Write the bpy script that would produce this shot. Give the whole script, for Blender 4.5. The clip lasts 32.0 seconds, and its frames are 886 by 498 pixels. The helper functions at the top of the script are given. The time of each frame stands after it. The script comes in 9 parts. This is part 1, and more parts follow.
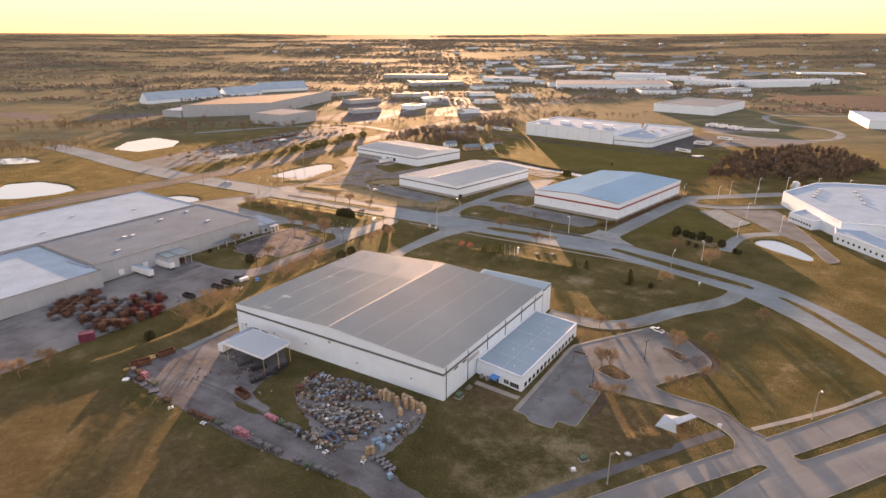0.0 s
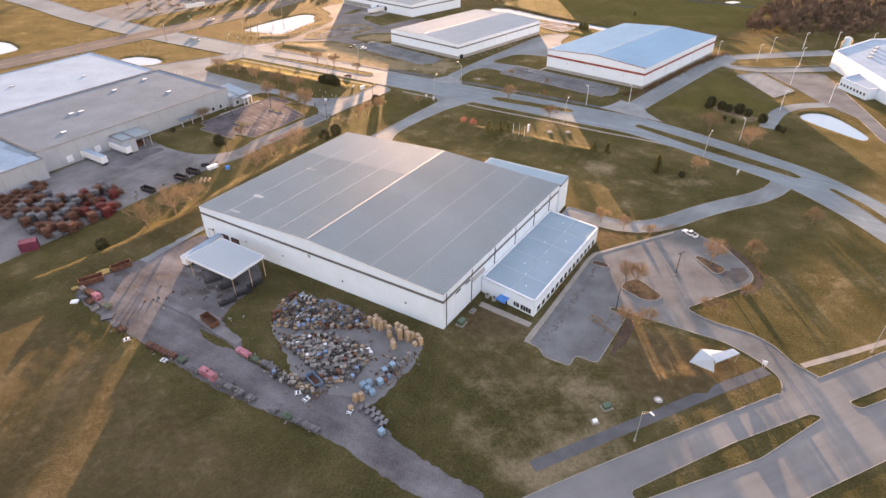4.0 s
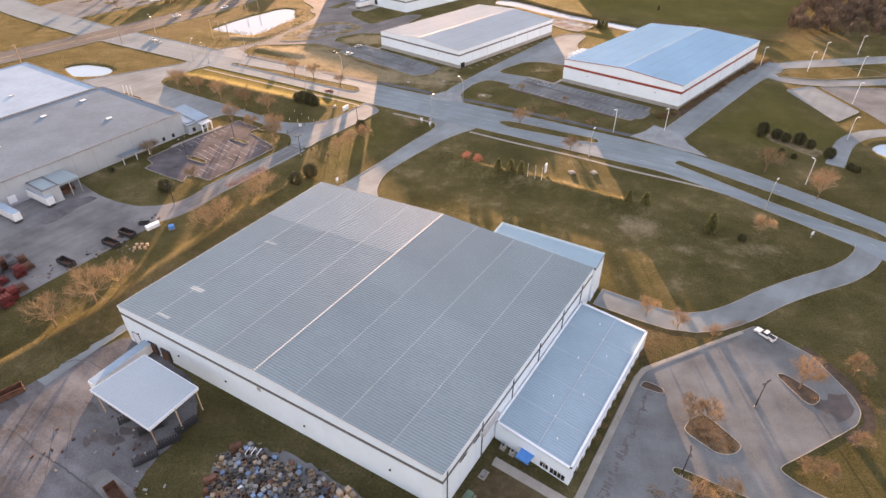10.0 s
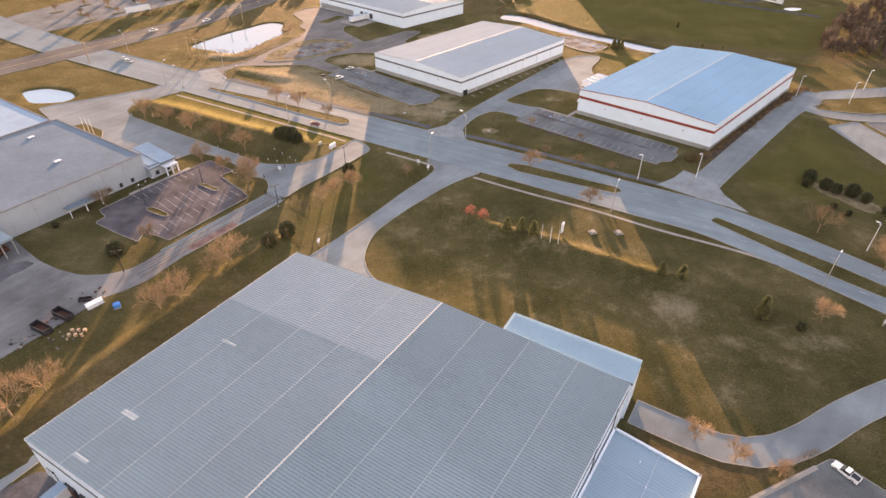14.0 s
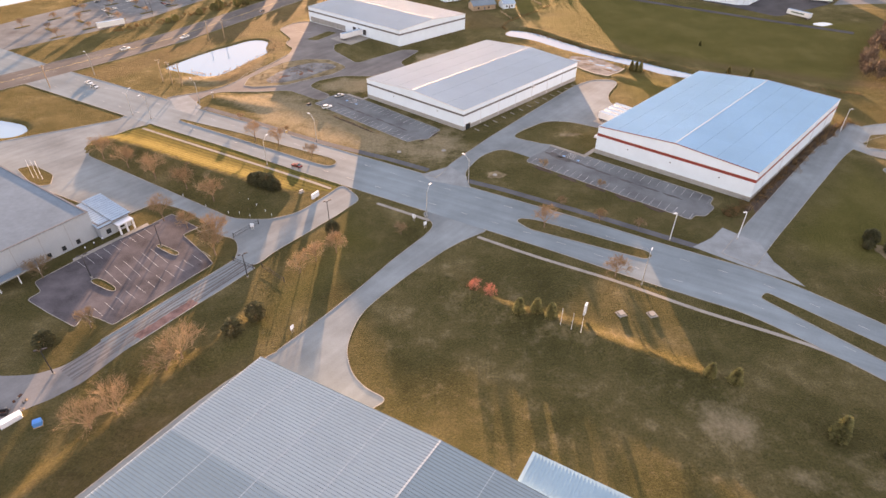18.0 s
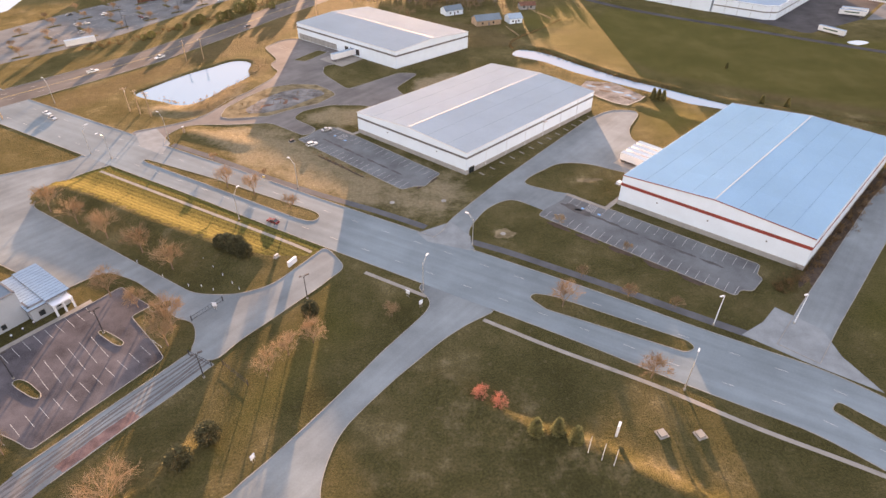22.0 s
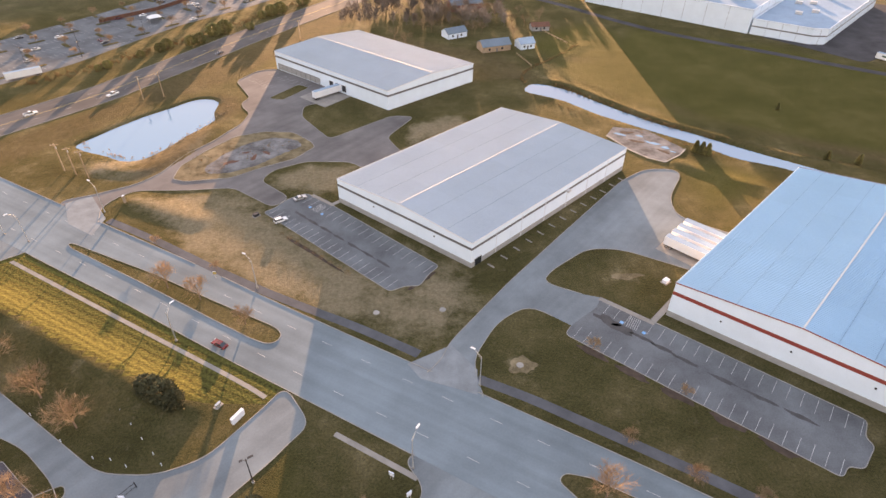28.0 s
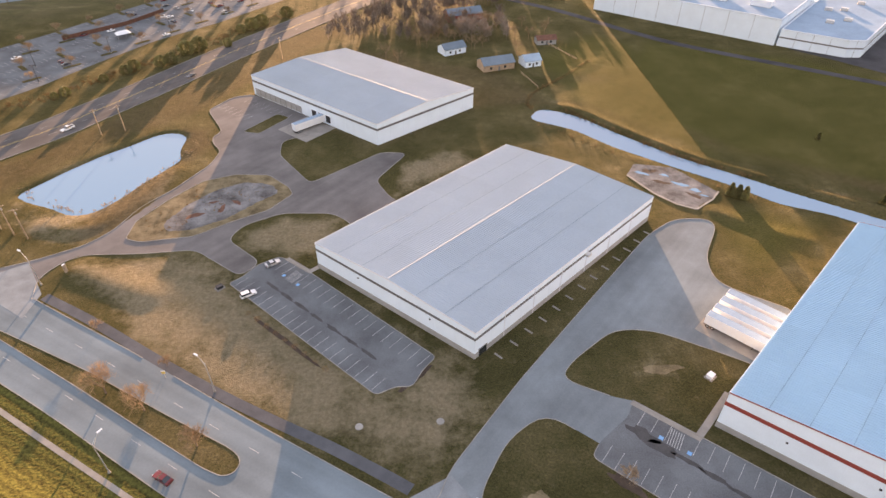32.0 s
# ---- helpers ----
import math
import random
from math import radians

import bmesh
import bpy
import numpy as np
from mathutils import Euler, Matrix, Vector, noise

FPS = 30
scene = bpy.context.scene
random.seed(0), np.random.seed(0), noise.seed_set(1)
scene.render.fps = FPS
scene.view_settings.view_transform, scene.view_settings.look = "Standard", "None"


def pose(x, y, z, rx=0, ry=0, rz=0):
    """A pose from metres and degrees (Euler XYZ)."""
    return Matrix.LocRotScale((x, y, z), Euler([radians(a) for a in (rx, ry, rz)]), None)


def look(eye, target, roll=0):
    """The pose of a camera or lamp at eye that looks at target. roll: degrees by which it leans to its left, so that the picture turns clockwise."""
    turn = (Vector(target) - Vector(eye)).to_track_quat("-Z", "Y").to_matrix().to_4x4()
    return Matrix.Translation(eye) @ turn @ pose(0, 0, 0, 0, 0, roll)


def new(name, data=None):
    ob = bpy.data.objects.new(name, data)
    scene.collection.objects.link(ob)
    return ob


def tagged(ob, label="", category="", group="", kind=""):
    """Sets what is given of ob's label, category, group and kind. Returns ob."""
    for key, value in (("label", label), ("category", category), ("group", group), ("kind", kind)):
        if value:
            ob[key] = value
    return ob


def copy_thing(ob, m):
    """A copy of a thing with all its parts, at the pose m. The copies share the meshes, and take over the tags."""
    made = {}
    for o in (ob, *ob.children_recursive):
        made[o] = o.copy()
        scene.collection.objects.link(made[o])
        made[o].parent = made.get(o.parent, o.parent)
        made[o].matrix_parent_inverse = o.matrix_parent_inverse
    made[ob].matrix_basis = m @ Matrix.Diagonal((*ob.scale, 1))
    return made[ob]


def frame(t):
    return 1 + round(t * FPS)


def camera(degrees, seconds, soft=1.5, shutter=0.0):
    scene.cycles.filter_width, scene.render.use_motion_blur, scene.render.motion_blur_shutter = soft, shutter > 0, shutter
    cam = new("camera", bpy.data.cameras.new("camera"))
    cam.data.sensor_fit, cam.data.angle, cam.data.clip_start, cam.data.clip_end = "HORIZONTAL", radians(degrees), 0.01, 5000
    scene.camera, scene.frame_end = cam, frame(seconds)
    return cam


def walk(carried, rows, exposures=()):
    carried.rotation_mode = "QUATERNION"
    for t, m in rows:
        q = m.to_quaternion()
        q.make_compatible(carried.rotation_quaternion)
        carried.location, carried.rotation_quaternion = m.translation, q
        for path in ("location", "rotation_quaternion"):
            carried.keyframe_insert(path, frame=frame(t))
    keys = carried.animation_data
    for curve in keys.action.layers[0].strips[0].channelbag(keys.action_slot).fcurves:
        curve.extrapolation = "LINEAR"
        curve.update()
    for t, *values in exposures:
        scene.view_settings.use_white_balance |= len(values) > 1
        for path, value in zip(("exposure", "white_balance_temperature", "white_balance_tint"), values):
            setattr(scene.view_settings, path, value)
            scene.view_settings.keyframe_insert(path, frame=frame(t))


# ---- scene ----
cam = camera(73.5, 32.0)
PATH = [
    (0, (-0.893, -173.595, 115.169), (-0.878, -171.716, 114.485), 0.0),
    (0.5, (-0.876, -168.505, 115.169), (-0.861, -166.627, 114.483), -0.0),
    (1, (-0.859, -163.415, 115.169), (-0.844, -161.546, 114.457), 0.1),
    (1.5, (-0.841, -158.323, 115.169), (-0.825, -156.496, 114.356), -0.0),
    (2, (-0.82, -153.229, 115.168), (-0.805, -151.455, 114.245), -0.0),
    (2.5, (-0.797, -148.129, 115.168), (-0.781, -146.373, 114.211), -0.0),
    (3, (-0.769, -143.022, 115.168), (-0.753, -141.267, 114.208), -0.0),
    (3.5, (-0.737, -137.906, 115.168), (-0.721, -136.202, 114.121), -0.1),
    (5.5, (-0.589, -117.404, 115.168), (-0.572, -115.795, 113.98), -0.2),
    (6, (-0.547, -112.267, 115.168), (-0.53, -110.658, 113.979), -0.3),
    (7, (-0.456, -101.966, 115.166), (-0.438, -100.359, 113.977), -0.3),
    (8, (-0.359, -91.644, 115.164), (-0.34, -90.038, 113.974), -0.1),
    (9, (-0.262, -81.307, 115.162), (-0.242, -79.7, 113.971), -0.2),
    (10, (-0.167, -70.958, 115.159), (-0.145, -69.351, 113.968), -0.1),
    (11, (-0.073, -60.6, 115.156), (-0.049, -58.993, 113.965), -0.0),
    (12, (0.026, -50.243, 115.152), (0.05, -48.638, 113.959), 0.2),
    (13, (0.133, -39.898, 115.149), (0.159, -38.294, 113.955), 0.4),
    (14, (0.258, -29.576, 115.146), (0.284, -27.972, 113.952), 0.4),
    (16.5, (0.628, -3.84, 115.139), (0.652, -2.239, 113.941), 0.4),
    (17, (0.716, 1.291, 115.139), (0.741, 2.892, 113.941), 0.4),
    (18, (0.92, 11.518, 115.139), (0.946, 13.118, 113.939), 0.5),
    (19, (1.136, 21.7, 115.138), (1.161, 23.299, 113.937), 0.6),
    (20, (1.355, 31.828, 115.137), (1.379, 33.425, 113.935), 0.6),
    (21, (1.572, 41.901, 115.137), (1.595, 43.498, 113.934), 0.5),
    (22, (1.79, 51.929, 115.137), (1.813, 53.525, 113.932), 0.6),
    (23, (2.013, 61.923, 115.137), (2.035, 63.518, 113.931), 0.5),
    (24, (2.245, 71.888, 115.136), (2.263, 73.482, 113.928), 0.5),
    (25, (2.485, 81.826, 115.134), (2.503, 83.419, 113.925), 0.6),
    (25.5, (2.609, 86.783, 115.134), (2.628, 88.373, 113.922), 0.7),
    (27.5, (3.124, 106.565, 115.132), (3.14, 108.151, 113.915), 0.8),
    (28, (3.255, 111.5, 115.132), (3.27, 113.086, 113.913), 0.6),
    (29, (3.524, 121.354, 115.131), (3.537, 122.936, 113.908), 0.2),
    (30, (3.795, 131.196, 115.131), (3.81, 132.776, 113.904), 0.3),
    (31, (4.069, 141.034, 115.131), (4.082, 142.61, 113.9), 0.2),
    (32, (4.343, 150.869, 115.131), (4.357, 152.441, 113.894), 0.0),
]
walk(cam, [(t, look(eye, target, roll)) for t, eye, target, roll in PATH],
     exposures=((0, 3.8, 8000, 37), (1, 3.95, 7950, 36), (2, 4.1, 7400, 35), (4, 4.26, 7450, 35), (6, 4.3, 7350, 34), (10, 4.25, 7450, 34), (13, 4.17, 7650, 35), (19, 4.3, 7600, 36), (23, 4.3, 7550, 35), (28, 4.18, 7450, 34), (32, 4.09, 7450, 34)))

# ---- world, sun, exposure ----
SUN_AZ, SUN_EL = radians(-1.2), radians(4.0)   # azimuth from +y towards +x
world = bpy.data.worlds.new("evening_sky")
scene.world = world
world.use_nodes = True
wn, wl = world.node_tree.nodes, world.node_tree.links
wn.clear()
w_out = wn.new("ShaderNodeOutputWorld")
w_bg = wn.new("ShaderNodeBackground")
w_sky = wn.new("ShaderNodeTexSky")
w_sky.sky_type = "NISHITA"
w_sky.sun_disc = False
w_sky.sun_elevation = SUN_EL
w_sky.sun_rotation = SUN_AZ
w_sky.altitude = 200
w_sky.air_density = 1.15
w_sky.dust_density = 0.8
w_sky.ozone_density = 1.2
w_bg.inputs["Strength"].default_value = 0.15
HAZE = 1.0
# thick evening haze evens out the sky's brightness towards the sun
w_lum, w_mul, w_div = wn.new("ShaderNodeRGBToBW"), wn.new("ShaderNodeMath"), wn.new("ShaderNodeVectorMath")
w_mul.operation, w_div.operation = "MULTIPLY_ADD", "DIVIDE"
w_mul.inputs[1].default_value, w_mul.inputs[2].default_value = HAZE, 1.0
wl.new(w_sky.outputs[0], w_lum.inputs[0])
w_pale = wn.new("ShaderNodeMix")
w_pale.data_type, w_pale.inputs["Factor"].default_value = "RGBA", 0.33
wl.new(w_sky.outputs[0], w_pale.inputs["A"])
wl.new(w_lum.outputs[0], w_pale.inputs["B"])
wl.new(w_lum.outputs[0], w_mul.inputs[0])
wl.new(w_pale.outputs["Result"], w_div.inputs[0])
wl.new(w_mul.outputs[0], w_div.inputs[1])
wl.new(w_div.outputs[0], w_bg.inputs[0])
wl.new(w_bg.outputs[0], w_out.inputs[0])
sun_data = bpy.data.lights.new("sun", "SUN")
sun_data.energy, sun_data.angle, sun_data.color = 1.62, radians(0.5), (1.0, 0.7, 0.4)
sun = new("sun", sun_data)
sun_dir = Vector((math.sin(SUN_AZ) * math.cos(SUN_EL), math.cos(SUN_AZ) * math.cos(SUN_EL), math.sin(SUN_EL)))
sun.matrix_world = look(sun_dir * 900, (0, 0, 0))

# ---- materials ----
def mat(name, base, rough=0.8, metal=0.0, var=0.25, scale=1.0, fine=18.0, bump=0.0, second=None, spec=0.3, island=0.0, pieces=0.0, streak=None, grain=0.45):
    """A surface with colour variation at two sizes (metres), an optional second tone and bump."""
    m = bpy.data.materials.new(name)
    m.use_nodes = True
    nt = m.node_tree
    n, l = nt.nodes, nt.links
    b = n["Principled BSDF"]
    b.inputs["Roughness"].default_value = rough
    b.inputs["Metallic"].default_value = metal
    b.inputs["Specular IOR Level"].default_value = spec
    geo = n.new("ShaderNodeNewGeometry")
    big = n.new("ShaderNodeTexNoise")
    big.inputs["Scale"].default_value = 1.0 / scale
    big.inputs["Detail"].default_value = 6
    big.inputs["Roughness"].default_value = 0.62
    small = n.new("ShaderNodeTexNoise")
    small.inputs["Scale"].default_value = fine / scale
    small.inputs["Detail"].default_value = 3
    l.new(geo.outputs["Position"], big.inputs["Vector"])
    l.new(geo.outputs["Position"], small.inputs["Vector"])
    add = n.new("ShaderNodeMath")
    add.operation = "MULTIPLY_ADD"
    l.new(small.outputs["Fac"], add.inputs[0])
    add.inputs[1].default_value = grain
    l.new(big.outputs["Fac"], add.inputs[2])
    ramp = n.new("ShaderNodeValToRGB")
    sec = second or tuple(c * (1 - var) for c in base)
    lo = tuple(max(0.0, c * (1 - var)) for c in (second or base))
    hi = tuple(min(1.0, c * (1 + var)) for c in base)
    ramp.color_ramp.elements[0].position, ramp.color_ramp.elements[0].color = 0.275 + grain / 2, (*lo, 1)
    ramp.color_ramp.elements[1].position, ramp.color_ramp.elements[1].color = 0.725 + grain / 2, (*hi, 1)
    l.new(add.outputs[0], ramp.inputs[0])
    col = ramp.outputs[0]
    if streak:
        angle, amount = streak
        mp, st, rg, mu = n.new("ShaderNodeMapping"), n.new("ShaderNodeTexNoise"), n.new("ShaderNodeMapRange"), n.new("ShaderNodeMix")
        mp.vector_type = "TEXTURE"
        mp.inputs["Rotation"].default_value, mp.inputs["Scale"].default_value = (0, 0, radians(angle)), (70, 2.6, 1)
        st.inputs["Scale"].default_value, st.inputs["Detail"].default_value = 1.0, 4
        l.new(geo.outputs["Position"], mp.inputs["Vector"])
        l.new(mp.outputs[0], st.inputs["Vector"])
        l.new(st.outputs["Fac"], rg.inputs["Value"])
        rg.inputs["From Min"].default_value, rg.inputs["From Max"].default_value = 0.3, 0.7
        rg.inputs["To Min"].default_value, rg.inputs["To Max"].default_value = 1 - amount, 1 + amount
        mu.data_type, mu.blend_type = "RGBA", "MULTIPLY"
        mu.inputs["Factor"].default_value = 1.0
        l.new(col, mu.inputs["A"])
        l.new(rg.outputs[0], mu.inputs["B"])
        col = mu.outputs["Result"]
    if island or pieces:
        info = geo if pieces else n.new("ShaderNodeObjectInfo")
        island = island or pieces
        hsv = n.new("ShaderNodeHueSaturation")
        mul = n.new("ShaderNodeMath")
        mul.operation = "MULTIPLY_ADD"
        mul.inputs[1].default_value = island
        mul.inputs[2].default_value = 1 - island / 2
        l.new(info.outputs["Random Per Island" if pieces else "Random"], mul.inputs[0])
        l.new(mul.outputs[0], hsv.inputs["Value"])
        l.new(col, hsv.inputs["Color"])
        col = hsv.outputs[0]
    l.new(col, b.inputs["Base Color"])
    if bump:
        bp = n.new("ShaderNodeBump")
        bp.inputs["Strength"].default_value = bump
        bp.inputs["Distance"].default_value = 0.05
        l.new(small.outputs["Fac"], bp.inputs["Height"])
        l.new(bp.outputs[0], b.inputs["Normal"])
    return m


M = {}
M["asphalt"] = mat("asphalt", (0.152, 0.165, 0.173), 0.85, var=0.18, scale=12, fine=40, second=(0.11, 0.113, 0.118), bump=0.15, spec=0.06)
M["asphalt_dark"] = mat("dark_fresh_asphalt", (0.075, 0.072, 0.075), 0.85, var=0.2, scale=14, fine=40, second=(0.05, 0.048, 0.05), grain=0.2, spec=0.06)
M["court"] = mat("brownish_worn_court", (0.185, 0.172, 0.166), 0.85, var=0.15, scale=20, fine=50, second=(0.125, 0.116, 0.112), bump=0.03, streak=(50, 0.08), grain=0.18, spec=0.06)
M["highway"] = mat("brown_grey_highway_asphalt", (0.13, 0.121, 0.117), 0.85, var=0.15, scale=24, fine=60, second=(0.095, 0.088, 0.085), streak=(48, 0.12), grain=0.18, spec=0.06)
M["road"] = mat("worn_road_concrete", (0.188, 0.232, 0.256), 0.8, var=0.12, scale=30, fine=60, second=(0.14, 0.172, 0.19), bump=0.03, streak=(-29, 0.1), grain=0.16, spec=0.06)
M["drive"] = mat("driveway_concrete", (0.205, 0.238, 0.252), 0.8, var=0.12, scale=22, fine=50, second=(0.138, 0.156, 0.167), bump=0.03, streak=(50, 0.08), grain=0.18, spec=0.06)
M["yard"] = mat("oil_stained_yard", (0.148, 0.15, 0.16), 0.85, var=0.25, scale=17, fine=34, second=(0.066, 0.06, 0.064), bump=0.02, streak=(-32, 0.12), grain=0.3, spec=0.06)
M["yard_pale"] = mat("stained_concrete_yard", (0.194, 0.196, 0.2), 0.85, var=0.15, scale=18, fine=50, second=(0.108, 0.106, 0.108), bump=0.03, streak=(55, 0.1), grain=0.2, spec=0.06)
M["gravel"] = mat("grey_gravel", (0.142, 0.146, 0.152), 0.9, var=0.25, scale=7, fine=60, bump=0.4)
M["kerb"] = mat("kerb_concrete", (0.29, 0.275, 0.25), 0.8, var=0.25, scale=3)
M["oil"] = mat("oil_darkened_asphalt", (0.062, 0.06, 0.06), 0.7, var=0.3, scale=3, fine=12)
M["tyre_marks"] = mat("tyre_darkened_asphalt", (0.105, 0.1, 0.103), 0.85, var=0.25, scale=2, fine=12)
M["damp"] = mat("damp_brown_asphalt", (0.075, 0.066, 0.066), 0.7, var=0.25, scale=3, fine=12)
M["path"] = mat("footpath_asphalt", (0.094, 0.098, 0.106), 0.85, var=0.25, scale=6, fine=30, spec=0.06)
M["walk"] = mat("pavement_concrete", (0.27, 0.25, 0.225), 0.85, var=0.2, scale=4, fine=30, spec=0.06)
M["side_road"] = mat("grey_side_road_concrete", (0.185, 0.192, 0.198), 0.8, var=0.12, scale=24, fine=60, second=(0.14, 0.145, 0.15), bump=0.03, streak=(22, 0.1), grain=0.16, spec=0.06)
M["apron"] = mat("newer_pale_concrete", (0.235, 0.26, 0.272), 0.8, var=0.12, scale=6, fine=30, second=(0.195, 0.212, 0.222), spec=0.06)
M["line"] = mat("worn_road_paint_white", (0.42, 0.42, 0.41), 0.7, var=0.35, scale=2)
M["yellow_line"] = mat("road_paint_yellow", (0.55, 0.4, 0.12), 0.6, var=0.3, scale=2)
M["blue_line"] = mat("road_paint_blue", (0.15, 0.35, 0.6), 0.6, var=0.2, scale=2)
M["white_wall"] = mat("cool_white_metal_siding", (0.66, 0.76, 0.86), 0.45, var=0.05, scale=6)
M["grey_wall"] = mat("grey_concrete_panel", (0.35, 0.385, 0.43), 0.7, var=0.08, scale=6)
M["plinth"] = mat("grey_block_plinth", (0.3, 0.3, 0.3), 0.8, var=0.15, scale=3)
M["stripe_grey"] = mat("dark_grey_band", (0.12, 0.12, 0.13), 0.5, var=0.1, scale=4)
M["stripe_red"] = mat("dark_red_band", (0.26, 0.05, 0.04), 0.5, var=0.1, scale=4)
M["roof"] = mat("galvanised_roof_sheet", (0.235, 0.3, 0.33), 0.75, 0.0, spec=0.15, var=0.08, scale=22, fine=30, island=0.09)
M["roof_pale"] = mat("pale_galvanised_roof_sheet", (0.37, 0.43, 0.48), 0.75, 0.0, spec=0.15, var=0.06, scale=22, fine=30, island=0.07)
M["roof_blue"] = mat("pale_blue_roof_sheet", (0.29, 0.46, 0.6), 0.75, 0.0, spec=0.15, var=0.05, scale=22, fine=30, island=0.09)
M["bay_roof"] = mat("blue_grey_roof_sheet", (0.24, 0.36, 0.44), 0.8, var=0.06, scale=18, fine=20, spec=0.1)
M["roof_white"] = mat("white_membrane_roof", (0.28, 0.37, 0.46), 0.9, var=0.12, scale=12, fine=10, spec=0.02)
M["lap_blue"] = mat("grimy_blue_sheet_lap", (0.2, 0.33, 0.45), 0.8, var=0.35, scale=5, fine=6, spec=0.1)
M["office_roof"] = mat("weathered_blue_roof", (0.25, 0.35, 0.42), 0.7, var=0.07, scale=14, fine=10, spec=0.15, grain=0.25)
M["roof_grey"] = mat("grey_membrane_roof", (0.145, 0.188, 0.228), 0.9, var=0.15, scale=14, fine=10, spec=0.02)
M["roof_brown"] = mat("worn_brown_roof_felt", (0.2, 0.165, 0.14), 0.9, var=0.2, scale=16, fine=10, spec=0.1)
M["roof_new"] = mat("newer_roof_sheet", (0.32, 0.375, 0.4), 0.75, 0.0, spec=0.15, var=0.06, scale=16, fine=14, island=0.06)
M["skylight"] = mat("translucent_roof_light", (0.36, 0.41, 0.44), 0.6, var=0.06, scale=2)
M["rib"] = mat("roof_rib_metal", (0.17, 0.215, 0.24), 0.55, 0.0, var=0.08, scale=10)
M["trim"] = mat("white_trim", (0.66, 0.7, 0.76), 0.5, var=0.06, scale=3)
M["ridge"] = mat("ridge_cap_light", (0.42, 0.445, 0.46), 0.6, var=0.06, scale=3)
M["steel"] = mat("galvanised_steel", (0.55, 0.55, 0.55), 0.45, 0.7, var=0.1, scale=1)
M["dark"] = mat("dark_metal", (0.04, 0.04, 0.045), 0.5, 0.2, var=0.2, scale=1)
M["glass"] = mat("dark_window_glass", (0.03, 0.035, 0.04), 0.06, 0.0, var=0.1, scale=1, spec=0.8)
M["rubber"] = mat("tyre_rubber", (0.02, 0.02, 0.02), 0.8, var=0.2, scale=0.3)
M["blue"] = mat("blue_canvas", (0.05, 0.22, 0.55), 0.7, var=0.1, scale=1)
M["white_paint"] = mat("white_vehicle_paint", (0.75, 0.75, 0.75), 0.25, var=0.05, scale=2, spec=0.6)
M["dark_paint"] = mat("dark_vehicle_paint", (0.05, 0.05, 0.06), 0.25, var=0.1, scale=2, spec=0.6)
M["red_paint"] = mat("maroon_vehicle_paint", (0.14, 0.02, 0.02), 0.25, var=0.1, scale=2, spec=0.6)
M["wood"] = mat("weathered_wood", (0.42, 0.3, 0.19), 0.85, var=0.3, scale=0.8, island=0.4)
M["bark"] = mat("bare_bark", (0.2, 0.14, 0.1), 0.9, var=0.3, scale=0.6)
M["twig"] = mat("russet_twigs", (0.27, 0.188, 0.112), 0.9, var=0.3, scale=1.5, island=0.5)
M["conifer"] = mat("dark_conifer_needles", (0.105, 0.098, 0.047), 0.9, var=0.35, scale=0.8, second=(0.05, 0.055, 0.03), island=0.3)
M["olive"] = mat("olive_evergreen_leaves", (0.22, 0.205, 0.08), 0.9, var=0.35, scale=0.9, second=(0.12, 0.115, 0.05), island=0.4)
M["shrub"] = mat("russet_shrub_leaves", (0.2, 0.12, 0.05), 0.9, var=0.4, scale=0.8, island=0.4)
M["redshrub"] = mat("red_leaf_twigs", (0.42, 0.19, 0.13), 0.9, var=0.4, scale=0.8, island=0.3)
M["woods"] = mat("bare_woodland_twigs", (0.15, 0.11, 0.08), 0.95, var=0.3, scale=9, fine=8, second=(0.085, 0.06, 0.046))
M["red_dust"] = mat("reddish_dusty_concrete", (0.19, 0.125, 0.118), 0.9, var=0.3, scale=3, fine=14, second=(0.11, 0.07, 0.068), spec=0.05)
M["island_soil"] = mat("dry_brown_planting_bed", (0.13, 0.095, 0.062), 0.95, var=0.3, scale=2.5, fine=16, second=(0.06, 0.043, 0.03), bump=0.5, spec=0.05)
M["far_soil"] = mat("dark_ploughed_soil", (0.075, 0.058, 0.05), 0.95, var=0.25, scale=20, fine=20, spec=0.05)
# winter twigs lightened to put distance haze into their colour
M["far_wood"] = mat("haze_paled_winter_wood", (0.25, 0.205, 0.17), 0.95, var=0.25, scale=60, fine=8, second=(0.17, 0.14, 0.115), spec=0.05)
M["mulch"] = mat("brown_mulch", (0.065, 0.046, 0.034), 0.95, var=0.4, scale=2, fine=20, bump=0.5)
M["scrub_soil"] = mat("weedy_bare_soil", (0.24, 0.195, 0.155), 0.95, var=0.25, scale=9, fine=24, second=(0.09, 0.07, 0.05), bump=0.4)
M["dry_turf"] = mat("straw_turf", (0.215, 0.17, 0.105), 0.95, var=0.3, scale=5, fine=20, second=(0.1, 0.08, 0.045), bump=0.5, spec=0.05)
M["basin"] = mat("grey_basin_gravel", (0.21, 0.207, 0.205), 0.95, var=0.3, scale=6, fine=24, second=(0.08, 0.072, 0.068), bump=0.2, spec=0.05)
M["lot_worn"] = mat("purplish_worn_asphalt", (0.112, 0.103, 0.112), 0.85, var=0.25, scale=9, fine=40, second=(0.058, 0.053, 0.06), bump=0.15, spec=0.06)
M["heap_grey"] = mat("mixed_grey_bins", (0.15, 0.147, 0.142), 0.7, 0.1, var=0.3, scale=0.7, pieces=1.7)
M["heap_tan"] = mat("mixed_tan_bins", (0.21, 0.16, 0.115), 0.8, var=0.3, scale=0.7, pieces=1.4)
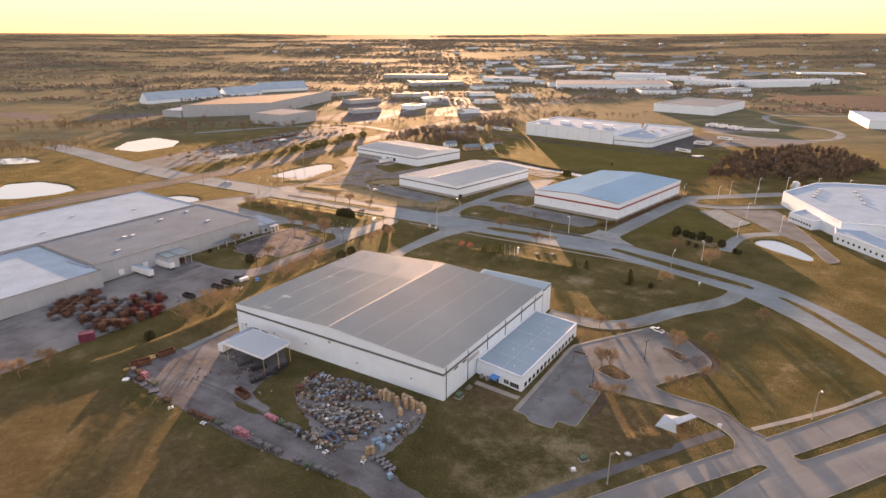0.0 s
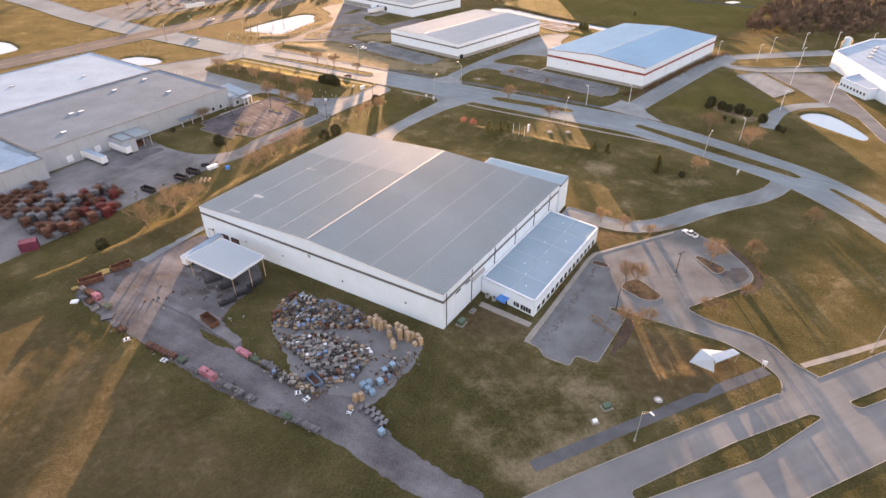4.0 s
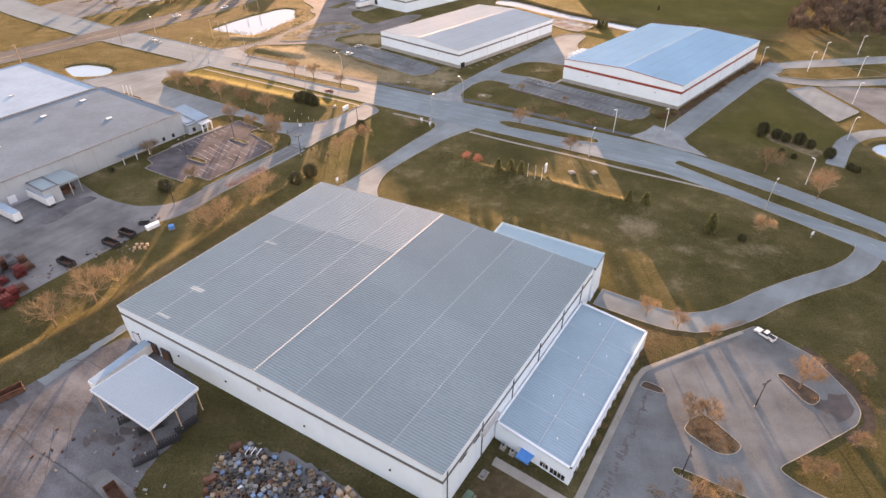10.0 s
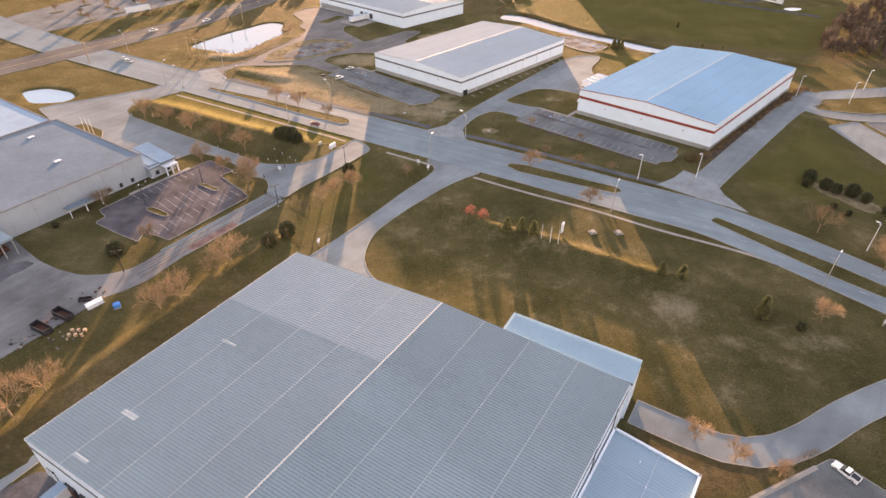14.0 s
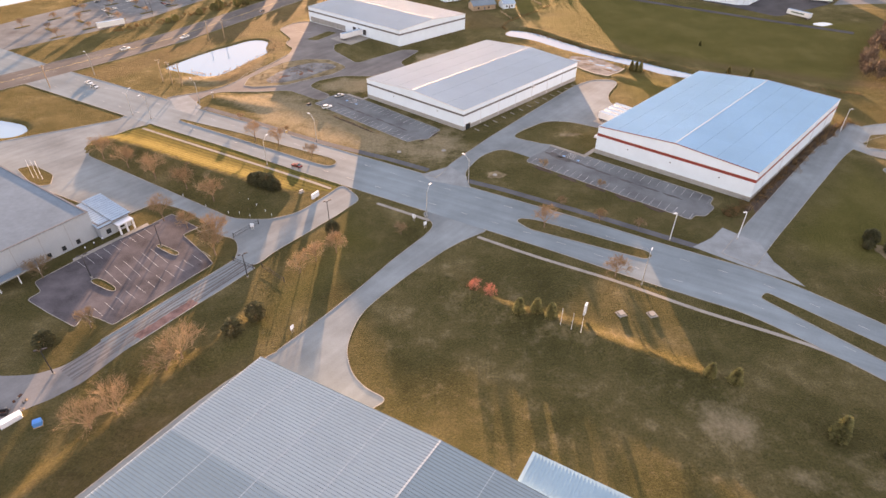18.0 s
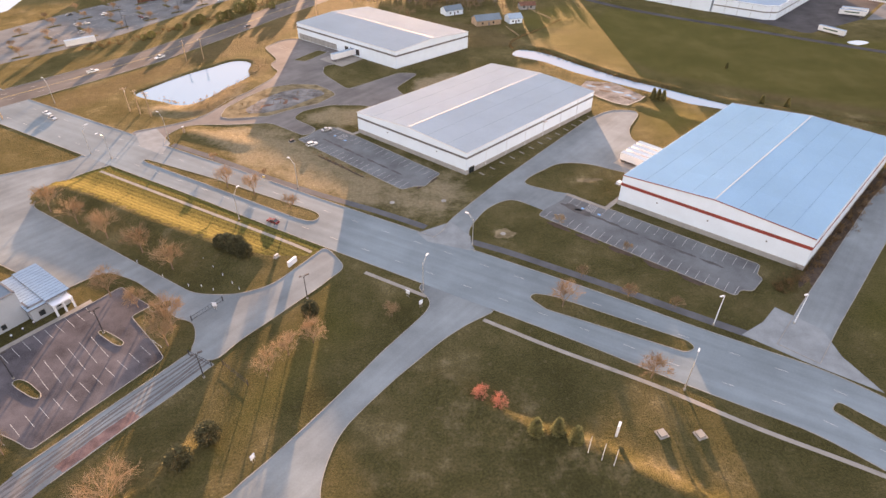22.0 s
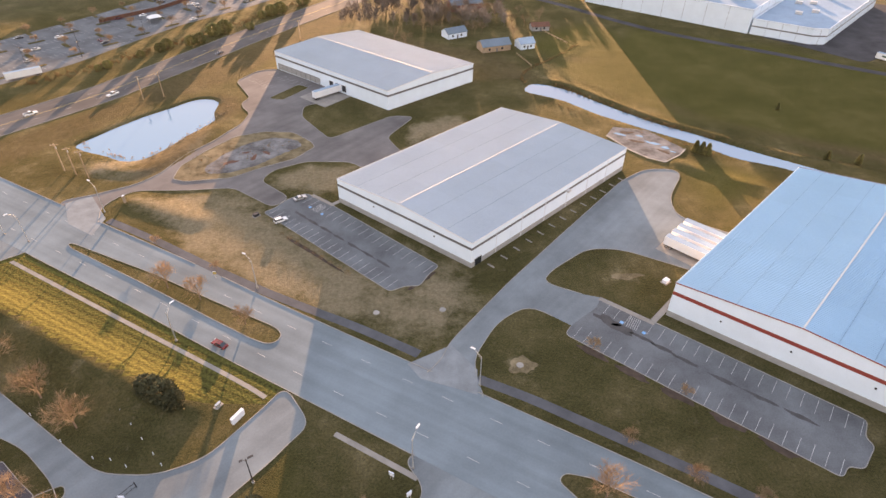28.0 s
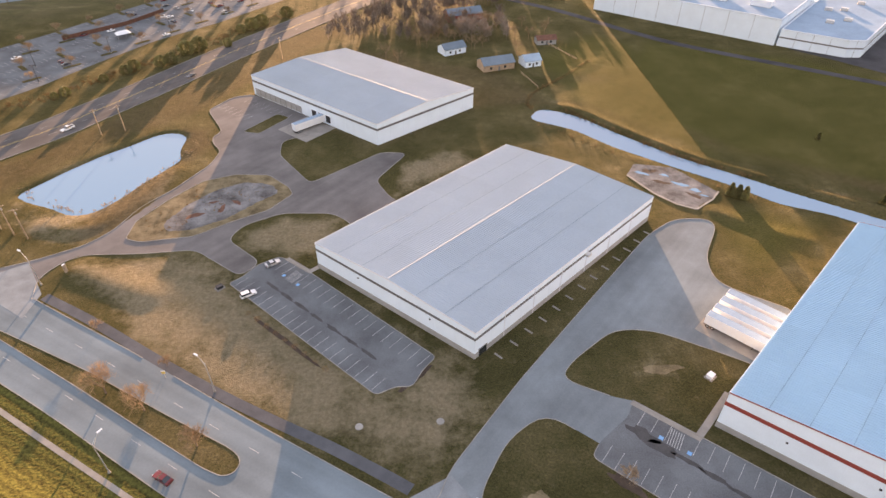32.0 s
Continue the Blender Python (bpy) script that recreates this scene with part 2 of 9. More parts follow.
M["rust"] = mat("rusty_steel", (0.135, 0.065, 0.044), 0.8, 0.2, var=0.4, scale=1.2, island=0.4)
M["red_rack"] = mat("red_painted_rack", (0.13, 0.025, 0.024), 0.7, var=0.3, scale=1.0, island=0.4)
M["magenta"] = mat("magenta_plastic_sheet", (0.14, 0.03, 0.06), 0.6, var=0.25, scale=1.2)
M["pink_rack"] = mat("pink_faded_rack", (0.5, 0.2, 0.25), 0.7, var=0.3, scale=1.0, island=0.3)
M["green_rack"] = mat("green_painted_rack", (0.075, 0.12, 0.085), 0.7, var=0.3, scale=1.0, island=0.3)
M["grey_bin"] = mat("grey_steel_bin", (0.145, 0.142, 0.14), 0.7, 0.1, var=0.25, scale=1.0, island=0.9)
M["tan_bin"] = mat("tan_wooden_crate", (0.36, 0.27, 0.19), 0.8, var=0.25, scale=1.0, island=0.5)
M["blue_bin"] = mat("blue_plastic_bin", (0.13, 0.2, 0.31), 0.6, var=0.2, scale=1.0, island=0.5)
M["blue_pale"] = mat("pale_blue_plastic_bin", (0.17, 0.28, 0.38), 0.6, var=0.2, scale=1.0, island=0.5)
M["ochre"] = mat("faded_yellow_steel", (0.3, 0.21, 0.07), 0.7, var=0.3, scale=1.0)
M["rack"] = mat("grey_steel_rack", (0.15, 0.155, 0.17), 0.6, 0.3, var=0.2, scale=1.0, island=0.4)


def water_material():
    m = bpy.data.materials.new("pond_water")
    m.use_nodes = True
    n, l = m.node_tree.nodes, m.node_tree.links
    b = n["Principled BSDF"]
    b.inputs["Base Color"].default_value = (0.13, 0.25, 0.37, 1)
    b.inputs["Roughness"].default_value = 0.03
    b.inputs["IOR"].default_value = 1.5
    b.inputs["Specular IOR Level"].default_value = 1.0
    geo, tex, bp = n.new("ShaderNodeNewGeometry"), n.new("ShaderNodeTexNoise"), n.new("ShaderNodeBump")
    tex.inputs["Scale"].default_value = 0.6
    bp.inputs["Strength"].default_value, bp.inputs["Distance"].default_value = 0.05, 0.02
    l.new(geo.outputs["Position"], tex.inputs["Vector"])
    l.new(tex.outputs["Fac"], bp.inputs["Height"])
    l.new(bp.outputs[0], b.inputs["Normal"])
    return m


def ground_material():
    """Winter turf: green, straw and bare tones; 'dry' and 'mown' are ground-cover masks on the mesh."""
    m = bpy.data.materials.new("winter_turf")
    m.use_nodes = True
    n, l = m.node_tree.nodes, m.node_tree.links
    b = n["Principled BSDF"]
    b.inputs["Roughness"].default_value = 0.95
    b.inputs["Specular IOR Level"].default_value = 0.02
    b.inputs["Sheen Weight"].default_value, b.inputs["Sheen Roughness"].default_value = 0.1, 0.45
    b.inputs["Sheen Tint"].default_value = (0.9, 0.62, 0.2, 1)
    geo = n.new("ShaderNodeNewGeometry")

    def noise_at(scale, detail=5, rough=0.6, stretch=None):
        t = n.new("ShaderNodeTexNoise")
        t.inputs["Scale"].default_value, t.inputs["Detail"].default_value, t.inputs["Roughness"].default_value = scale, detail, rough
        if stretch:
            mp = n.new("ShaderNodeMapping")
            mp.inputs["Scale"].default_value = stretch
            mp.inputs["Rotation"].default_value = (0, 0, 0.22)
            l.new(geo.outputs["Position"], mp.inputs["Vector"])
            l.new(mp.outputs[0], t.inputs["Vector"])
        else:
            l.new(geo.outputs["Position"], t.inputs["Vector"])
        return t.outputs["Fac"]

    def ramp(fac, stops):
        r = n.new("ShaderNodeValToRGB")
        e = r.color_ramp.elements
        while len(e) < len(stops):
            e.new(0.5)
        for el, (p, c) in zip(e, stops):
            el.position, el.color = p, (*c, 1)
        l.new(fac, r.inputs[0])
        return r.outputs[0]

    def mix(fac, a, c, how="MIX"):
        x = n.new("ShaderNodeMix")
        x.data_type, x.blend_type = "RGBA", how
        if isinstance(fac, float):
            x.inputs["Factor"].default_value = fac
        else:
            l.new(fac, x.inputs["Factor"])
        l.new(a, x.inputs["A"])
        l.new(c, x.inputs["B"])
        return x.outputs["Result"]

    turf = ramp(noise_at(0.05, 8, 0.68), [(0.34, (0.046, 0.047, 0.021)), (0.48, (0.07, 0.068, 0.031)), (0.58, (0.102, 0.091, 0.046)), (0.7, (0.185, 0.155, 0.09))])
    tuft = ramp(noise_at(1.7, 5, 0.78), [(0.32, (0.5, 0.52, 0.52)), (0.5, (0.98, 0.98, 0.97)), (0.68, (1.55, 1.46, 1.36))])
    turf = mix(1.0, turf, tuft, "MULTIPLY")
    straw = ramp(noise_at(0.9, 9, 0.8), [(0.33, (0.145, 0.12, 0.077)), (0.67, (0.325, 0.272, 0.185))])
    at = n.new("ShaderNodeAttribute")
    at.attribute_name = "dry"
    thr = n.new("ShaderNodeMath")
    thr.operation = "MULTIPLY_ADD"
    l.new(noise_at(0.1, 10, 0.8), thr.inputs[0])
    thr.inputs[1].default_value = 4.0
    thr.inputs[2].default_value = -2.5
    ad = n.new("ShaderNodeMath")
    ad.operation, ad.use_clamp = "ADD", True
    l.new(thr.outputs[0], ad.inputs[0])
    l.new(at.outputs["Fac"], ad.inputs[1])
    fleck = n.new("ShaderNodeMapRange")
    l.new(noise_at(0.42, 9, 0.78), fleck.inputs["Value"])
    fleck.inputs["From Min"].default_value, fleck.inputs["From Max"].default_value = 0.56, 0.68
    fleck.inputs["To Max"].default_value = 0.36
    turf = mix(fleck.outputs[0], turf, straw)
    col = mix(ad.outputs[0], turf, straw)
    bare = n.new("ShaderNodeAttribute")
    bare.attribute_name = "bare"
    earth = ramp(noise_at(0.42, 8, 0.76), [(0.32, (0.058, 0.044, 0.025)), (0.52, (0.1, 0.077, 0.047)), (0.7, (0.17, 0.134, 0.086))])
    edge = n.new("ShaderNodeMath")
    edge.operation = "MULTIPLY_ADD"
    l.new(noise_at(0.16, 7, 0.7), edge.inputs[0])
    edge.inputs[1].default_value, edge.inputs[2].default_value = 2.2, -1.25
    sure = n.new("ShaderNodeMath")
    sure.operation, sure.use_clamp = "MULTIPLY_ADD", True
    l.new(bare.outputs["Fac"], sure.inputs[0])
    sure.inputs[1].default_value = 1.7
    l.new(edge.outputs[0], sure.inputs[2])
    held = n.new("ShaderNodeMath")
    held.operation, held.use_clamp = "MULTIPLY", True
    l.new(sure.outputs[0], held.inputs[0])
    l.new(bare.outputs["Fac"], held.inputs[1])
    col = mix(held.outputs[0], col, earth)
    lush = n.new("ShaderNodeAttribute")
    lush.attribute_name = "lush"
    green = ramp(noise_at(0.035, 8, 0.68), [(0.34, (0.056, 0.062, 0.019)), (0.52, (0.075, 0.077, 0.025)), (0.68, (0.11, 0.102, 0.04))])
    green = mix(1.0, green, tuft, "MULTIPLY")
    col = mix(lush.outputs["Fac"], col, green)
    far = n.new("ShaderNodeAttribute")
    far.attribute_name = "farland"
    # far field tones lightened too, in place of haze over the plain
    fields = ramp(noise_at(0.0065, 6, 0.62, (1, 4.5, 1)), [(0.34, (0.082, 0.074, 0.06)), (0.43, (0.088, 0.1, 0.058)), (0.49, (0.14, 0.117, 0.084)), (0.54, (0.078, 0.09, 0.052)), (0.6, (0.165, 0.148, 0.088)), (0.66, (0.1, 0.088, 0.07))])
    col = mix(far.outputs["Fac"], col, fields)
    l.new(col, b.inputs["Base Color"])
    bp = n.new("ShaderNodeBump")
    bp.inputs["Strength"].default_value, bp.inputs["Distance"].default_value = 1.0, 0.85
    relief = n.new("ShaderNodeMath")
    relief.operation = "MULTIPLY_ADD"
    relief.inputs[1].default_value, relief.inputs[2].default_value = -0.97, 1.0
    l.new(far.outputs["Fac"], relief.inputs[0])
    l.new(relief.outputs[0], bp.inputs["Strength"])
    fuzz = n.new("ShaderNodeMath")
    fuzz.operation = "MULTIPLY"
    fuzz.inputs[1].default_value = 0.1
    l.new(relief.outputs[0], fuzz.inputs[0])
    l.new(fuzz.outputs[0], b.inputs["Sheen Weight"])
    l.new(noise_at(1.9, 6, 0.75), bp.inputs["Height"])
    l.new(bp.outputs[0], b.inputs["Normal"])
    return m


def mown_material():
    """Turf mown in light and dark bands."""
    m = bpy.data.materials.new("mown_turf")
    m.use_nodes = True
    n, l = m.node_tree.nodes, m.node_tree.links
    b = n["Principled BSDF"]
    b.inputs["Roughness"].default_value, b.inputs["Specular IOR Level"].default_value = 0.95, 0.02
    b.inputs["Sheen Weight"].default_value, b.inputs["Sheen Roughness"].default_value = 0.1, 0.45
    b.inputs["Sheen Tint"].default_value = (0.9, 0.66, 0.2, 1)
    geo, mp, wv, nz, rp, bp = (n.new("ShaderNode" + k) for k in ("NewGeometry", "Mapping", "TexWave", "TexNoise", "ValToRGB", "Bump"))
    mp.inputs["Rotation"].default_value = (0, 0, radians(28))
    wv.bands_direction = "Y"
    wv.inputs["Scale"].default_value, wv.inputs["Distortion"].default_value, wv.inputs["Detail"].default_value = 0.157, 0.12, 1
    wv.inputs["Detail Scale"].default_value = 3.0
    nz.inputs["Scale"].default_value, nz.inputs["Detail"].default_value = 1.4, 8
    l.new(geo.outputs["Position"], mp.inputs["Vector"])
    l.new(mp.outputs[0], wv.inputs["Vector"])
    l.new(geo.outputs["Position"], nz.inputs["Vector"])
    mx = n.new("ShaderNodeMath")
    mx.operation = "MULTIPLY_ADD"
    l.new(wv.outputs["Fac"], mx.inputs[0])
    mx.inputs[1].default_value = 0.2
    l.new(nz.outputs["Fac"], mx.inputs[2])
    e = rp.color_ramp.elements
    e[0].position, e[0].color = 0.38, (0.036, 0.034, 0.013, 1)
    e[1].position, e[1].color = 0.88, (0.125, 0.12, 0.034, 1)
    l.new(mx.outputs[0], rp.inputs[0])
    l.new(rp.outputs[0], b.inputs["Base Color"])
    bp.inputs["Strength"].default_value, bp.inputs["Distance"].default_value = 1.0, 0.3
    l.new(nz.outputs["Fac"], bp.inputs["Height"])
    l.new(bp.outputs[0], b.inputs["Normal"])
    return m


M["mown"] = mown_material()
M["water"] = water_material()
M["turf"] = ground_material()

# ---- mesh helpers ----
class Mb:
    """Gathers vertices and faces of one mesh."""

    def __init__(self):
        self.v, self.f = [], []

    def add(self, verts, faces):
        k = len(self.v)
        self.v += [tuple(p) for p in verts]
        self.f += [tuple(i + k for i in f) for f in faces]
        return self

    def box(self, x0, y0, z0, x1, y1, z1, m=None):
        p = [(x0, y0, z0), (x1, y0, z0), (x1, y1, z0), (x0, y1, z0), (x0, y0, z1), (x1, y0, z1), (x1, y1, z1), (x0, y1, z1)]
        if m is not None:
            p = [m @ Vector(q) for q in p]
        return self.add(p, [(0, 3, 2, 1), (4, 5, 6, 7), (0, 1, 5, 4), (1, 2, 6, 5), (2, 3, 7, 6), (3, 0, 4, 7)])

    def beam(self, a, b, w, h=None, up=(0, 0, 1)):
        """A straight bar of rectangular section from a to b."""
        a, b = Vector(a), Vector(b)
        d = (b - a).normalized()
        s = d.cross(Vector(up))
        s = (s if s.length > 1e-4 else d.cross(Vector((1, 0, 0)))).normalized()
        u = s.cross(d)
        s, u = s * w / 2, u * (h or w) / 2
        p = [a - s - u, a + s - u, a + s + u, a - s + u, b - s - u, b + s - u, b + s + u, b - s + u]
        return self.add(p, [(0, 3, 2, 1), (4, 5, 6, 7), (0, 1, 5, 4), (1, 2, 6, 5), (2, 3, 7, 6), (3, 0, 4, 7)])

    def tube(self, a, b, r0, r1, n=6, caps=True):
        a, b = Vector(a), Vector(b)
        d = (b - a).normalized()
        s = d.orthogonal().normalized()
        u = d.cross(s)
        p = []
        for q, r in ((a, r0), (b, r1)):
            p += [q + (s * math.cos(2 * math.pi * i / n) + u * math.sin(2 * math.pi * i / n)) * r for i in range(n)]
        f = [(i, (i + 1) % n, n + (i + 1) % n, n + i) for i in range(n)]
        if caps:
            f += [tuple(range(n - 1, -1, -1)), tuple(range(n, 2 * n))]
        return self.add(p, f)

    def prism(self, outline, z0, z1):
        """Upright block over an outline (anticlockwise)."""
        n = len(outline)
        p = [(x, y, z0) for x, y in outline] + [(x, y, z1) for x, y in outline]
        f = [(i, (i + 1) % n, n + (i + 1) % n, n + i) for i in range(n)]
        return self.add(p, f + [tuple(range(n, 2 * n)), tuple(range(n - 1, -1, -1))])

    def mesh(self, name, material):
        me = bpy.data.meshes.new(name)
        me.from_pydata(self.v, [], self.f)
        me.materials.append(material)
        me.update()
        return me


def part(name, mb, material=None, parent=None, label=""):
    """Links one mesh as one object, under a thing or a part."""
    ob = new(name, mb.mesh(name, material) if isinstance(mb, Mb) else mb)
    if parent is not None:
        ob.parent = parent
    if label:
        ob["label"] = label
    return ob


def thing(name, label, category, group="", kind="", at=None):
    ob = new(name)
    ob.empty_display_size = 0.5
    if at is not None:
        ob.matrix_basis = at
    return tagged(ob, label, category, group, kind)


def area(poly):
    return sum(a[0] * b[1] - b[0] * a[1] for a, b in zip(poly, poly[1:] + poly[:1])) / 2


def fillet(poly, r=3.0, n=4):
    """Rounds an outline's corners; anticlockwise result."""
    pts = [Vector(p) for p in poly]
    out = []
    for i, p in enumerate(pts):
        a, b = pts[i - 1], pts[(i + 1) % len(pts)]
        ra = min(r, (a - p).length * 0.48)
        rb = min(r, (b - p).length * 0.48)
        s, e = p + (a - p).normalized() * ra, p + (b - p).normalized() * rb
        for k in range(n + 1):
            t = k / n
            out.append(tuple(s * (1 - t) ** 2 + p * 2 * t * (1 - t) + e * t * t))
    return out if area(out) > 0 else out[::-1]


def curve(pts, step=4.0):
    """A smooth line through plan points."""
    p = [Vector(q) for q in pts]
    p = [p[0] * 2 - p[1]] + p + [p[-1] * 2 - p[-2]]
    out = []
    for i in range(1, len(p) - 2):
        a, b, c, d = p[i - 1:i + 3]
        n = max(1, int((c - b).length / step))
        for k in range(n):
            t = k / n
            out.append(0.5 * (2 * b + (c - a) * t + (2 * a - 5 * b + 4 * c - d) * t * t + (3 * b - a - 3 * c + d) * t ** 3))
    return out + [p[-2]]


def ribbon(pts, width, step=4.0, end_width=None):
    """Outline of a road of that width along a line."""
    c = curve(pts, step)
    left, right = [], []
    for i, q in enumerate(c):
        d = (c[min(i + 1, len(c) - 1)] - c[max(i - 1, 0)]).normalized()
        w = width + ((end_width or width) - width) * i / (len(c) - 1)
        s = Vector((-d.y, d.x)) * w / 2
        left.append(tuple(q + s))
        right.append(tuple(q - s))
    out = right + left[::-1]
    return out if area(out) > 0 else out[::-1]


def inside(poly, x, y):
    hit, j = False, len(poly) - 1
    for i in range(len(poly)):
        (xi, yi), (xj, yj) = poly[i], poly[j]
        if (yi > y) != (yj > y) and x < (xj - xi) * (y - yi) / (yj - yi) + xi:
            hit = not hit
        j = i
    return hit


def sdf(poly, px, py):
    """Signed distance of many plan points to an outline (inside is negative)."""
    best = np.full(px.shape, 1e9)
    inn = np.zeros(px.shape, bool)
    for (ax, ay), (bx, by) in zip(poly, poly[1:] + poly[:1]):
        dx, dy = bx - ax, by - ay
        t = np.clip(((px - ax) * dx + (py - ay) * dy) / (dx * dx + dy * dy + 1e-9), 0, 1)
        best = np.minimum(best, np.hypot(px - ax - t * dx, py - ay - t * dy))
        if abs(dy) > 1e-9:
            inn ^= ((ay > py) != (by > py)) & (px < dx * (py - ay) / dy + ax)
    return np.where(inn, -best, best)


PAVED = []   # outlines of all paved surfaces, for the kerbs


def paved(name, outline, level, material, label, kerbed=True, category="road", kind="structure"):
    top = 0.02 + 0.006 * level
    ob = part(name, Mb().prism(outline, -0.06, top), M[material])
    tagged(ob, label, category, kind=kind)
    PAVED.append((ob, outline, kerbed))
    return ob


def lines(name, segs, width, z, material, parent, label=""):
    """Painted strokes on a paved surface, one mesh."""
    mb = Mb()
    for (ax, ay), (bx, by) in segs:
        d = Vector((bx - ax, by - ay))
        if d.length < 1e-3:
            continue
        s = Vector((-d.y, d.x)).normalized() * width / 2
        mb.add([(ax - s.x, ay - s.y, z), (bx - s.x, by - s.y, z), (bx + s.x, by + s.y, z), (ax + s.x, ay + s.y, z)], [(0, 1, 2, 3)])
    return part(name, mb, M[material], parent, label)

# ---- ground, water ----
PONDS = {
    "pond_by_highway": [(-145.8, 329.2), (-135.3, 347.2), (-127.7, 358.0), (-118.9, 367.3), (-114.1, 373.5), (-109.6, 376.9), (-103.9, 376.8), (-99.3, 373.0), (-98.9, 367), (-98.4, 360.8), (-95.5, 354.6), (-98.4, 347.7), (-103.3, 338.5), (-107.4, 328.3), (-111.0, 321.4), (-115.4, 317.3), (-121.3, 317.0), (-128.7, 321.1), (-139.8, 325.3)],
    "creek": [(45.4, 389.6), (49.2, 396.5), (53.1, 398.1), (66.4, 389.0), (78.2, 375.0), (97.6, 355.8), (114.8, 342.2), (129.3, 329.6), (142, 319.4), (152, 311.5), (166, 302.5), (172, 298), (170, 294.5), (162, 298.5), (150, 307.5), (139.1, 316.3), (123.6, 323.4), (112.4, 335.2), (95.5, 348.2), (76.0, 364.4), (63.1, 379.4), (53, 385.5)],
    "pond_by_factory": [(182.9, 152.4), (190, 157.4), (198.7, 156.5), (202.1, 149), (203.5, 138.7), (203.9, 127.6), (202.4, 123.8), (198.1, 122.7), (193.4, 131.3), (187.4, 141.2)],
    "pond_by_plaza": [(-207, 258), (-197, 263), (-182, 258), (-176, 251), (-180, 245), (-195, 244)],
    "pond_west": [(-275, 215), (-251, 207), (-234, 177), (-232, 152), (-255, 140), (-290, 170)],
    "pond_far": [(-345, 455), (-352, 500), (-335, 530), (-295, 505), (-288, 470), (-310, 440)],
    "pond_far_west": [(-432, 404), (-412, 411), (-386, 397), (-380, 388), (-400, 380), (-425, 378)],
    "pond_by_crossing": [(-352, 300), (-330, 309), (-300, 296), (-285, 281), (-292, 268), (-312, 256), (-340, 252)],
    "field_pool": [(251, 416), (262, 420), (268, 415.5), (256, 409)],
}
PONDS = {k: fillet(p, 2.2 if k == "pond_by_highway" else 3.5, 3) for k, p in PONDS.items()}
DRY = [
    [(-106, 290), (-72, 296), (-57, 281), (-12, 240), (4, 248), (16, 250), (6, 224), (-30, 231), (-75, 258)],
    [(-62, 303), (-48, 316), (-28, 314), (-34, 293), (-52, 295)],
    [(14, -10), (23, -12), (26, -2), (18, 4), (9, 0)],
    [(10, -50), (30, -40), (46, -36), (42, -48), (20, -62)],
    [(26, -22), (44, -24), (52, -32), (34, -34)],
    [(-12, 326), (10, 345), (22, 352), (8, 362), (-10, 350)],
    [(-100, 318), (-92, 330), (-96, 352), (-110, 330), (-135, 312), (-128, 302)],
]

# thinner turf, part straw: outline, share
THIN = [
    ([(24.5 + 2.2 * math.cos(k), 213 + 1.8 * math.sin(k)) for k in range(6)], 1.3),
    ([(53.9, 248.4), (60, 246), (66, 246), (66, 249), (60.2, 251)], 1.1),
    ([(-4, -60), (40, -48), (80, -28), (72, -8), (50, 0), (26, -16), (8, 6), (2, -14)], 0.42),
    ([(100, 34), (124, 26), (150, 30), (158, 6), (120, -12), (104, 4)], 0.3),
    ([(84, 78), (110, 74), (120, 84), (100, 92)], 0.6),
    ([(63.7, 103.5), (71.6, 102.7), (75.3, 93.9), (71.7, 90.2), (64.2, 94)], 1.25),
    ([(73.6, 90.2), (80.7, 85.2), (88.4, 81.1), (80.5, 79.9), (74.5, 85.2)], 1.0),
    ([(-10, 158), (20, 156), (80, 112), (130, 84), (110, 62), (70, 56), (40, 72), (-16, 104)], 0.24),
    ([(-110, 290), (-72, 300), (10, 256), (20, 232), (0, 216), (-60, 250)], 0.7),
    ([(-190, -120), (-40, -130), (-30, -52), (-60, -30), (-100, -6), (-150, -20)], 0.34),
    ([(-97, 303), (-95, 315), (-85, 334), (-75, 341), (-63, 340), (-50, 330), (-63, 311), (-74, 303)], 0.8),
    ([(-170, 300), (-150, 330), (-96, 330), (-90, 300)], 0.35),
    ([(-61, 302), (-50, 313), (-30, 313), (-22, 306), (-34, 293), (-50, 293)], 1.0),
    ([(-128, 303), (-118, 314), (-106, 316), (-102, 305), (-112, 299)], 0.9),
]


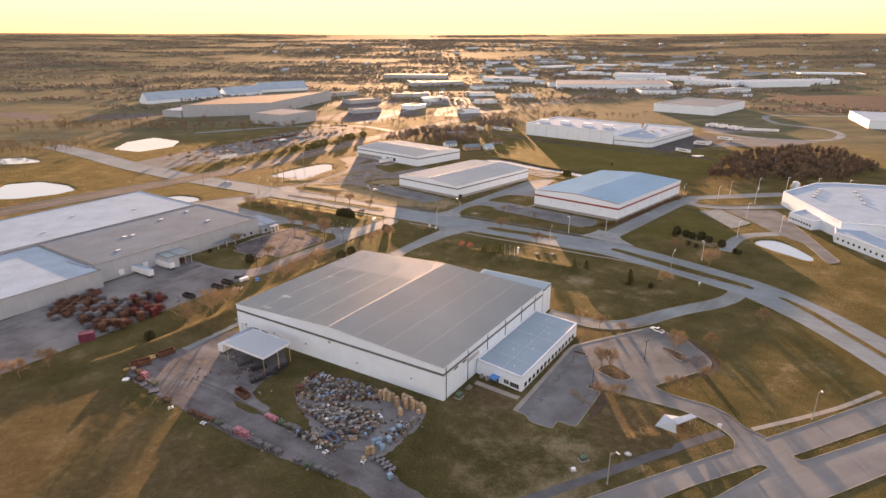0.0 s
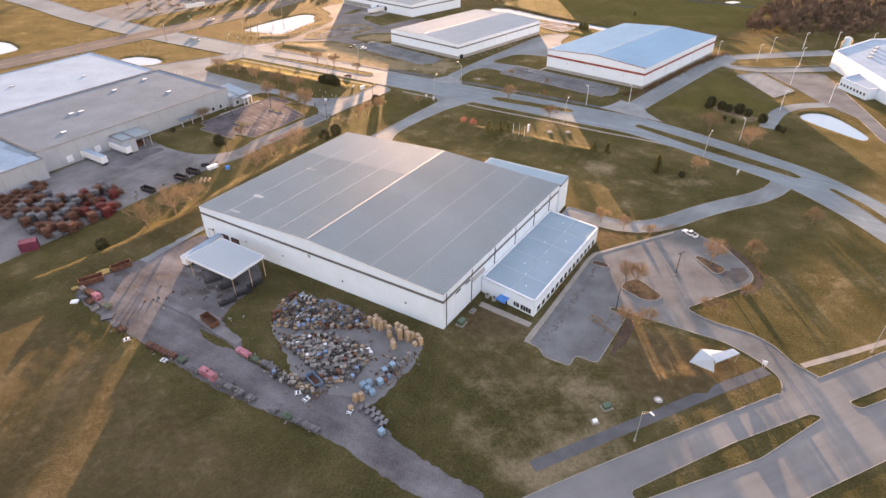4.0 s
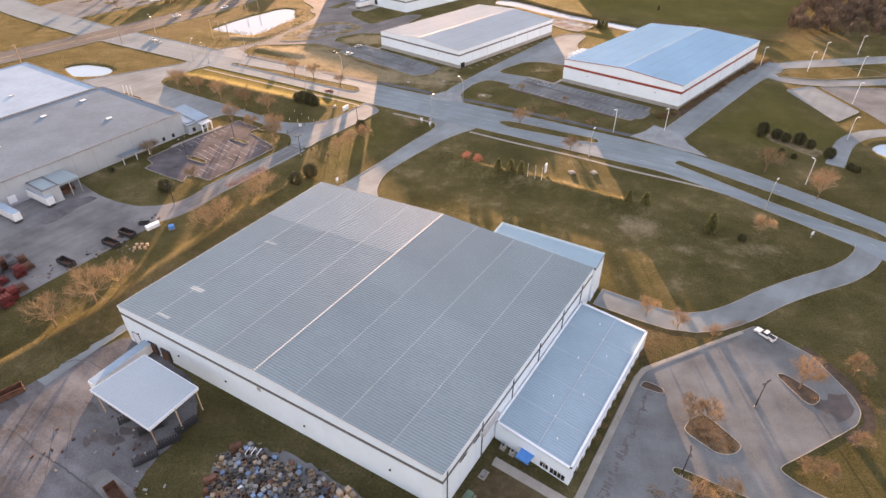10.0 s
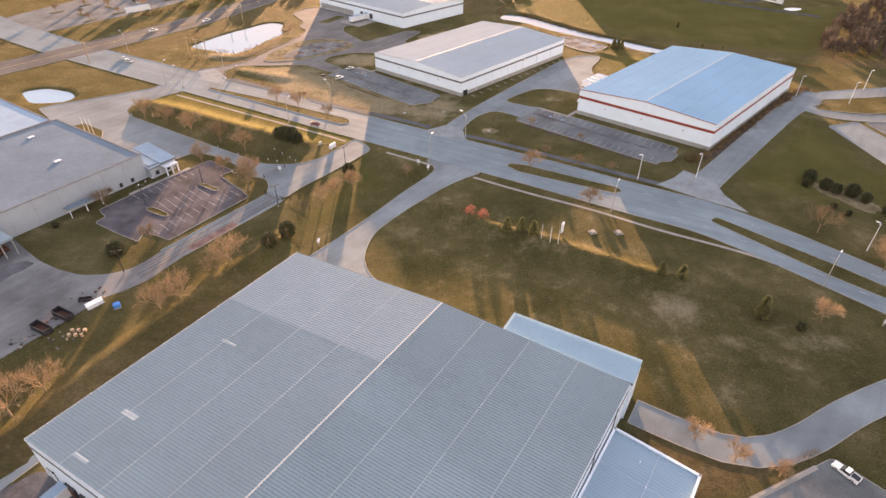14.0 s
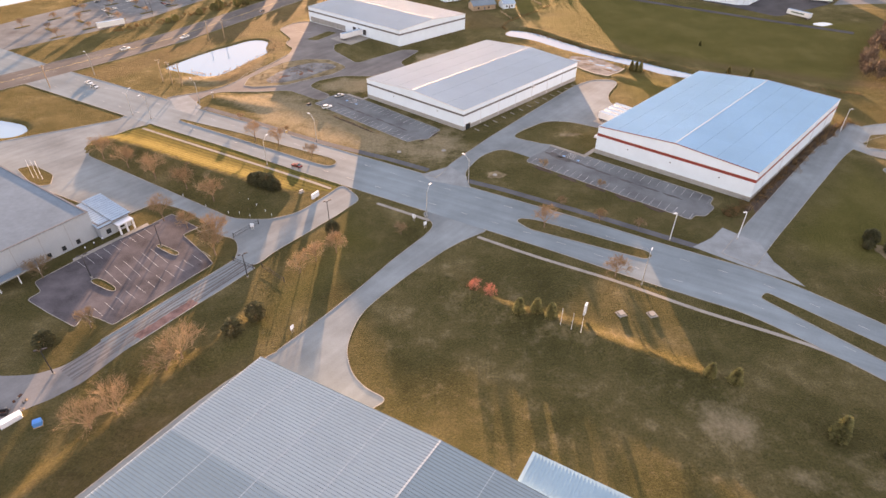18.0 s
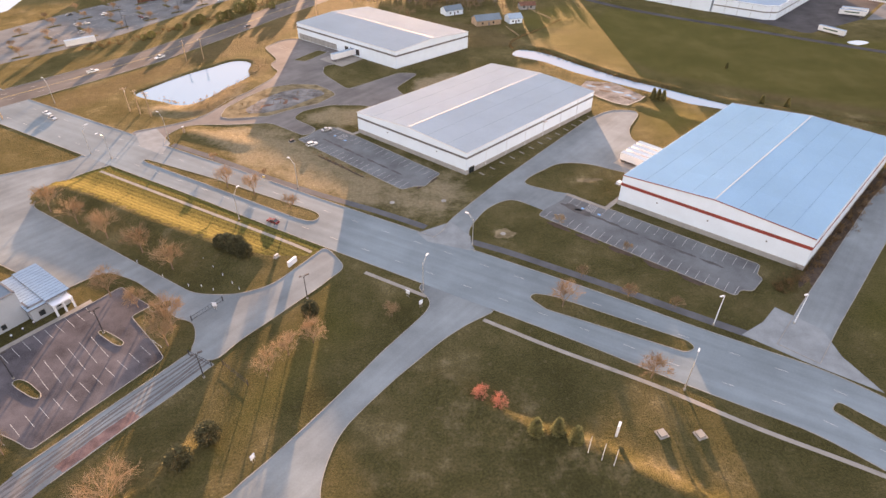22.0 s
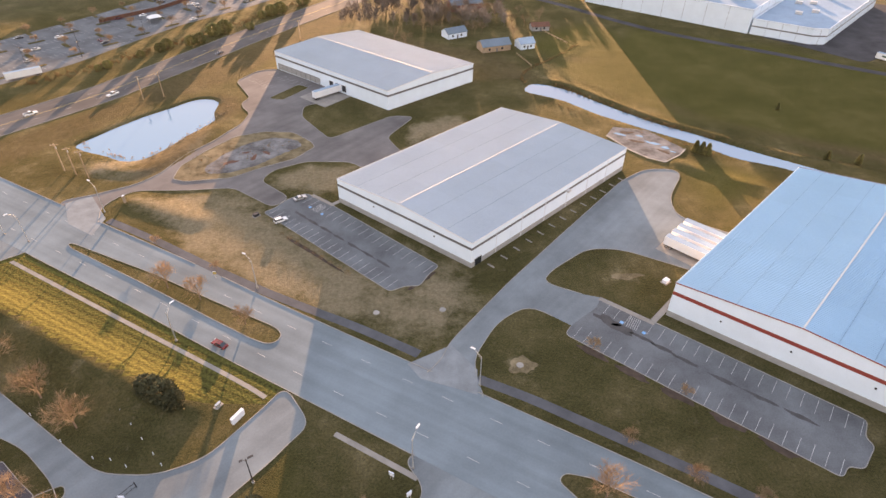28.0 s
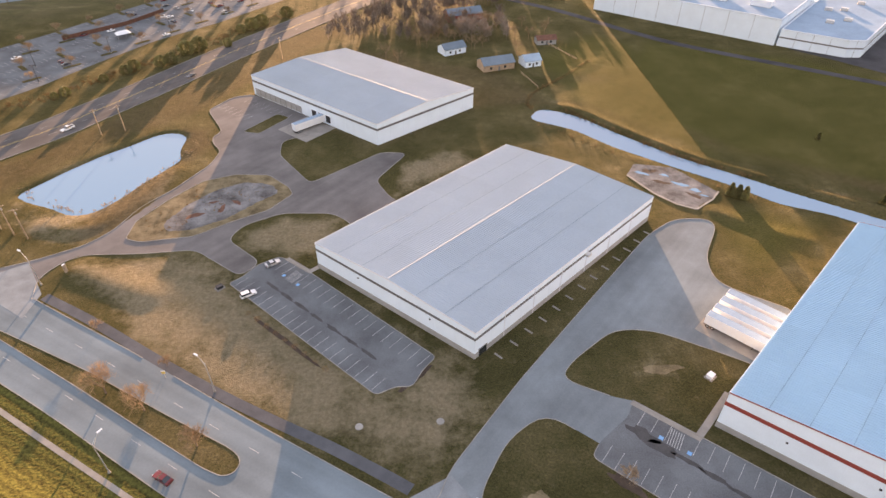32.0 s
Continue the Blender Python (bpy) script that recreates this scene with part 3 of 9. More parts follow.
# brown worn ground, thin of grass: outline, share
BROWN = [
    ([(2, -12), (26, -16), (32, -22), (22, -30), (6, -22)], 0.5),
    ([(3, -9), (24, -12), (27, -3), (12, 8), (4, 0)], 0.95),
    ([(44, -20), (56, -4), (80, -14), (84, -28), (60, -38), (46, -32)], 0.85),
    ([(52, 34), (88, 49), (62, 47), (46, 56), (41, 53)], 0.95),
    ([(-64, -4), (-58, 14), (-40, 14), (-8, -8), (0, -8), (-84, 44), (-58, 28)], 0.6),
    ([(-44, 118), (-84, 47), (-104, 30), (-118, 14), (-124, 20), (-100, 58), (-60, 116)], 0.5),
    ([(-190, -120), (-40, -130), (-20, -60), (-60, -34), (-116, 6), (-150, 0)], 0.62),
    ([(104, 180), (190, 264), (198, 262), (112, 176)], 0.9),
    ([(60, 196), (104, 160), (108, 178), (70, 226), (112, 190), (120, 196), (100, 184)], 0.3),
    ([(-112, 300), (-96, 308), (-92, 350), (-84, 366), (-92, 380), (-104, 384), (-98, 352), (-116, 316)], 0.8),
    ([(-62, 392), (-20, 362), (22, 398), (60, 400), (40, 440), (-20, 470), (-60, 480)], 0.6),
    ([(-500, 540), (-370, 520), (-360, 600), (-420, 670), (-560, 670)], 0.9),
    ([(-190, 318), (-150, 372), (-100, 466), (-60, 540), (-40, 520), (-84, 430), (-104, 390), (-128, 366), (-150, 330), (-168, 304)], 0.62),
    ([(60, 404), (130, 350), (170, 322), (260, 286), (262, 300), (150, 345), (70, 420)], 0.85),
]

# greener winter grass
LUSH = [
    [(70, 420), (100, 455), (118, 490), (196, 462), (236, 424), (300, 420), (262, 352), (216, 306), (170, 328), (120, 352)],
    [(118, 176), (176, 232), (176, 180), (188, 166), (160, 142), (118, 160)],
    [(-16, 168), (-44, 126), (-60, 108), (-30, 190)],
    # the next two trace sunlit lawn: its brightness put into the grass colour
    [(95.6, 315.0), (112, 322), (135.7, 311), (122, 296), (104.9, 283.0), (94.3, 282.9), (92, 296)],
    [(45, 453), (62, 434), (115, 425), (116, 480), (96, 502), (72, 486)],
    [(58, 406), (116, 346), (118, 428), (64, 436)],
]

# low planted berms and mown banks: line, height, half width
BERMS = [
    ([(4, 149), (12, 142), (22, 135.5), (36, 128.5), (46, 122.5), (60, 114), (74, 107)], 2.2, 3.6),
    ([(-134, 238), (-120, 232), (-95, 218), (-72, 206), (-60, 200)], 2.5, 6.5),
    ([(-128, 18), (-113, 33), (-105, 43), (-96, 55), (-88, 71), (-78, 88), (-66, 108), (-54, 128)], 1.8, 4.0),
    ([(-108, 28), (-99, 40), (-91, 52)], 0.9, 2.4),
    ([(50, 402), (66, 397), (84, 375), (101, 356), (118, 343), (148, 322), (190, 304)], 1.2, 2.6),
    ([(-126, 311), (-112, 309), (-104, 318), (-94, 345)], 0.5, 4.0),
    ([(-104, 288), (-88, 281), (-78, 277)], 0.6, 5.0),
    ([(98, 318), (112, 306), (122, 300)], 0.7, 3.0),
    # made-up rise along the fence line, added to shade the field
    ([(46, 408), (66, 428), (88, 457)], 0.4, 4.0),
    ([(57, -26), (63, -24.6), (66, -24.6)], 0.8, 3.2),
]


MOWN = [
    [(-150, 246), (-133, 262), (-34, 208), (-36, 200), (-57, 201), (-72, 207), (-95, 219), (-120, 233), (-136, 240)],
]


def axis_lines(lo, hi, near_lo, near_hi, cell):
    """Grid lines: even near the site, ever wider towards the horizon."""
    mid = list(np.arange(near_lo, near_hi + 0.1, cell))
    out, step = [], cell
    x = near_hi
    while x < hi:
        step *= 1.22
        x = min(hi, x + step)
        out.append(x)
    low, step, x = [], cell, near_lo
    while x > lo:
        step *= 1.22
        x = max(lo, x - step)
        low.append(x)
    return np.array(low[::-1] + mid + out)


def build_ground():
    xs = axis_lines(-4400, 4400, -420, 420, 2.1)
    ys = axis_lines(-1800, 4700, -150, 560, 2.1)
    gx, gy = np.meshgrid(xs, ys)
    z = np.zeros(gx.shape)
    near = (np.abs(gx) < 470) & (gy > -160) & (gy < 600)
    px, py = gx[near], gy[near]
    low = np.zeros(px.shape)
    for poly in PONDS.values():
        d = sdf(poly, px, py)
        low = np.maximum(low, np.clip(((4.0 if poly is PONDS["creek"] else 2.6) - d) / 8.0, 0, 1))
    low = low * low * (3 - 2 * low)
    hump = np.zeros(px.shape)
    for line, high, half in BERMS:
        c = curve(line, 3.0)
        d = np.full(px.shape, 1e9)
        for a, b in zip(c, c[1:]):
            dx, dy = b.x - a.x, b.y - a.y
            t = np.clip(((px - a.x) * dx + (py - a.y) * dy) / (dx * dx + dy * dy + 1e-9), 0, 1)
            d = np.minimum(d, np.hypot(px - a.x - t * dx, py - a.y - t * dy))
        hump = np.maximum(hump, high * np.clip(1.1 * np.exp(-(d / half) ** 2) - 0.1, 0, 1))
    z[near] = hump * (1 - low) - 1.6 * low
    dist = np.hypot(gx, gy - 150)
    rise = np.clip((dist - 1500) / 3000, 0, 1.1)
    swell = np.sin(gx / 310 + gy / 900) * np.sin(gy / 270 - gx / 700)
    z += rise ** 1.25 * 100 + np.clip((dist - 900) / 1500, 0, 1) * swell * 3.5
    dry = np.zeros(gx.shape)
    acc = np.zeros(px.shape)
    for poly in DRY:
        acc = np.maximum(acc, np.clip((3.0 - sdf(poly, px, py)) / 7.0, 0, 1))
    for poly, share in THIN:
        acc = np.maximum(acc, share * np.clip((6.0 - sdf(poly, px, py)) / 14.0, 0, 1))
    dry[near] = acc * 1.45 + hump * 0.05
    bare = np.zeros(gx.shape)
    wide = (np.abs(gx) < 600) & (gy > -200) & (gy < 700)
    qx, qy = gx[wide], gy[wide]
    worn = np.zeros(qx.shape)
    for poly, share in BROWN:
        worn = np.maximum(worn, share * np.clip((4.0 - sdf(poly, qx, qy)) / 9.0, 0, 1))
    bare[wide] = worn
    lush = np.zeros(gx.shape)
    deep = np.zeros(qx.shape)
    for poly in LUSH:
        deep = np.maximum(deep, 0.9 * np.clip((2.0 - sdf(poly, qx, qy)) / 12.0, 0, 1))
    lush[wide] = deep
    farland = np.clip((dist - 420) / 160, 0, 1)
    verts = np.stack([gx, gy, z], -1).reshape(-1, 3)
    nx, ny = len(xs), len(ys)
    i = (np.arange(ny - 1)[:, None] * nx + np.arange(nx - 1)[None, :]).reshape(-1)
    faces = np.stack([i, i + 1, i + 1 + nx, i + nx], -1)
    me = bpy.data.meshes.new("ground")
    me.from_pydata(verts.tolist(), [], faces.tolist())
    for key, values in (("dry", dry), ("bare", bare), ("lush", lush), ("farland", farland)):
        layer = me.attributes.new(key, "FLOAT", "POINT")
        layer.data.foreach_set("value", values.reshape(-1).astype(np.float32))
    me.polygons.foreach_set("use_smooth", [True] * len(me.polygons))
    me.materials.append(M["turf"])
    me.materials.append(M["mown"])
    cx, cy = verts[faces].mean(1)[:, 0], verts[faces].mean(1)[:, 1]
    some = (np.abs(cx) < 200) & (cy > 60) & (cy < 300)
    idx = np.zeros(len(faces), np.int32)
    for lawn in MOWN:
        idx[some] |= (sdf(lawn, cx[some], cy[some]) < 0).astype(np.int32)
    me.polygons.foreach_set("material_index", idx)
    return tagged(new("ground", me), "flat winter turf in green and straw tones reaching the horizon", "ground", kind="structure")


build_ground()
def grown(outline, d):
    """An outline pushed outwards by d."""
    out = []
    n = len(outline)
    for i in range(n):
        a, b = Vector(outline[i - 1]), Vector(outline[(i + 1) % n])
        t = (b - a).normalized()
        out.append((outline[i][0] + t.y * d, outline[i][1] - t.x * d))
    return out


for pname, outline in PONDS.items():
    tagged(part("water", Mb().prism(grown(outline, 2.2), -1.5, -0.42), M["water"]), "still pond water mirroring the pale evening sky", "water", kind="structure")


def ragged(outline, amp, seed):
    """An outline with a broken, uneven edge."""
    q = random.Random(seed)
    c = []
    n = len(outline)
    for i in range(n):
        a, b = Vector(outline[i]), Vector(outline[(i + 1) % n])
        k = max(1, int((b - a).length / 1.1))
        d = (b - a).normalized() if (b - a).length > 1e-6 else Vector((1, 0))
        for j in range(k):
            p = a.lerp(b, j / k) + Vector((-d.y, d.x)) * q.uniform(-amp, amp)
            c.append((p.x, p.y))
    return c


# ---- roads, drives and lots ----
PARKWAY = [(-420, 474), (-350, 422), (-296, 378), (-258, 351), (-212, 321), (-150, 285), (-107, 260.4), (-80, 245.2), (-45, 224.4), (0, 198.8), (43, 174.4), (68, 159.2), (82, 151.2), (96, 142.8), (111, 129), (125, 114), (138, 99.5), (150, 84), (159, 64), (165, 42), (169, 18), (172, -10), (173, -60), (170, -140), (160, -420)]
paved("road", ribbon(PARKWAY, 22.4), 4, "road", "wide pale worn concrete parkway with painted lane dashes")
HIGHWAY = [(-430, 70), (-330, 185), (-285, 237), (-215, 313), (-164, 373.6), (-149, 397), (-132, 426), (-113, 461), (-91, 498), (-60, 548), (-25, 600), (40, 690), (160, 850), (330, 1080)]
paved("road", ribbon(HIGHWAY, 22), 5, "highway", "brown-grey asphalt highway with faint lane lines")
CROSSROAD = [(-900, -470), (-500, -294), (-190, -160), (-20, -88), (30, -66), (70, -49.5), (120, -29.5), (150, -17), (172, -8)]
paved("road", ribbon(CROSSROAD, 24), 3, "side_road", "grey concrete side road with grass medians")
paved("driveway", fillet([(6, 192), (-4, 186), (0.3, 179.5), (-0.5, 175.8), (-3.1, 171.9), (-12.7, 159.1), (-21.8, 145.4), (-28.4, 136.2), (-35.1, 127.3), (-40, 121.5), (-44, 114.5), (-40.4, 109.5), (-20, 97.5), (-10.4, 104.4), (-16.3, 107.9), (-20.1, 112.5), (-22.2, 118.9), (-22.4, 123), (-21.8, 127.3), (-20.8, 132.1), (-18.8, 136.7), (-14.6, 142.6), (-8.2, 150.8), (3.7, 164.1), (10, 169.6), (19, 175.6)], 2.5), 2, "drive", "curved pale concrete driveway beside the warehouse")
paved("driveway", ribbon([(-29, 123), (-39.6, 115.2), (-51.7, 102.2), (-71.7, 74.2), (-90.7, 49.2), (-101.7, 31.2)], 9), 1, "drive", "service lane along the warehouse wall")
paved("driveway", ribbon([(146, 92), (138, 78.5), (126, 70), (111, 64.3), (98, 58.8), (86.6, 52.8), (77.5, 49.4), (70.8, 48.7), (64.5, 50), (58.5, 53.2), (51.5, 57.4), (47.2, 60.2)], 7.8), 2, "drive", "curving concrete driveway across the lawn")
paved("parking_lot", fillet([(52.4, 31.4), (88.1, 47.2), (97.8, 35.9), (100.8, 22.4), (100.4, 17.7), (97.4, 14.1), (92.2, 11.6), (79.9, 5.9), (74.0, 3.4), (74.1, 2.0), (77, -1.4), (80.4, -4.0), (88.2, -8.4), (92.2, -13.4), (94.0, -19.8), (99, -26), (84, -33), (87.7, -27.5), (87.7, -24.1), (85.8, -19.9), (82.5, -15.4), (78.5, -11.4), (68, -5.6), (60.5, -1.6), (55.2, 1.9), (51.3, 4.0), (50.3, 3.0), (51.2, 1.7), (54.6, -0.4), (42.3, -18.6), (40.8, -19.1), (37.2, -16.5), (35.7, -17.3), (34.2, -20.4), (27.5, -16.5), (27.2, -13.6), (23.2, -10.2), (49.6, 28.6)], 1.6), 1, "asphalt", "worn grey asphalt car park with kerbed islands", category="car park")
paved("loading_yard", ragged(fillet([(-84, 46), (-103, 33), (-114, 12), (-98, 0), (-83, -10), (-67.7, -20.7), (-56, -28), (-42.7, -34.8), (-28.8, -41.5), (-22, -46), (-8, -57), (4, -62), (10, -58), (0, -52), (-10, -44.5), (-14, -39.5), (-18.5, -33), (-24, -29.5), (-31, -29), (-37.8, -26), (-44.5, -21.8), (-55.5, -15), (-55.6, -8.8), (-62.6, -3), (-64.2, 0.2), (-63.9, 4.6), (-60.8, 10.6), (-57, 20), (-62, 31)], 3), 0.3, 4), 0, "yard", "stained and cracked asphalt loading yard", kerbed=False, category="yard")
paved("gravel_yard", ragged(fillet([(-50.5, 1.5), (-46.5, 11.5), (-32.5, 8.4), (-24.8, 3.8), (-15.4, -2.2), (-4.4, -11), (-7.1, -18.2), (-12.2, -26.7), (-17.5, -34), (-26, -36), (-36.2, -29), (-40, -22), (-42, -15), (-47, -8)], 4), 0.55, 3), -1, "gravel", "grey gravel storage ground", kerbed=False, category="yard")
paved("driveway", fillet([(-4, 206), (4, 214), (6, 220.4), (24, 245), (45, 271), (72, 304), (83, 312.7), (94, 313), (96, 308.6), (86.6, 292.5), (85.3, 282), (90, 277), (104, 268), (88, 246), (80.8, 251), (61.7, 261.5), (51, 262), (37.5, 250.6), (34.2, 245.3), (49.5, 238), (39, 227.8), (28.9, 235.4), (19.5, 228.5), (11.9, 214.2), (15, 200)], 5), 2, "drive", "shared concrete driveway between the two warehouses")
paved("driveway", [(33, 243.5), (50.2, 238.6), (48, 232.5), (40.5, 226.6), (30, 234.8)], 0, "drive", "short link into the long car park", kerbed=False)
paved("parking_lot", fillet([(37.4, 223.9), (39.9, 227.6), (48, 234.4), (50, 238.4), (63.1, 228.4), (103.4, 196.4), (100.2, 191.8), (101.2, 189.6), (95.5, 183.7), (92.4, 184.7), (89.8, 181.7)], 1.5), 1, "asphalt", "long grey car park with white stall lines", category="car park")
paved("parking_lot", fillet([(-57.2, 281.5), (-54, 284), (-50.8, 289.7), (-44.8, 293.7), (-41.9, 292.3), (-34.9, 286.9), (3.5, 252.7), (0.2, 248.5), (-2.2, 243.3), (-6.3, 243.3), (-10.9, 240.8)], 1.5), 1, "asphalt", "empty asphalt car park with faded stall lines", category="car park")
paved("driveway", fillet([(-124, 272), (-130, 288), (-119.7, 292.5), (-107.6, 300), (-102, 308), (-98.1, 322), (-90.5, 333.3), (-86.7, 342.3), (-82.9, 350.2), (-82, 361.1), (-86.4, 366.2), (-88.9, 372.2), (-86.1, 377.7), (-98.2, 398.2), (-91, 412), (-82.4, 415), (-57, 396), (-42, 378), (-59.3, 369), (-58, 357.4), (-42.5, 336.3), (-17.8, 359.4), (-7.9, 358.3), (-18.8, 338.2), (-12.8, 326.8), (-3, 318), (-20, 301), (-25, 311.5), (-31.4, 317), (-48.7, 317.3), (-60.3, 310.2), (-63.2, 302.5), (-50, 291), (-54.6, 284.5), (-72, 297.4), (-88, 295.5), (-105.4, 295.1), (-110.6, 291.6), (-114, 284), (-108, 266)], 3.5), 2, "court", "worn driveway and truck court behind the warehouses")
paved("plaza", fillet([(-34, 206), (-26, 195), (-29.9, 190), (-32.7, 185.6), (-38.2, 178.9), (-44.9, 170.4), (-50.5, 163.9), (-55.2, 155.6), (-62.4, 159.3), (-62.2, 163.2), (-63.3, 167.4), (-65.5, 171.1), (-71.5, 172.6), (-77, 180), (-88, 188.5), (-99, 193), (-108, 183), (-163, 212), (-188, 238), (-160, 253), (-142, 263), (-140, 270), (-124, 260), (-133, 253), (-142, 240), (-141, 229), (-68.7, 182.4), (-56.6, 182), (-47.2, 186.2), (-37.5, 200)], 4), 2, "drive", "broad pale concrete forecourt of the grey factory", category="forecourt")
paved("driveway", ribbon([(-58.3, 157.8), (-65, 148.5), (-72.8, 138.4), (-80, 128.6), (-85, 122)], 8.6), 1, "drive", "tyre-marked concrete service lane")
paved("loading_yard", fillet([(-83.6, 130.9), (-87.3, 125.6), (-90.6, 119.6), (-93.7, 115.5), (-99.7, 112.7), (-107.7, 112.2), (-116.2, 115.1), (-124.5, 119.6), (-131, 124.7), (-141, 133), (-172, 82), (-186, 56), (-205, 20), (-160, 10), (-129, 53), (-118, 70), (-104, 90), (-96.3, 102), (-92, 104.6), (-86.4, 110), (-80.4, 120.9), (-76.8, 125.9)][::-1], 2), 0, "yard_pale", "bare concrete truck yard of the grey factory", kerbed=False, category="yard")
paved("parking_lot", fillet([(-87.6, 130.3), (-68.2, 157.5), (-71.9, 161.8), (-83, 173), (-79.2, 177.2), (-84.4, 180.6), (-91, 185.6), (-96.2, 178.6), (-103.9, 169.3), (-112, 158.6), (-118.9, 148.7), (-114.5, 144.4), (-116.7, 140.8), (-107.7, 135.2), (-97.4, 129.4), (-97.6, 134.9), (-92, 132.6)], 1.2), 1, "lot_worn", "patched asphalt car park with small islands", category="car park")
paved("parking_lot", fillet([(-262, 338), (-206, 398), (-189, 422), (-174, 454), (-155, 490), (-130, 520), (-95, 575), (-130, 640), (-190, 560), (-222, 500), (-243, 468), (-290, 385)], 6), 1, "asphalt", "vast half-empty shopping car park with tree islands", kerbed=False, category="car park")
paved("driveway", ribbon([(97, 159), (109.8, 173.2), (124, 188.2), (145.8, 211.3), (170.6, 236.4), (192, 250.5), (215, 256), (262, 262)], 10.6), 3, "drive", "pale concrete entry road of the white factory")
paved("driveway", ribbon([(192, 258), (180, 246), (184, 232), (205, 226), (244, 228)], 8), 2, "drive", "loop drive beside the white factory")
paved("parking_lot", fillet([(197.5, 222), (232, 218), (222, 160), (214, 120), (206, 118), (212, 150), (205, 168), (203, 190)], 3), 1, "asphalt", "factory car park with faded bays", category="car park")
paved("parking_lot", fillet([(178.5, 217.7), (194.8, 222.4), (200.4, 189.7), (183.2, 178.7)], 2), 0, "drive", "pale concrete overflow car park in the lawn", category="car park")
paved("driveway", ribbon([(160, 138), (176, 158), (190, 166), (206, 168)], 7), 2, "drive", "narrow curved lane round the factory pond", kerbed=False)
paved("parking_lot", fillet([(196, 474), (212, 458), (236, 430), (288.7, 462.4), (323, 500), (348, 528), (310, 547), (260, 580), (222, 550)], 5), 0, "asphalt_dark", "dark asphalt apron round the distribution centre", kerbed=False, category="yard")
paved("parking_lot", fillet([(290.5, 461), (324, 464.9), (368.7, 464.4), (424, 487), (430, 494), (402, 499), (360, 523), (350, 526), (325, 499)], 3), 0, "asphalt", "asphalt car park beside the distribution centre", kerbed=False, category="car park")
paved("driveway", ribbon([(331, 570), (345, 548), (360.4, 529), (402.5, 505), (430.4, 501), (458, 511), (484, 540), (493, 570), (488, 594.6), (470.7, 613), (459, 638.4), (468.9, 686.8), (501, 718), (608, 706)], 9), 1, "drive", "pale concrete road round the distribution centre", kerbed=False)
paved("parking_lot", fillet([(345, 555), (372, 560), (408, 556), (412, 568), (380, 580), (372, 600), (352, 614), (335, 590)], 3), 2, "yard_pale", "pale concrete trailer park", kerbed=False, category="yard")
paved("driveway", ribbon([(-40, 620), (30, 584), (78, 547), (116.9, 503), (143.6, 477.5), (193.7, 443), (228.7, 419.5), (268, 394)], 5.5), 1, "asphalt_dark", "narrow asphalt lane at the edge of the green field", kerbed=False)

for outline, what in ((((-185, 690), (-96, 640), (-50, 712), (-20, 760), (-70, 800), (-130, 780)), "lot_worn"), (((-10, 730), (36, 700), (90, 790), (50, 860), (0, 820)), "asphalt"), (((-190, 850), (-120, 830), (-60, 900), (-110, 960), (-180, 930)), "lot_worn"),
                      (((-30, 880), (40, 860), (110, 930), (70, 1000), (-10, 960)), "asphalt"), (((-600, 690), (-548, 676), (-575, 725), (-660, 770), (-680, 740)), "lot_worn"), (((-500, 680), (-405, 700), (-430, 752), (-515, 728)), "lot_worn"), (((560, 1120), (640, 1080), (740, 1180), (660, 1200)), "lot_worn")):
    paved("parking_lot", fillet(list(outline), 5), 0, what, "worn far car park with bare trees", kerbed=False, category="car park")
for line_, width_, what in (([(-13, 721), (50, 752), (111, 789), (226, 912), (404, 991), (620, 1040)], 10, "road"), ([(-300, 560), (-230, 600), (-150, 625), (-96, 612), (-52, 566)], 9, "road"), ([(-110, 640), (-60, 760), (-20, 860), (0, 1000), (10, 1180)], 9, "road"),
                            ([(-740, 830), (-690, 940), (-630, 1079), (-494, 1258), (-300, 1330), (-100, 1300)], 14, "highway"), ([(-226, 1010), (-60, 960), (120, 900), (240, 880)], 8, "side_road")):
    paved("road", ribbon(line_, width_, 20), 1, what, "pale road across the far estate", kerbed=False)
plough = [(540, 742), (690, 752), (880, 1005), (650, 1030)]
paved("field", ragged(plough, 1.5, 8), -2, "far_soil", "dark ploughed field on the plain", kerbed=False, category="field")

PATHS = [
    ([(-108, 276.2), (-88.9, 265.6), (-64.8, 250.8), (-47.7, 241), (-34.3, 234), (-19.8, 226.8), (-8.2, 220.4), (-1.7, 216.6)], 2.8, "path"),
    ([(13, 208.6), (25.2, 202.6), (36, 196.4), (57.8, 183.7), (71, 175.6), (85.6, 166.8), (89, 165)], 2.8, "path"),
    ([(15, 171.8), (33, 161), (56, 148.5), (76, 136), (104, 120), (122, 103)], 1.3, "walk"),
    ([(-128, 254), (-86, 230.2), (-48, 208.8), (-38, 202.6)], 1.2, "walk"),
    ([(-20, 192.5), (-1, 181.5)], 1.3, "walk"),
    ([(20, -51), (52, -37), (69, -29.5), (86, -22.5)], 3.0, "path"),
    ([(96, -21), (114, -15.5), (130, -10), (150, -1)], 1.7, "walk"),
]
for line, width, what in PATHS:
    paved("footpath", ribbon(line, width, 3), -1, what, "narrow dark asphalt footpath" if what == "path" else "light concrete footpath along the verge", kerbed=False, category="footpath")

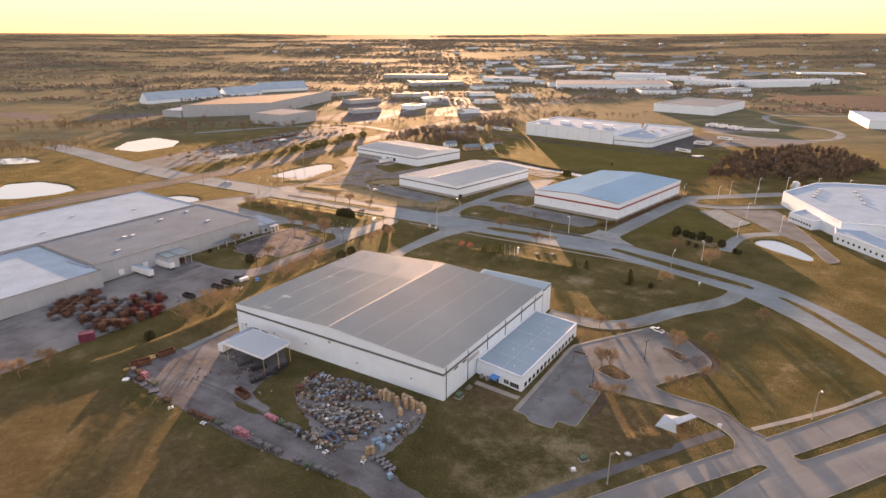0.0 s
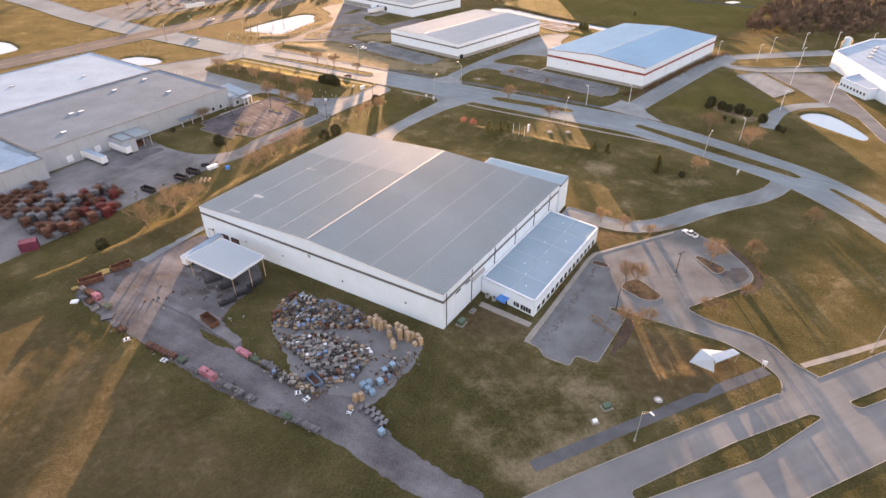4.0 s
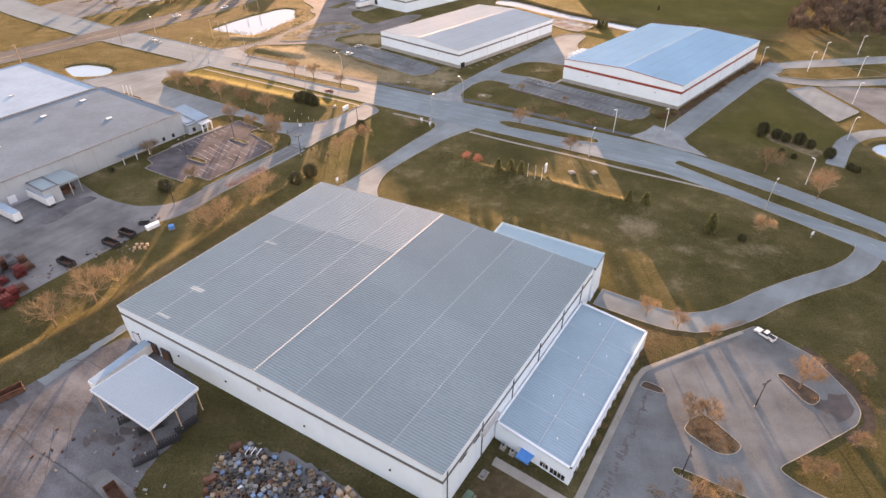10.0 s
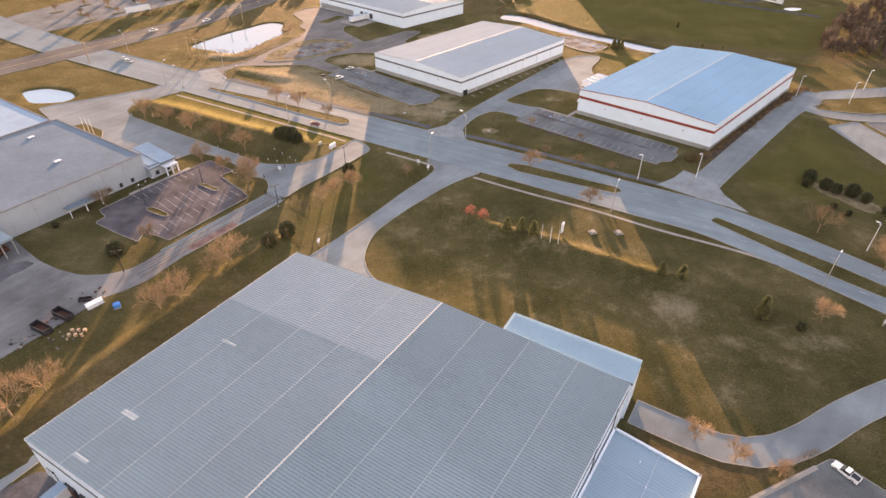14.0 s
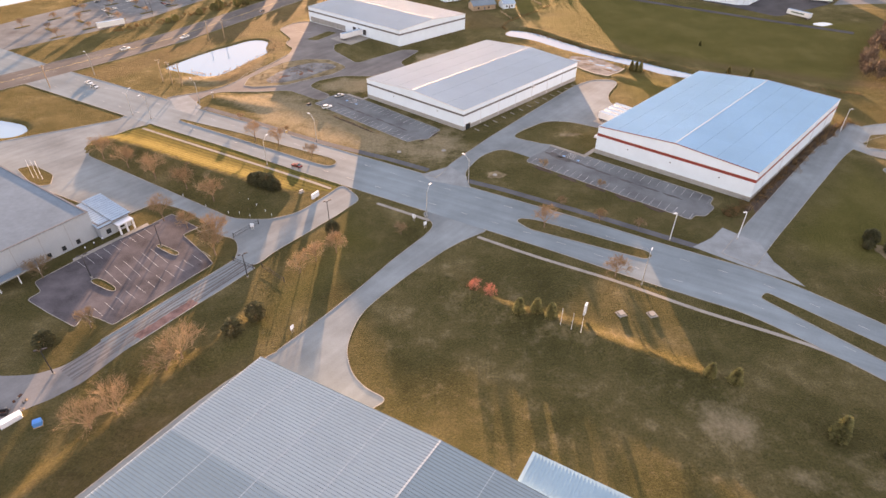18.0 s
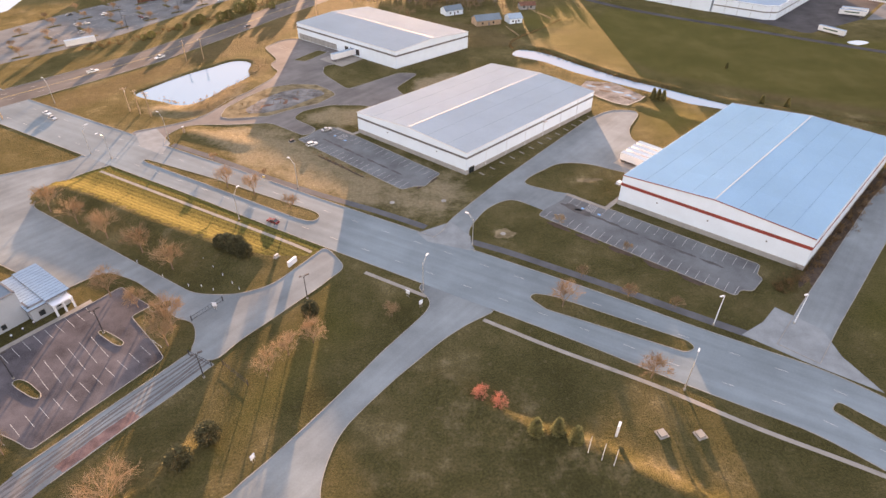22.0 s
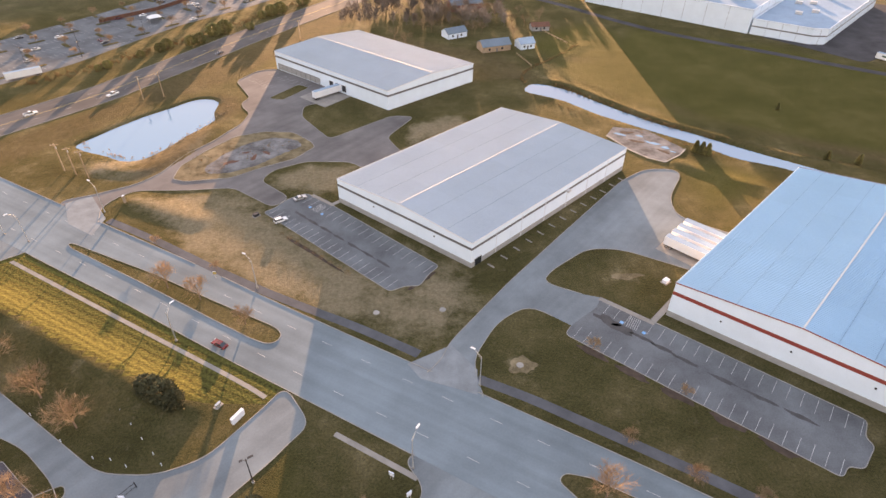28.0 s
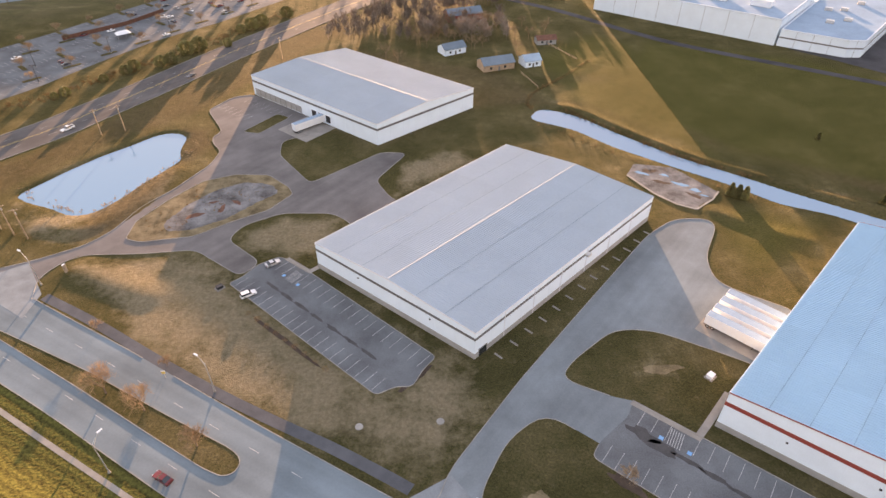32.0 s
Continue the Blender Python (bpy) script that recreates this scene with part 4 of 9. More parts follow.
# kerbed islands and medians
ISLANDS = [
    ([(-115, 262.9), (-113.5, 263.2), (-81.8, 248.1), (-60.3, 236.3), (-42.3, 226.9), (-39.5, 224.9), (-38.5, 222.8), (-39.4, 220.6), (-41.8, 219.9), (-46.4, 221.9), (-61.3, 230.6), (-83.1, 243.6), (-112.9, 260.7)], "turf", "median"),
    ([(28.8, 181), (30.5, 182.8), (36, 181.6), (69.5, 163.6), (70.6, 160.9), (67.5, 159.4), (33, 176)], "turf", "median"),
    ([(96, 141), (99, 143.5), (126, 116.5), (149, 91), (151, 85.5), (148, 85), (123, 109.5)], "turf", "median"),
    ([(156, 76), (158.5, 76), (164, 62), (170, 20), (167, 20), (161, 58)], "turf", "median"),
    ([(92.3, -38.2), (90, -37), (67.7, -45.2), (40, -57.5), (41, -60), (72, -49.6)], "turf", "median"),
    ([(101, -33.6), (102.8, -35.8), (120, -29.6), (150, -18), (149, -15), (118, -27)], "turf", "median"),
    ([(49.7, 26.2), (51.6, 28.2), (55.4, 25.7), (55.4, 24.1), (54.5, 23.9), (52.5, 24.9)], "mulch", "planted_island"),
    ([(56.4, 13.0), (57.4, 14.8), (59.4, 16.5), (61.4, 17.4), (63.2, 17.4), (67.9, 9.4), (67.4, 7.8), (64.7, 6.5), (61.6, 7.0)], "island_soil", "planted_island"),
    ([(85.4, 29.3), (86.6, 29.9), (87.9, 29.4), (93.0, 23.5), (92.6, 21.5), (90.0, 19.7), (88.3, 20.7)], "mulch", "planted_island"),
    ([(-96.1, 303.2), (-96.5, 313.0), (-89.9, 326.3), (-81.9, 338.0), (-71.1, 342.7), (-58.8, 342.1), (-49.7, 333.6), (-47.4, 329.2), (-54.0, 319.0), (-63.7, 313.0), (-74.8, 304.3), (-90.9, 301.5)], "dry_turf", "bare_island"),
    ([(-162.3, 217.2), (-157.5, 220.4), (-145.9, 212.8), (-143.1, 205.2), (-148.9, 204.4)], "turf", "planted_island"),
    ([(-77.4, 377.4), (-66.5, 394), (-60.5, 390.6), (-70.4, 375.4)], "turf", "planted_island"),
    ([(-102.7, 149.4), (-101.5, 150.6), (-98.6, 149.6), (-93.5, 146.1), (-93, 144.4), (-95, 144.7), (-100.9, 147.9)], "turf", "planted_island"),
    ([(-89.6, 166.7), (-88.6, 167.8), (-84.5, 165.6), (-80.7, 163.2), (-80.8, 161.5), (-83, 162.2)], "turf", "planted_island"),
    ([(-80, 177), (-74.5, 180), (-73, 177), (-78, 174.5)], "turf", "planted_island"),
    ([(183, 236), (192, 248), (222, 251), (240, 244), (243, 236), (205, 231)], "turf", "planted_island"),
]
KERB_RUNS = []
for outline, what, iname in ISLANDS:
    o = fillet(outline, 1.5)
    ob = part(iname, Mb().prism(o, -0.04, 0.14), M[what])
    tagged(ob, {"turf": "grass island with a pale concrete kerb", "mulch": "mulched planting island in the car park", "island_soil": "planting island with dry brown grass in the car park", "dry_turf": "straw-coloured island inside a pale kerb", "scrub_soil": "bare soil patch among weeds ringed by drives"}[what], "traffic island", kind="structure")
    KERB_RUNS.append((ob, o, 0.16))


def kerb_mesh(outline, skip, wide, high):
    """A kerb along an outline, left out where another paved surface joins."""
    mb = Mb()
    n = len(outline)
    for i in range(n):
        a, b = Vector(outline[i]), Vector(outline[(i + 1) % n])
        k = max(1, int((b - a).length / 2.5))
        for j in range(k):
            p, q = a.lerp(b, j / k), a.lerp(b, (j + 1) / k)
            m = (p + q) / 2
            if any(x0 < m.x < x1 and y0 < m.y < y1 and inside(o, m.x, m.y) for o, (x0, y0, x1, y1) in skip):
                continue
            if (q - p).length > 0.02:
                mb.beam((*p, high / 2), (*q, high / 2), wide, high)
    return mb


def bounds(o):
    return (min(p[0] for p in o), min(p[1] for p in o), max(p[0] for p in o), max(p[1] for p in o))


for ob, outline, kerbed in PAVED:
    if kerbed:
        others = [(o, bounds(o)) for q, o, _ in PAVED if q is not ob]
        part("kerb", kerb_mesh(outline, others, 0.17, 0.15), M["kerb"], ob, "pale concrete kerb")
for ob, o, wide in KERB_RUNS:
    part("kerb", kerb_mesh(o, [], wide, 0.2), M["kerb"], ob, "pale concrete kerb")

# ---- buildings ----
def shifted(mb, o):
    mb.v = [(x - o[0], y - o[1], z) for x, y, z in mb.v]
    return mb


def lerp2(a, b, t):
    return (a[0] + (b[0] - a[0]) * t, a[1] + (b[1] - a[1]) * t)


def inward(a, b):
    """Unit normal to the left of a->b (into an anticlockwise outline)."""
    d = Vector((b[0] - a[0], b[1] - a[1])).normalized()
    return Vector((-d.y, d.x))


def wall_block(a, b, prof, depth, out=0.0):
    """A wall from a to b: prof lists (share along, bottom, top); depth goes inwards, out shifts it outwards."""
    nrm = inward(a, b)
    mb = Mb()
    for (t0, z0, y0), (t1, z1, y1) in zip(prof, prof[1:]):
        p, q = Vector(lerp2(a, b, t0)) - nrm * out, Vector(lerp2(a, b, t1)) - nrm * out
        r, s = p + nrm * depth, q + nrm * depth
        mb.add([(*p, z0), (*q, z1), (*q, y1), (*p, y0), (*r, z0), (*s, z1), (*s, y1), (*r, y0)],
               [(0, 1, 2, 3), (5, 4, 7, 6), (3, 2, 6, 7), (1, 0, 4, 5), (0, 3, 7, 4), (2, 1, 5, 6)])
    return mb


def gable_house(name, label, corners, eave, ridge, wall, roof, stripe=None, plinth=0.0, rows=4, rib=0.72, ridge_mat="ridge", category="warehouse", stripe_drop=1.7, stripe_high=0.9, panel=6.0, cols=6):
    """Corners anticlockwise; gable ends on the edges 3-0 and 1-2; the ridge joins their middles."""
    o = corners[0]
    top = thing(name, label, category, at=pose(o[0], o[1], 0))
    p0, p1, p2, p3 = corners
    m0, m1 = lerp2(p3, p0, 0.5), lerp2(p1, p2, 0.5)
    for i in range(4):
        a, b = corners[i], corners[(i + 1) % 4]
        gab = i in (1, 3)
        prof = [(0, 0, eave), (0.5, 0, ridge), (1, 0, eave)] if gab else [(0, 0, eave), (1, 0, eave)]
        w = part("wall", shifted(wall_block(a, b, prof, 0.35), o), M[wall], top)
        length = math.dist(a, b)
        seams = Mb()
        k = int(length / panel)
        for j in range(1, k):
            q = Vector(lerp2(a, b, j / k)) - inward(a, b) * 0.015
            h = eave + (ridge - eave) * (1 - abs(2 * j / k - 1) if gab else 0)
            seams.beam((*q, 0.05), (*q, h - 0.3), 0.09, 0.05, up=(*inward(a, b), 0))
        part("panel_joints", shifted(seams, o), M[wall], w)["kind"] = "stuff"
        if stripe:
            s0 = eave - stripe_drop
            part("colour_band", shifted(wall_block(a, b, [(0, s0 - stripe_high, s0), (1, s0 - stripe_high, s0)], 0.09, 0.07), o), M[stripe], w, "painted band round the wall")
        if plinth:
            part("plinth", shifted(wall_block(a, b, [(0, 0, plinth), (1, 0, plinth)], 0.06, 0.05), o), M["plinth"], w, "grey block plinth")
        fz = 0.45
        prof = [(0, eave - fz, eave + 0.02), (0.5, ridge - fz, ridge + 0.02), (1, eave - fz, eave + 0.02)] if gab else [(0, eave - fz, eave), (1, eave - fz, eave)]
        part("fascia" if gab else "gutter", shifted(wall_block(a, b, prof, 0.1, 0.12), o), M["trim"], top)
    for side in (0, 1):
        e0, e1 = (p0, p1) if side == 0 else (p3, p2)
        slope = math.dist(e0, m0)
        ribs = Mb()
        for r in range(rows):
            t0, t1 = r / rows, (r + 1) / rows
            for c in range(cols):
                mb = Mb()
                quad = []
                for t, u in ((t0, c / cols), (t0, (c + 1) / cols), (t1, (c + 1) / cols), (t1, c / cols)):
                    q = lerp2(lerp2(e0, e1, u), lerp2(m0, m1, u), t)
                    quad.append((*q, eave + (ridge - eave) * t + 0.06))
                if side == 1:
                    quad = quad[::-1]
                low = [(x, y, z - 0.12) for x, y, z in quad]
                mb.add(quad + low, [(0, 1, 2, 3), (7, 6, 5, 4), (0, 4, 5, 1), (1, 5, 6, 2), (2, 6, 7, 3), (3, 7, 4, 0)])
                part("roof_panel", shifted(mb, o), M[roof], top)
        length = math.dist(e0, e1)
        k = int(length / rib)
        for j in range(k + 1):
            a, b = lerp2(e0, e1, j / k), lerp2(m0, m1, j / k)
            ribs.beam((*a, eave + 0.125), (*b, ridge + 0.125), 0.07, 0.15)
        rb = part("roof_ribs", shifted(ribs, o), M["rib" if roof == "roof" else roof], top)
        rb["kind"] = "stuff"
    cap = Mb().beam((*m0, ridge + 0.16), (*m1, ridge + 0.16), 0.42, 0.03)
    part("ridge_cap", shifted(cap, o), M[ridge_mat], top, "pale ridge cap")
    return top


A = [(0.6, -5.4), (43.5, 57.8), (-39.5, 106.8), (-82.7, 44.5)]
A_EAVE, A_RIDGE, B_EAVE, B_RIDGE, C_EAVE, C_RIDGE = 12.5, 14.9, 9.5, 11.3, 11.8, 13.8
B = [(13.2, 251.8), (74.1, 312.0), (29.5, 347.6), (-31.9, 288.4)]
C = [(115.2, 193.6), (180.5, 259.6), (129.9, 294.0), (66.9, 231.6)]
D = [(20.0, 400.0), (-42.2, 450.2), (-81.6, 415.6), (-19.9, 365.0)]
wh_a = gable_house("warehouse", "large white metal warehouse with a grey ribbed roof and dark band", A, A_EAVE, A_RIDGE, "white_wall", "roof", "stripe_grey", rows=4, stripe_drop=2.1)
wh_b = gable_house("warehouse", "white warehouse with grey plinth, dark band and pale ridge line", B, B_EAVE, B_RIDGE, "white_wall", "roof_pale", "stripe_grey", plinth=1.9, rows=3, stripe_drop=2.0, stripe_high=0.85)
wh_c = gable_house("warehouse", "white warehouse with a dark red band and pale blue roof", C, C_EAVE, C_RIDGE, "white_wall", "roof_blue", "stripe_red", plinth=1.8, rows=4, stripe_drop=2.9, stripe_high=1.15)
wh_d = gable_house("warehouse", "white warehouse with a dark band beside the highway pond", D, 9.3, 11.1, "white_wall", "roof_pale", "stripe_grey", rows=3, stripe_drop=2.1, stripe_high=0.9)


def flat_house(name, label, corners, h, wall, roof, parapet=0.5, category="factory", stripe=None, panel=8.0, stripe_z=None, coping=True):
    """A flat-roofed block with a low parapet; corners anticlockwise."""
    o = corners[0]
    top = thing(name, label, category, at=pose(o[0], o[1], 0))
    n = len(corners)
    for i in range(n):
        a, b = corners[i], corners[(i + 1) % n]
        w = part("wall", shifted(wall_block(a, b, [(0, 0, h + parapet), (1, 0, h + parapet)], 0.4), o), M[wall], top)
        k = max(2, int(math.dist(a, b) / panel))
        seams = Mb()
        for j in range(1, k):
            q = Vector(lerp2(a, b, j / k)) - inward(a, b) * 0.01
            seams.beam((*q, 0.05), (*q, h + parapet - 0.1), 0.12, 0.05, up=(*inward(a, b), 0))
        part("panel_joints", shifted(seams, o), M["stripe_grey" if name == "distribution_hall" else "plinth" if wall == "grey_wall" else wall], w)["kind"] = "stuff"
        if coping:
            part("coping", shifted(wall_block(a, b, [(0, h + parapet, h + parapet + 0.12), (1, h + parapet, h + parapet + 0.12)], 0.55, 0.06), o), M["trim" if wall != "grey_wall" else "stripe_grey"], top)
        if stripe:
            z = stripe_z or h - 0.8
            part("colour_band", shifted(wall_block(a, b, [(0, z, z + 0.7), (1, z, z + 0.7)], 0.05, 0.03), o), M[stripe], w)
    mb = Mb().prism([lerp2(c, o, 0.0) for c in corners], h - 0.2, h)
    part("roof", shifted(mb, o), M[roof], top)
    return top


long_e = Vector((-0.588, -0.809))      # along the grey factory's long wall
across_e = Vector((-0.83, 0.557))        # across it
e0 = Vector((-110.5, 172.0))


def ep(s, d):
    return tuple(e0 + long_e * s + across_e * d)


flat_house("factory", "long grey concrete-panel factory with a dark membrane roof", [ep(0, 0), ep(0, 57), ep(96, 57), ep(96, 0)], 9.6, "grey_wall", "roof_grey", 0.15)
flat_house("factory", "factory wing with a bright white membrane roof", [ep(2, 57.6), ep(2, 122), ep(120, 122), ep(120, 57.6)], 9.7, "grey_wall", "roof_white", 0.15)
flat_house("factory", "grey factory wing with pale patched roof sheets", [ep(96.6, -6), ep(96.6, 57), ep(230, 57), ep(230, -6)], 8.6, "grey_wall", "roof_white", 0.2)
flat_house("entrance_lobby", "small glazed entrance block of the grey factory", [ep(-10.4, -2.6), ep(-10.4, 12.4), ep(-0.2, 12.4), ep(-0.2, -2.6)], 4.6, "grey_wall", "roof_white", category="entrance")
dock = flat_house("dock_canopy", "grey metal dock enclosure on the factory wall", [ep(60, -11), ep(60, -0.2), ep(66, -0.2), ep(66, -11)], 6.2, "grey_wall", "roof", 0.1, category="canopy")
# office wing and end bay of the large warehouse
flat_house("office_wing", "low white office wing with a weathered blue-grey roof", [(27.2, -0.2), (54.6, 39.5), (39.7, 51.5), (12.7, 12.0)], 5.4, "white_wall", "office_roof", 0.35, category="office wing")
flat_house("end_bay", "white end bay of the warehouse with a plain metal roof", [(44.25, 58.0), (48.4, 65.0), (20.3, 81.5), (16.2, 74.6)], 12.4, "white_wall", "bay_roof", -0.15, coping=False, category="annexe", stripe="stripe_grey")
# distribution centre and other far halls
flat_house("distribution_hall", "tall white cold-store hall beside the green field", [(105, 547), (191, 478.5), (240, 534.4), (154, 603)], 13.6, "white_wall", "roof_white", 0.5, category="hall", panel=13)
flat_house("distribution_hall", "lower white office front of the cold store", [(192.4, 478.6), (220, 460), (228.5, 459.6), (304, 539), (258, 574), (241, 534.2)], 8.5, "white_wall", "roof_white", 0.5, category="hall", stripe="stripe_grey", stripe_z=4.4)
flat_house("factory", "white factory with roof units and grey bands", [(243.4, 233), (238, 160), (330, 130), (360, 240), (298, 259), (282, 258.6)], 9.2, "white_wall", "roof_white", 0.6)
flat_house("factory_office", "two-storey white office front of the factory", [(227, 194.5), (230.4, 174.6), (237, 176.4), (237.4, 164), (231, 153.5), (238, 120), (252, 125), (246, 184), (242, 202)], 5.5, "white_wall", "roof_white", 0.4, category="office")
flat_house("hall", "white hall beyond the distribution yard", [(336, 770), (408, 716), (494, 802), (422, 856)], 12, "white_wall", "roof_grey", 0.4, category="hall")
flat_house("hall", "long pale hall on the far plain", [(257, 1160), (511, 1160), (540, 1290), (280, 1290)], 10, "white_wall", "roof_grey", 0.4, category="hall")
flat_house("hall", "long grey mill building with a worn brownish roof", [(-371, 704), (-252, 738), (-196, 938), (-347, 826)], 16.5, "grey_wall", "roof_brown", 0.6, category="hall")
flat_house("hall", "lower grey block at the mill's end", [(-404, 713), (-373, 702), (-362, 742), (-392, 754)], 9.5, "grey_wall", "roof_white", 0.3, category="hall")
flat_house("hall", "grey works building beside the highway car parks", [(-256, 646), (-206, 620), (-171, 668), (-226, 704)], 13.5, "grey_wall", "roof_grey", 0.4, category="hall")
for corners_, tall in (([(-499, 873), (-409, 980), (-432, 999), (-522, 892)], 18.5), ([(-402, 988), (-352, 1046), (-376, 1066), (-426, 1008)], 17.5), ([(-366, 1082), (-280, 1140), (-300, 1170), (-386, 1112)], 19.0)):
    gable_house("storage_hall", "white storage hall with a tall pitched roof", corners_, 5.5, tall, "white_wall", "roof_white", rows=2, rib=8, category="hall", cols=2, panel=12.0)
for a_, b_, deep, h_, wall_, roof_ in (((110, 1391), (233, 1353), 44, 9, "white_wall", "roof_grey"), ((478, 1510), (600, 1458), 70, 11, "white_wall", "roof_white"), ((585, 1285), (667, 1203), 80, 10, "white_wall", "roof_white"),
                                       ((700, 1190), (850, 1222), 70, 12, "white_wall", "roof_white"), ((850, 1260), (960, 1290), 60, 9, "white_wall", "roof_white"), ((374, 1882), (470, 1955), 60, 10, "white_wall", "roof_white"),
                                       ((540, 1990), (600, 1947), 60, 12, "white_wall", "roof_white"), ((720, 1848), (850, 1776), 70, 10, "white_wall", "roof_grey"), ((1020, 1560), (1180, 1520), 60, 9, "white_wall", "roof_blue"),
                                       ((560, 1420), (660, 1360), 60, 9, "white_wall", "roof_white"), ((-150, 1500), (20, 1480), 60, 9, "grey_wall", "roof_brown"), ((-60, 1230), (60, 1260), 50, 9, "grey_wall", "roof_brown"),
                                       ((1250, 1420), (1380, 1360), 70, 10, "white_wall", "roof_blue"), ((380, 1640), (470, 1600), 40, 8, "white_wall", "roof_white"), ((900, 1850), (1010, 1800), 60, 9, "white_wall", "roof_grey")):
    n_ = Vector((a_[1] - b_[1], b_[0] - a_[0])).normalized() * deep
    flat_house("hall", "pale low hall on the distant plain", [a_, b_, (b_[0] + n_.x, b_[1] + n_.y), (a_[0] + n_.x, a_[1] + n_.y)], h_, wall_, roof_, 0.4, category="hall", panel=24.0)
for k, (x_, y_, turn_, l_, w_) in enumerate(((-128, 742, 32, 46, 22), (-40, 790, 60, 38, 24), (34, 742, 20, 30, 18), (-150, 872, 40, 60, 30), (-20, 905, 30, 44, 26), (70, 872, 25, 36, 20), (-85, 985, 15, 70, 30), (60, 1010, 10, 50, 28), (150, 968, 35, 40, 22), (-210, 1010, 30, 60, 26))):
    c_, s_ = math.cos(radians(turn_)), math.sin(radians(turn_))
    flat_house("shop_building", "low pale shop block among the far car parks", [(x_ + c_ * a_ - s_ * b_, y_ + s_ * a_ + c_ * b_) for a_, b_ in ((0, 0), (l_, 0), (l_, w_), (0, w_))], 6.0, "white_wall" if k % 3 else "grey_wall", "roof_brown" if k % 2 else "roof_grey", 0.5, category="shop", panel=10.0)
flat_house("factory", "white factory block at the edge of the estate", [(550, 590), (620, 560), (660, 650), (590, 690)], 10, "white_wall", "roof_white", 0.4)

# ---- kinds of things ----


def piece(name, mesh, parent, m=None):
    """One more object on a shared mesh, as a part."""
    ob = new(name, mesh)
    ob.parent = parent
    if m is not None:
        ob.matrix_basis = m
    return ob


class Kind:
    """A kind of thing: built at its first place, copied to the others."""

    def __init__(self, make):
        self.make, self.first = make, None

    def put(self, x, y, turn=0.0, z=0.0, size=1.0, label="", tilt=(0, 0)):
        m = pose(x, y, z, tilt[0], tilt[1], turn)
        if self.first is None:
            ob = self.make()
            ob.matrix_basis = m
            self.first = ob
        else:
            ob = copy_thing(self.first, m)
        ob.scale = (size, size, size)
        if label:
            ob["label"] = label
        return ob


def limb(mb, a, d, length, r, depth, rng, spread, sides=4):
    """A branch that forks on; twigs at the tips."""
    bend = Vector((rng.uniform(-1, 1), rng.uniform(-1, 1), rng.uniform(-0.3, 0.6))) * 0.12
    b = a + (d + bend).normalized() * length
    mb.tube(a, b, r, r * 0.6, sides if depth > 1 else 3, caps=False)
    if depth == 0:
        return
    n = (4, 6, 5, 5)[min(depth, 3)]
    for k in range(n):
        at = a.lerp(b, rng.uniform(0.45, 1.0))
        side = d.orthogonal().normalized()
        side.rotate(Matrix.Rotation(rng.uniform(0, 6.283), 3, d))
        nd = (d * rng.uniform(0.6, 1.0) + side * rng.uniform(0.45, 1.0) * spread + Vector((0, 0, 0.18))).normalized()
        limb(mb, at, nd, length * rng.uniform(0.6, 0.85), max(r * 0.5, 0.016), depth - 1, rng, spread, sides)


def bare_tree(seed, height, spread, label, name="bare_tree", twig="twig"):
    def make():
        rng = random.Random(seed)
        t = thing(name, label, "tree", "bare trees")
        trunk = Mb()
        th = height * 0.28
        r = height * 0.018
        trunk.tube((0, 0, -0.1), (0.04, 0.02, th), r * 1.35, r, 7)
        part("trunk", trunk, M["bark"], t)
        crown = Mb()
        for k in range(7):
            a = k * 0.9 + rng.uniform(-0.3, 0.3)
            d = Vector((math.cos(a) * spread, math.sin(a) * spread, 1.0)).normalized() if k else Vector((0, 0, 1))
            limb(crown, Vector((0.04, 0.02, th * rng.uniform(0.75, 1.0))), d, height * rng.uniform(0.3, 0.4), r * 0.5, 3, rng, 0.95)
        part("crown", crown, M[twig], t, "fine bare twigs catching low sun")
        return t
    return Kind(make)


def leafy(mb, rng, n, place, size):
    """Small leaf blades round places given by place(rng) -> point, outward direction."""
    for _ in range(n):
        p, d = place(rng)
        d = (d + Vector((rng.uniform(-1, 1), rng.uniform(-1, 1), rng.uniform(-0.6, 0.8))) * 0.7).normalized()
        s = d.orthogonal().normalized()
        s.rotate(Matrix.Rotation(rng.uniform(0, 6.283), 3, d))
        l, w = size * rng.uniform(0.6, 1.5), size * rng.uniform(0.25, 0.5)
        mb.add([p - s * w, p + s * w, p + d * l + s * w * 0.3, p + d * l - s * w * 0.3], [(0, 1, 2, 3)])


def conifer(seed, height, width, label, shape="cone", name="evergreen_tree", m="conifer", n=900, group="evergreens"):
    def make():
        rng = random.Random(seed)
        t = thing(name, label, "tree" if "tree" in name else "shrub", group)
        part("trunk", Mb().tube((0, 0, -0.1), (0, 0, height * 0.6), 0.14, 0.05, 6), M["bark"], t)
        lumps = [rng.uniform(0.78, 1.15) for _ in range(40)]

        def place(q):
            a = q.uniform(0, 6.283)
            if shape == "cone":
                h = q.random() ** 1.3
                r = width / 2 * (1 - h) ** 0.7 * min(1, 0.7 + h * 3)
            else:
                h = q.random()
                r = width / 2 * math.sqrt(max(0.02, 1 - (2 * h - 0.9) ** 2 / 1.25))
            r *= lumps[int(a * 6.3) % 40] * (0.25 + 0.8 * q.random() ** 0.5)
            return Vector((math.cos(a) * r, math.sin(a) * r, 0.12 + h * height * 0.93)), Vector((math.cos(a), math.sin(a), 0.5))
        mb = Mb()
        leafy(mb, rng, n, place, height * (0.105 if n < 1500 else 0.075))
        part("crown", mb, M[m], t)
        return t
    return Kind(make)


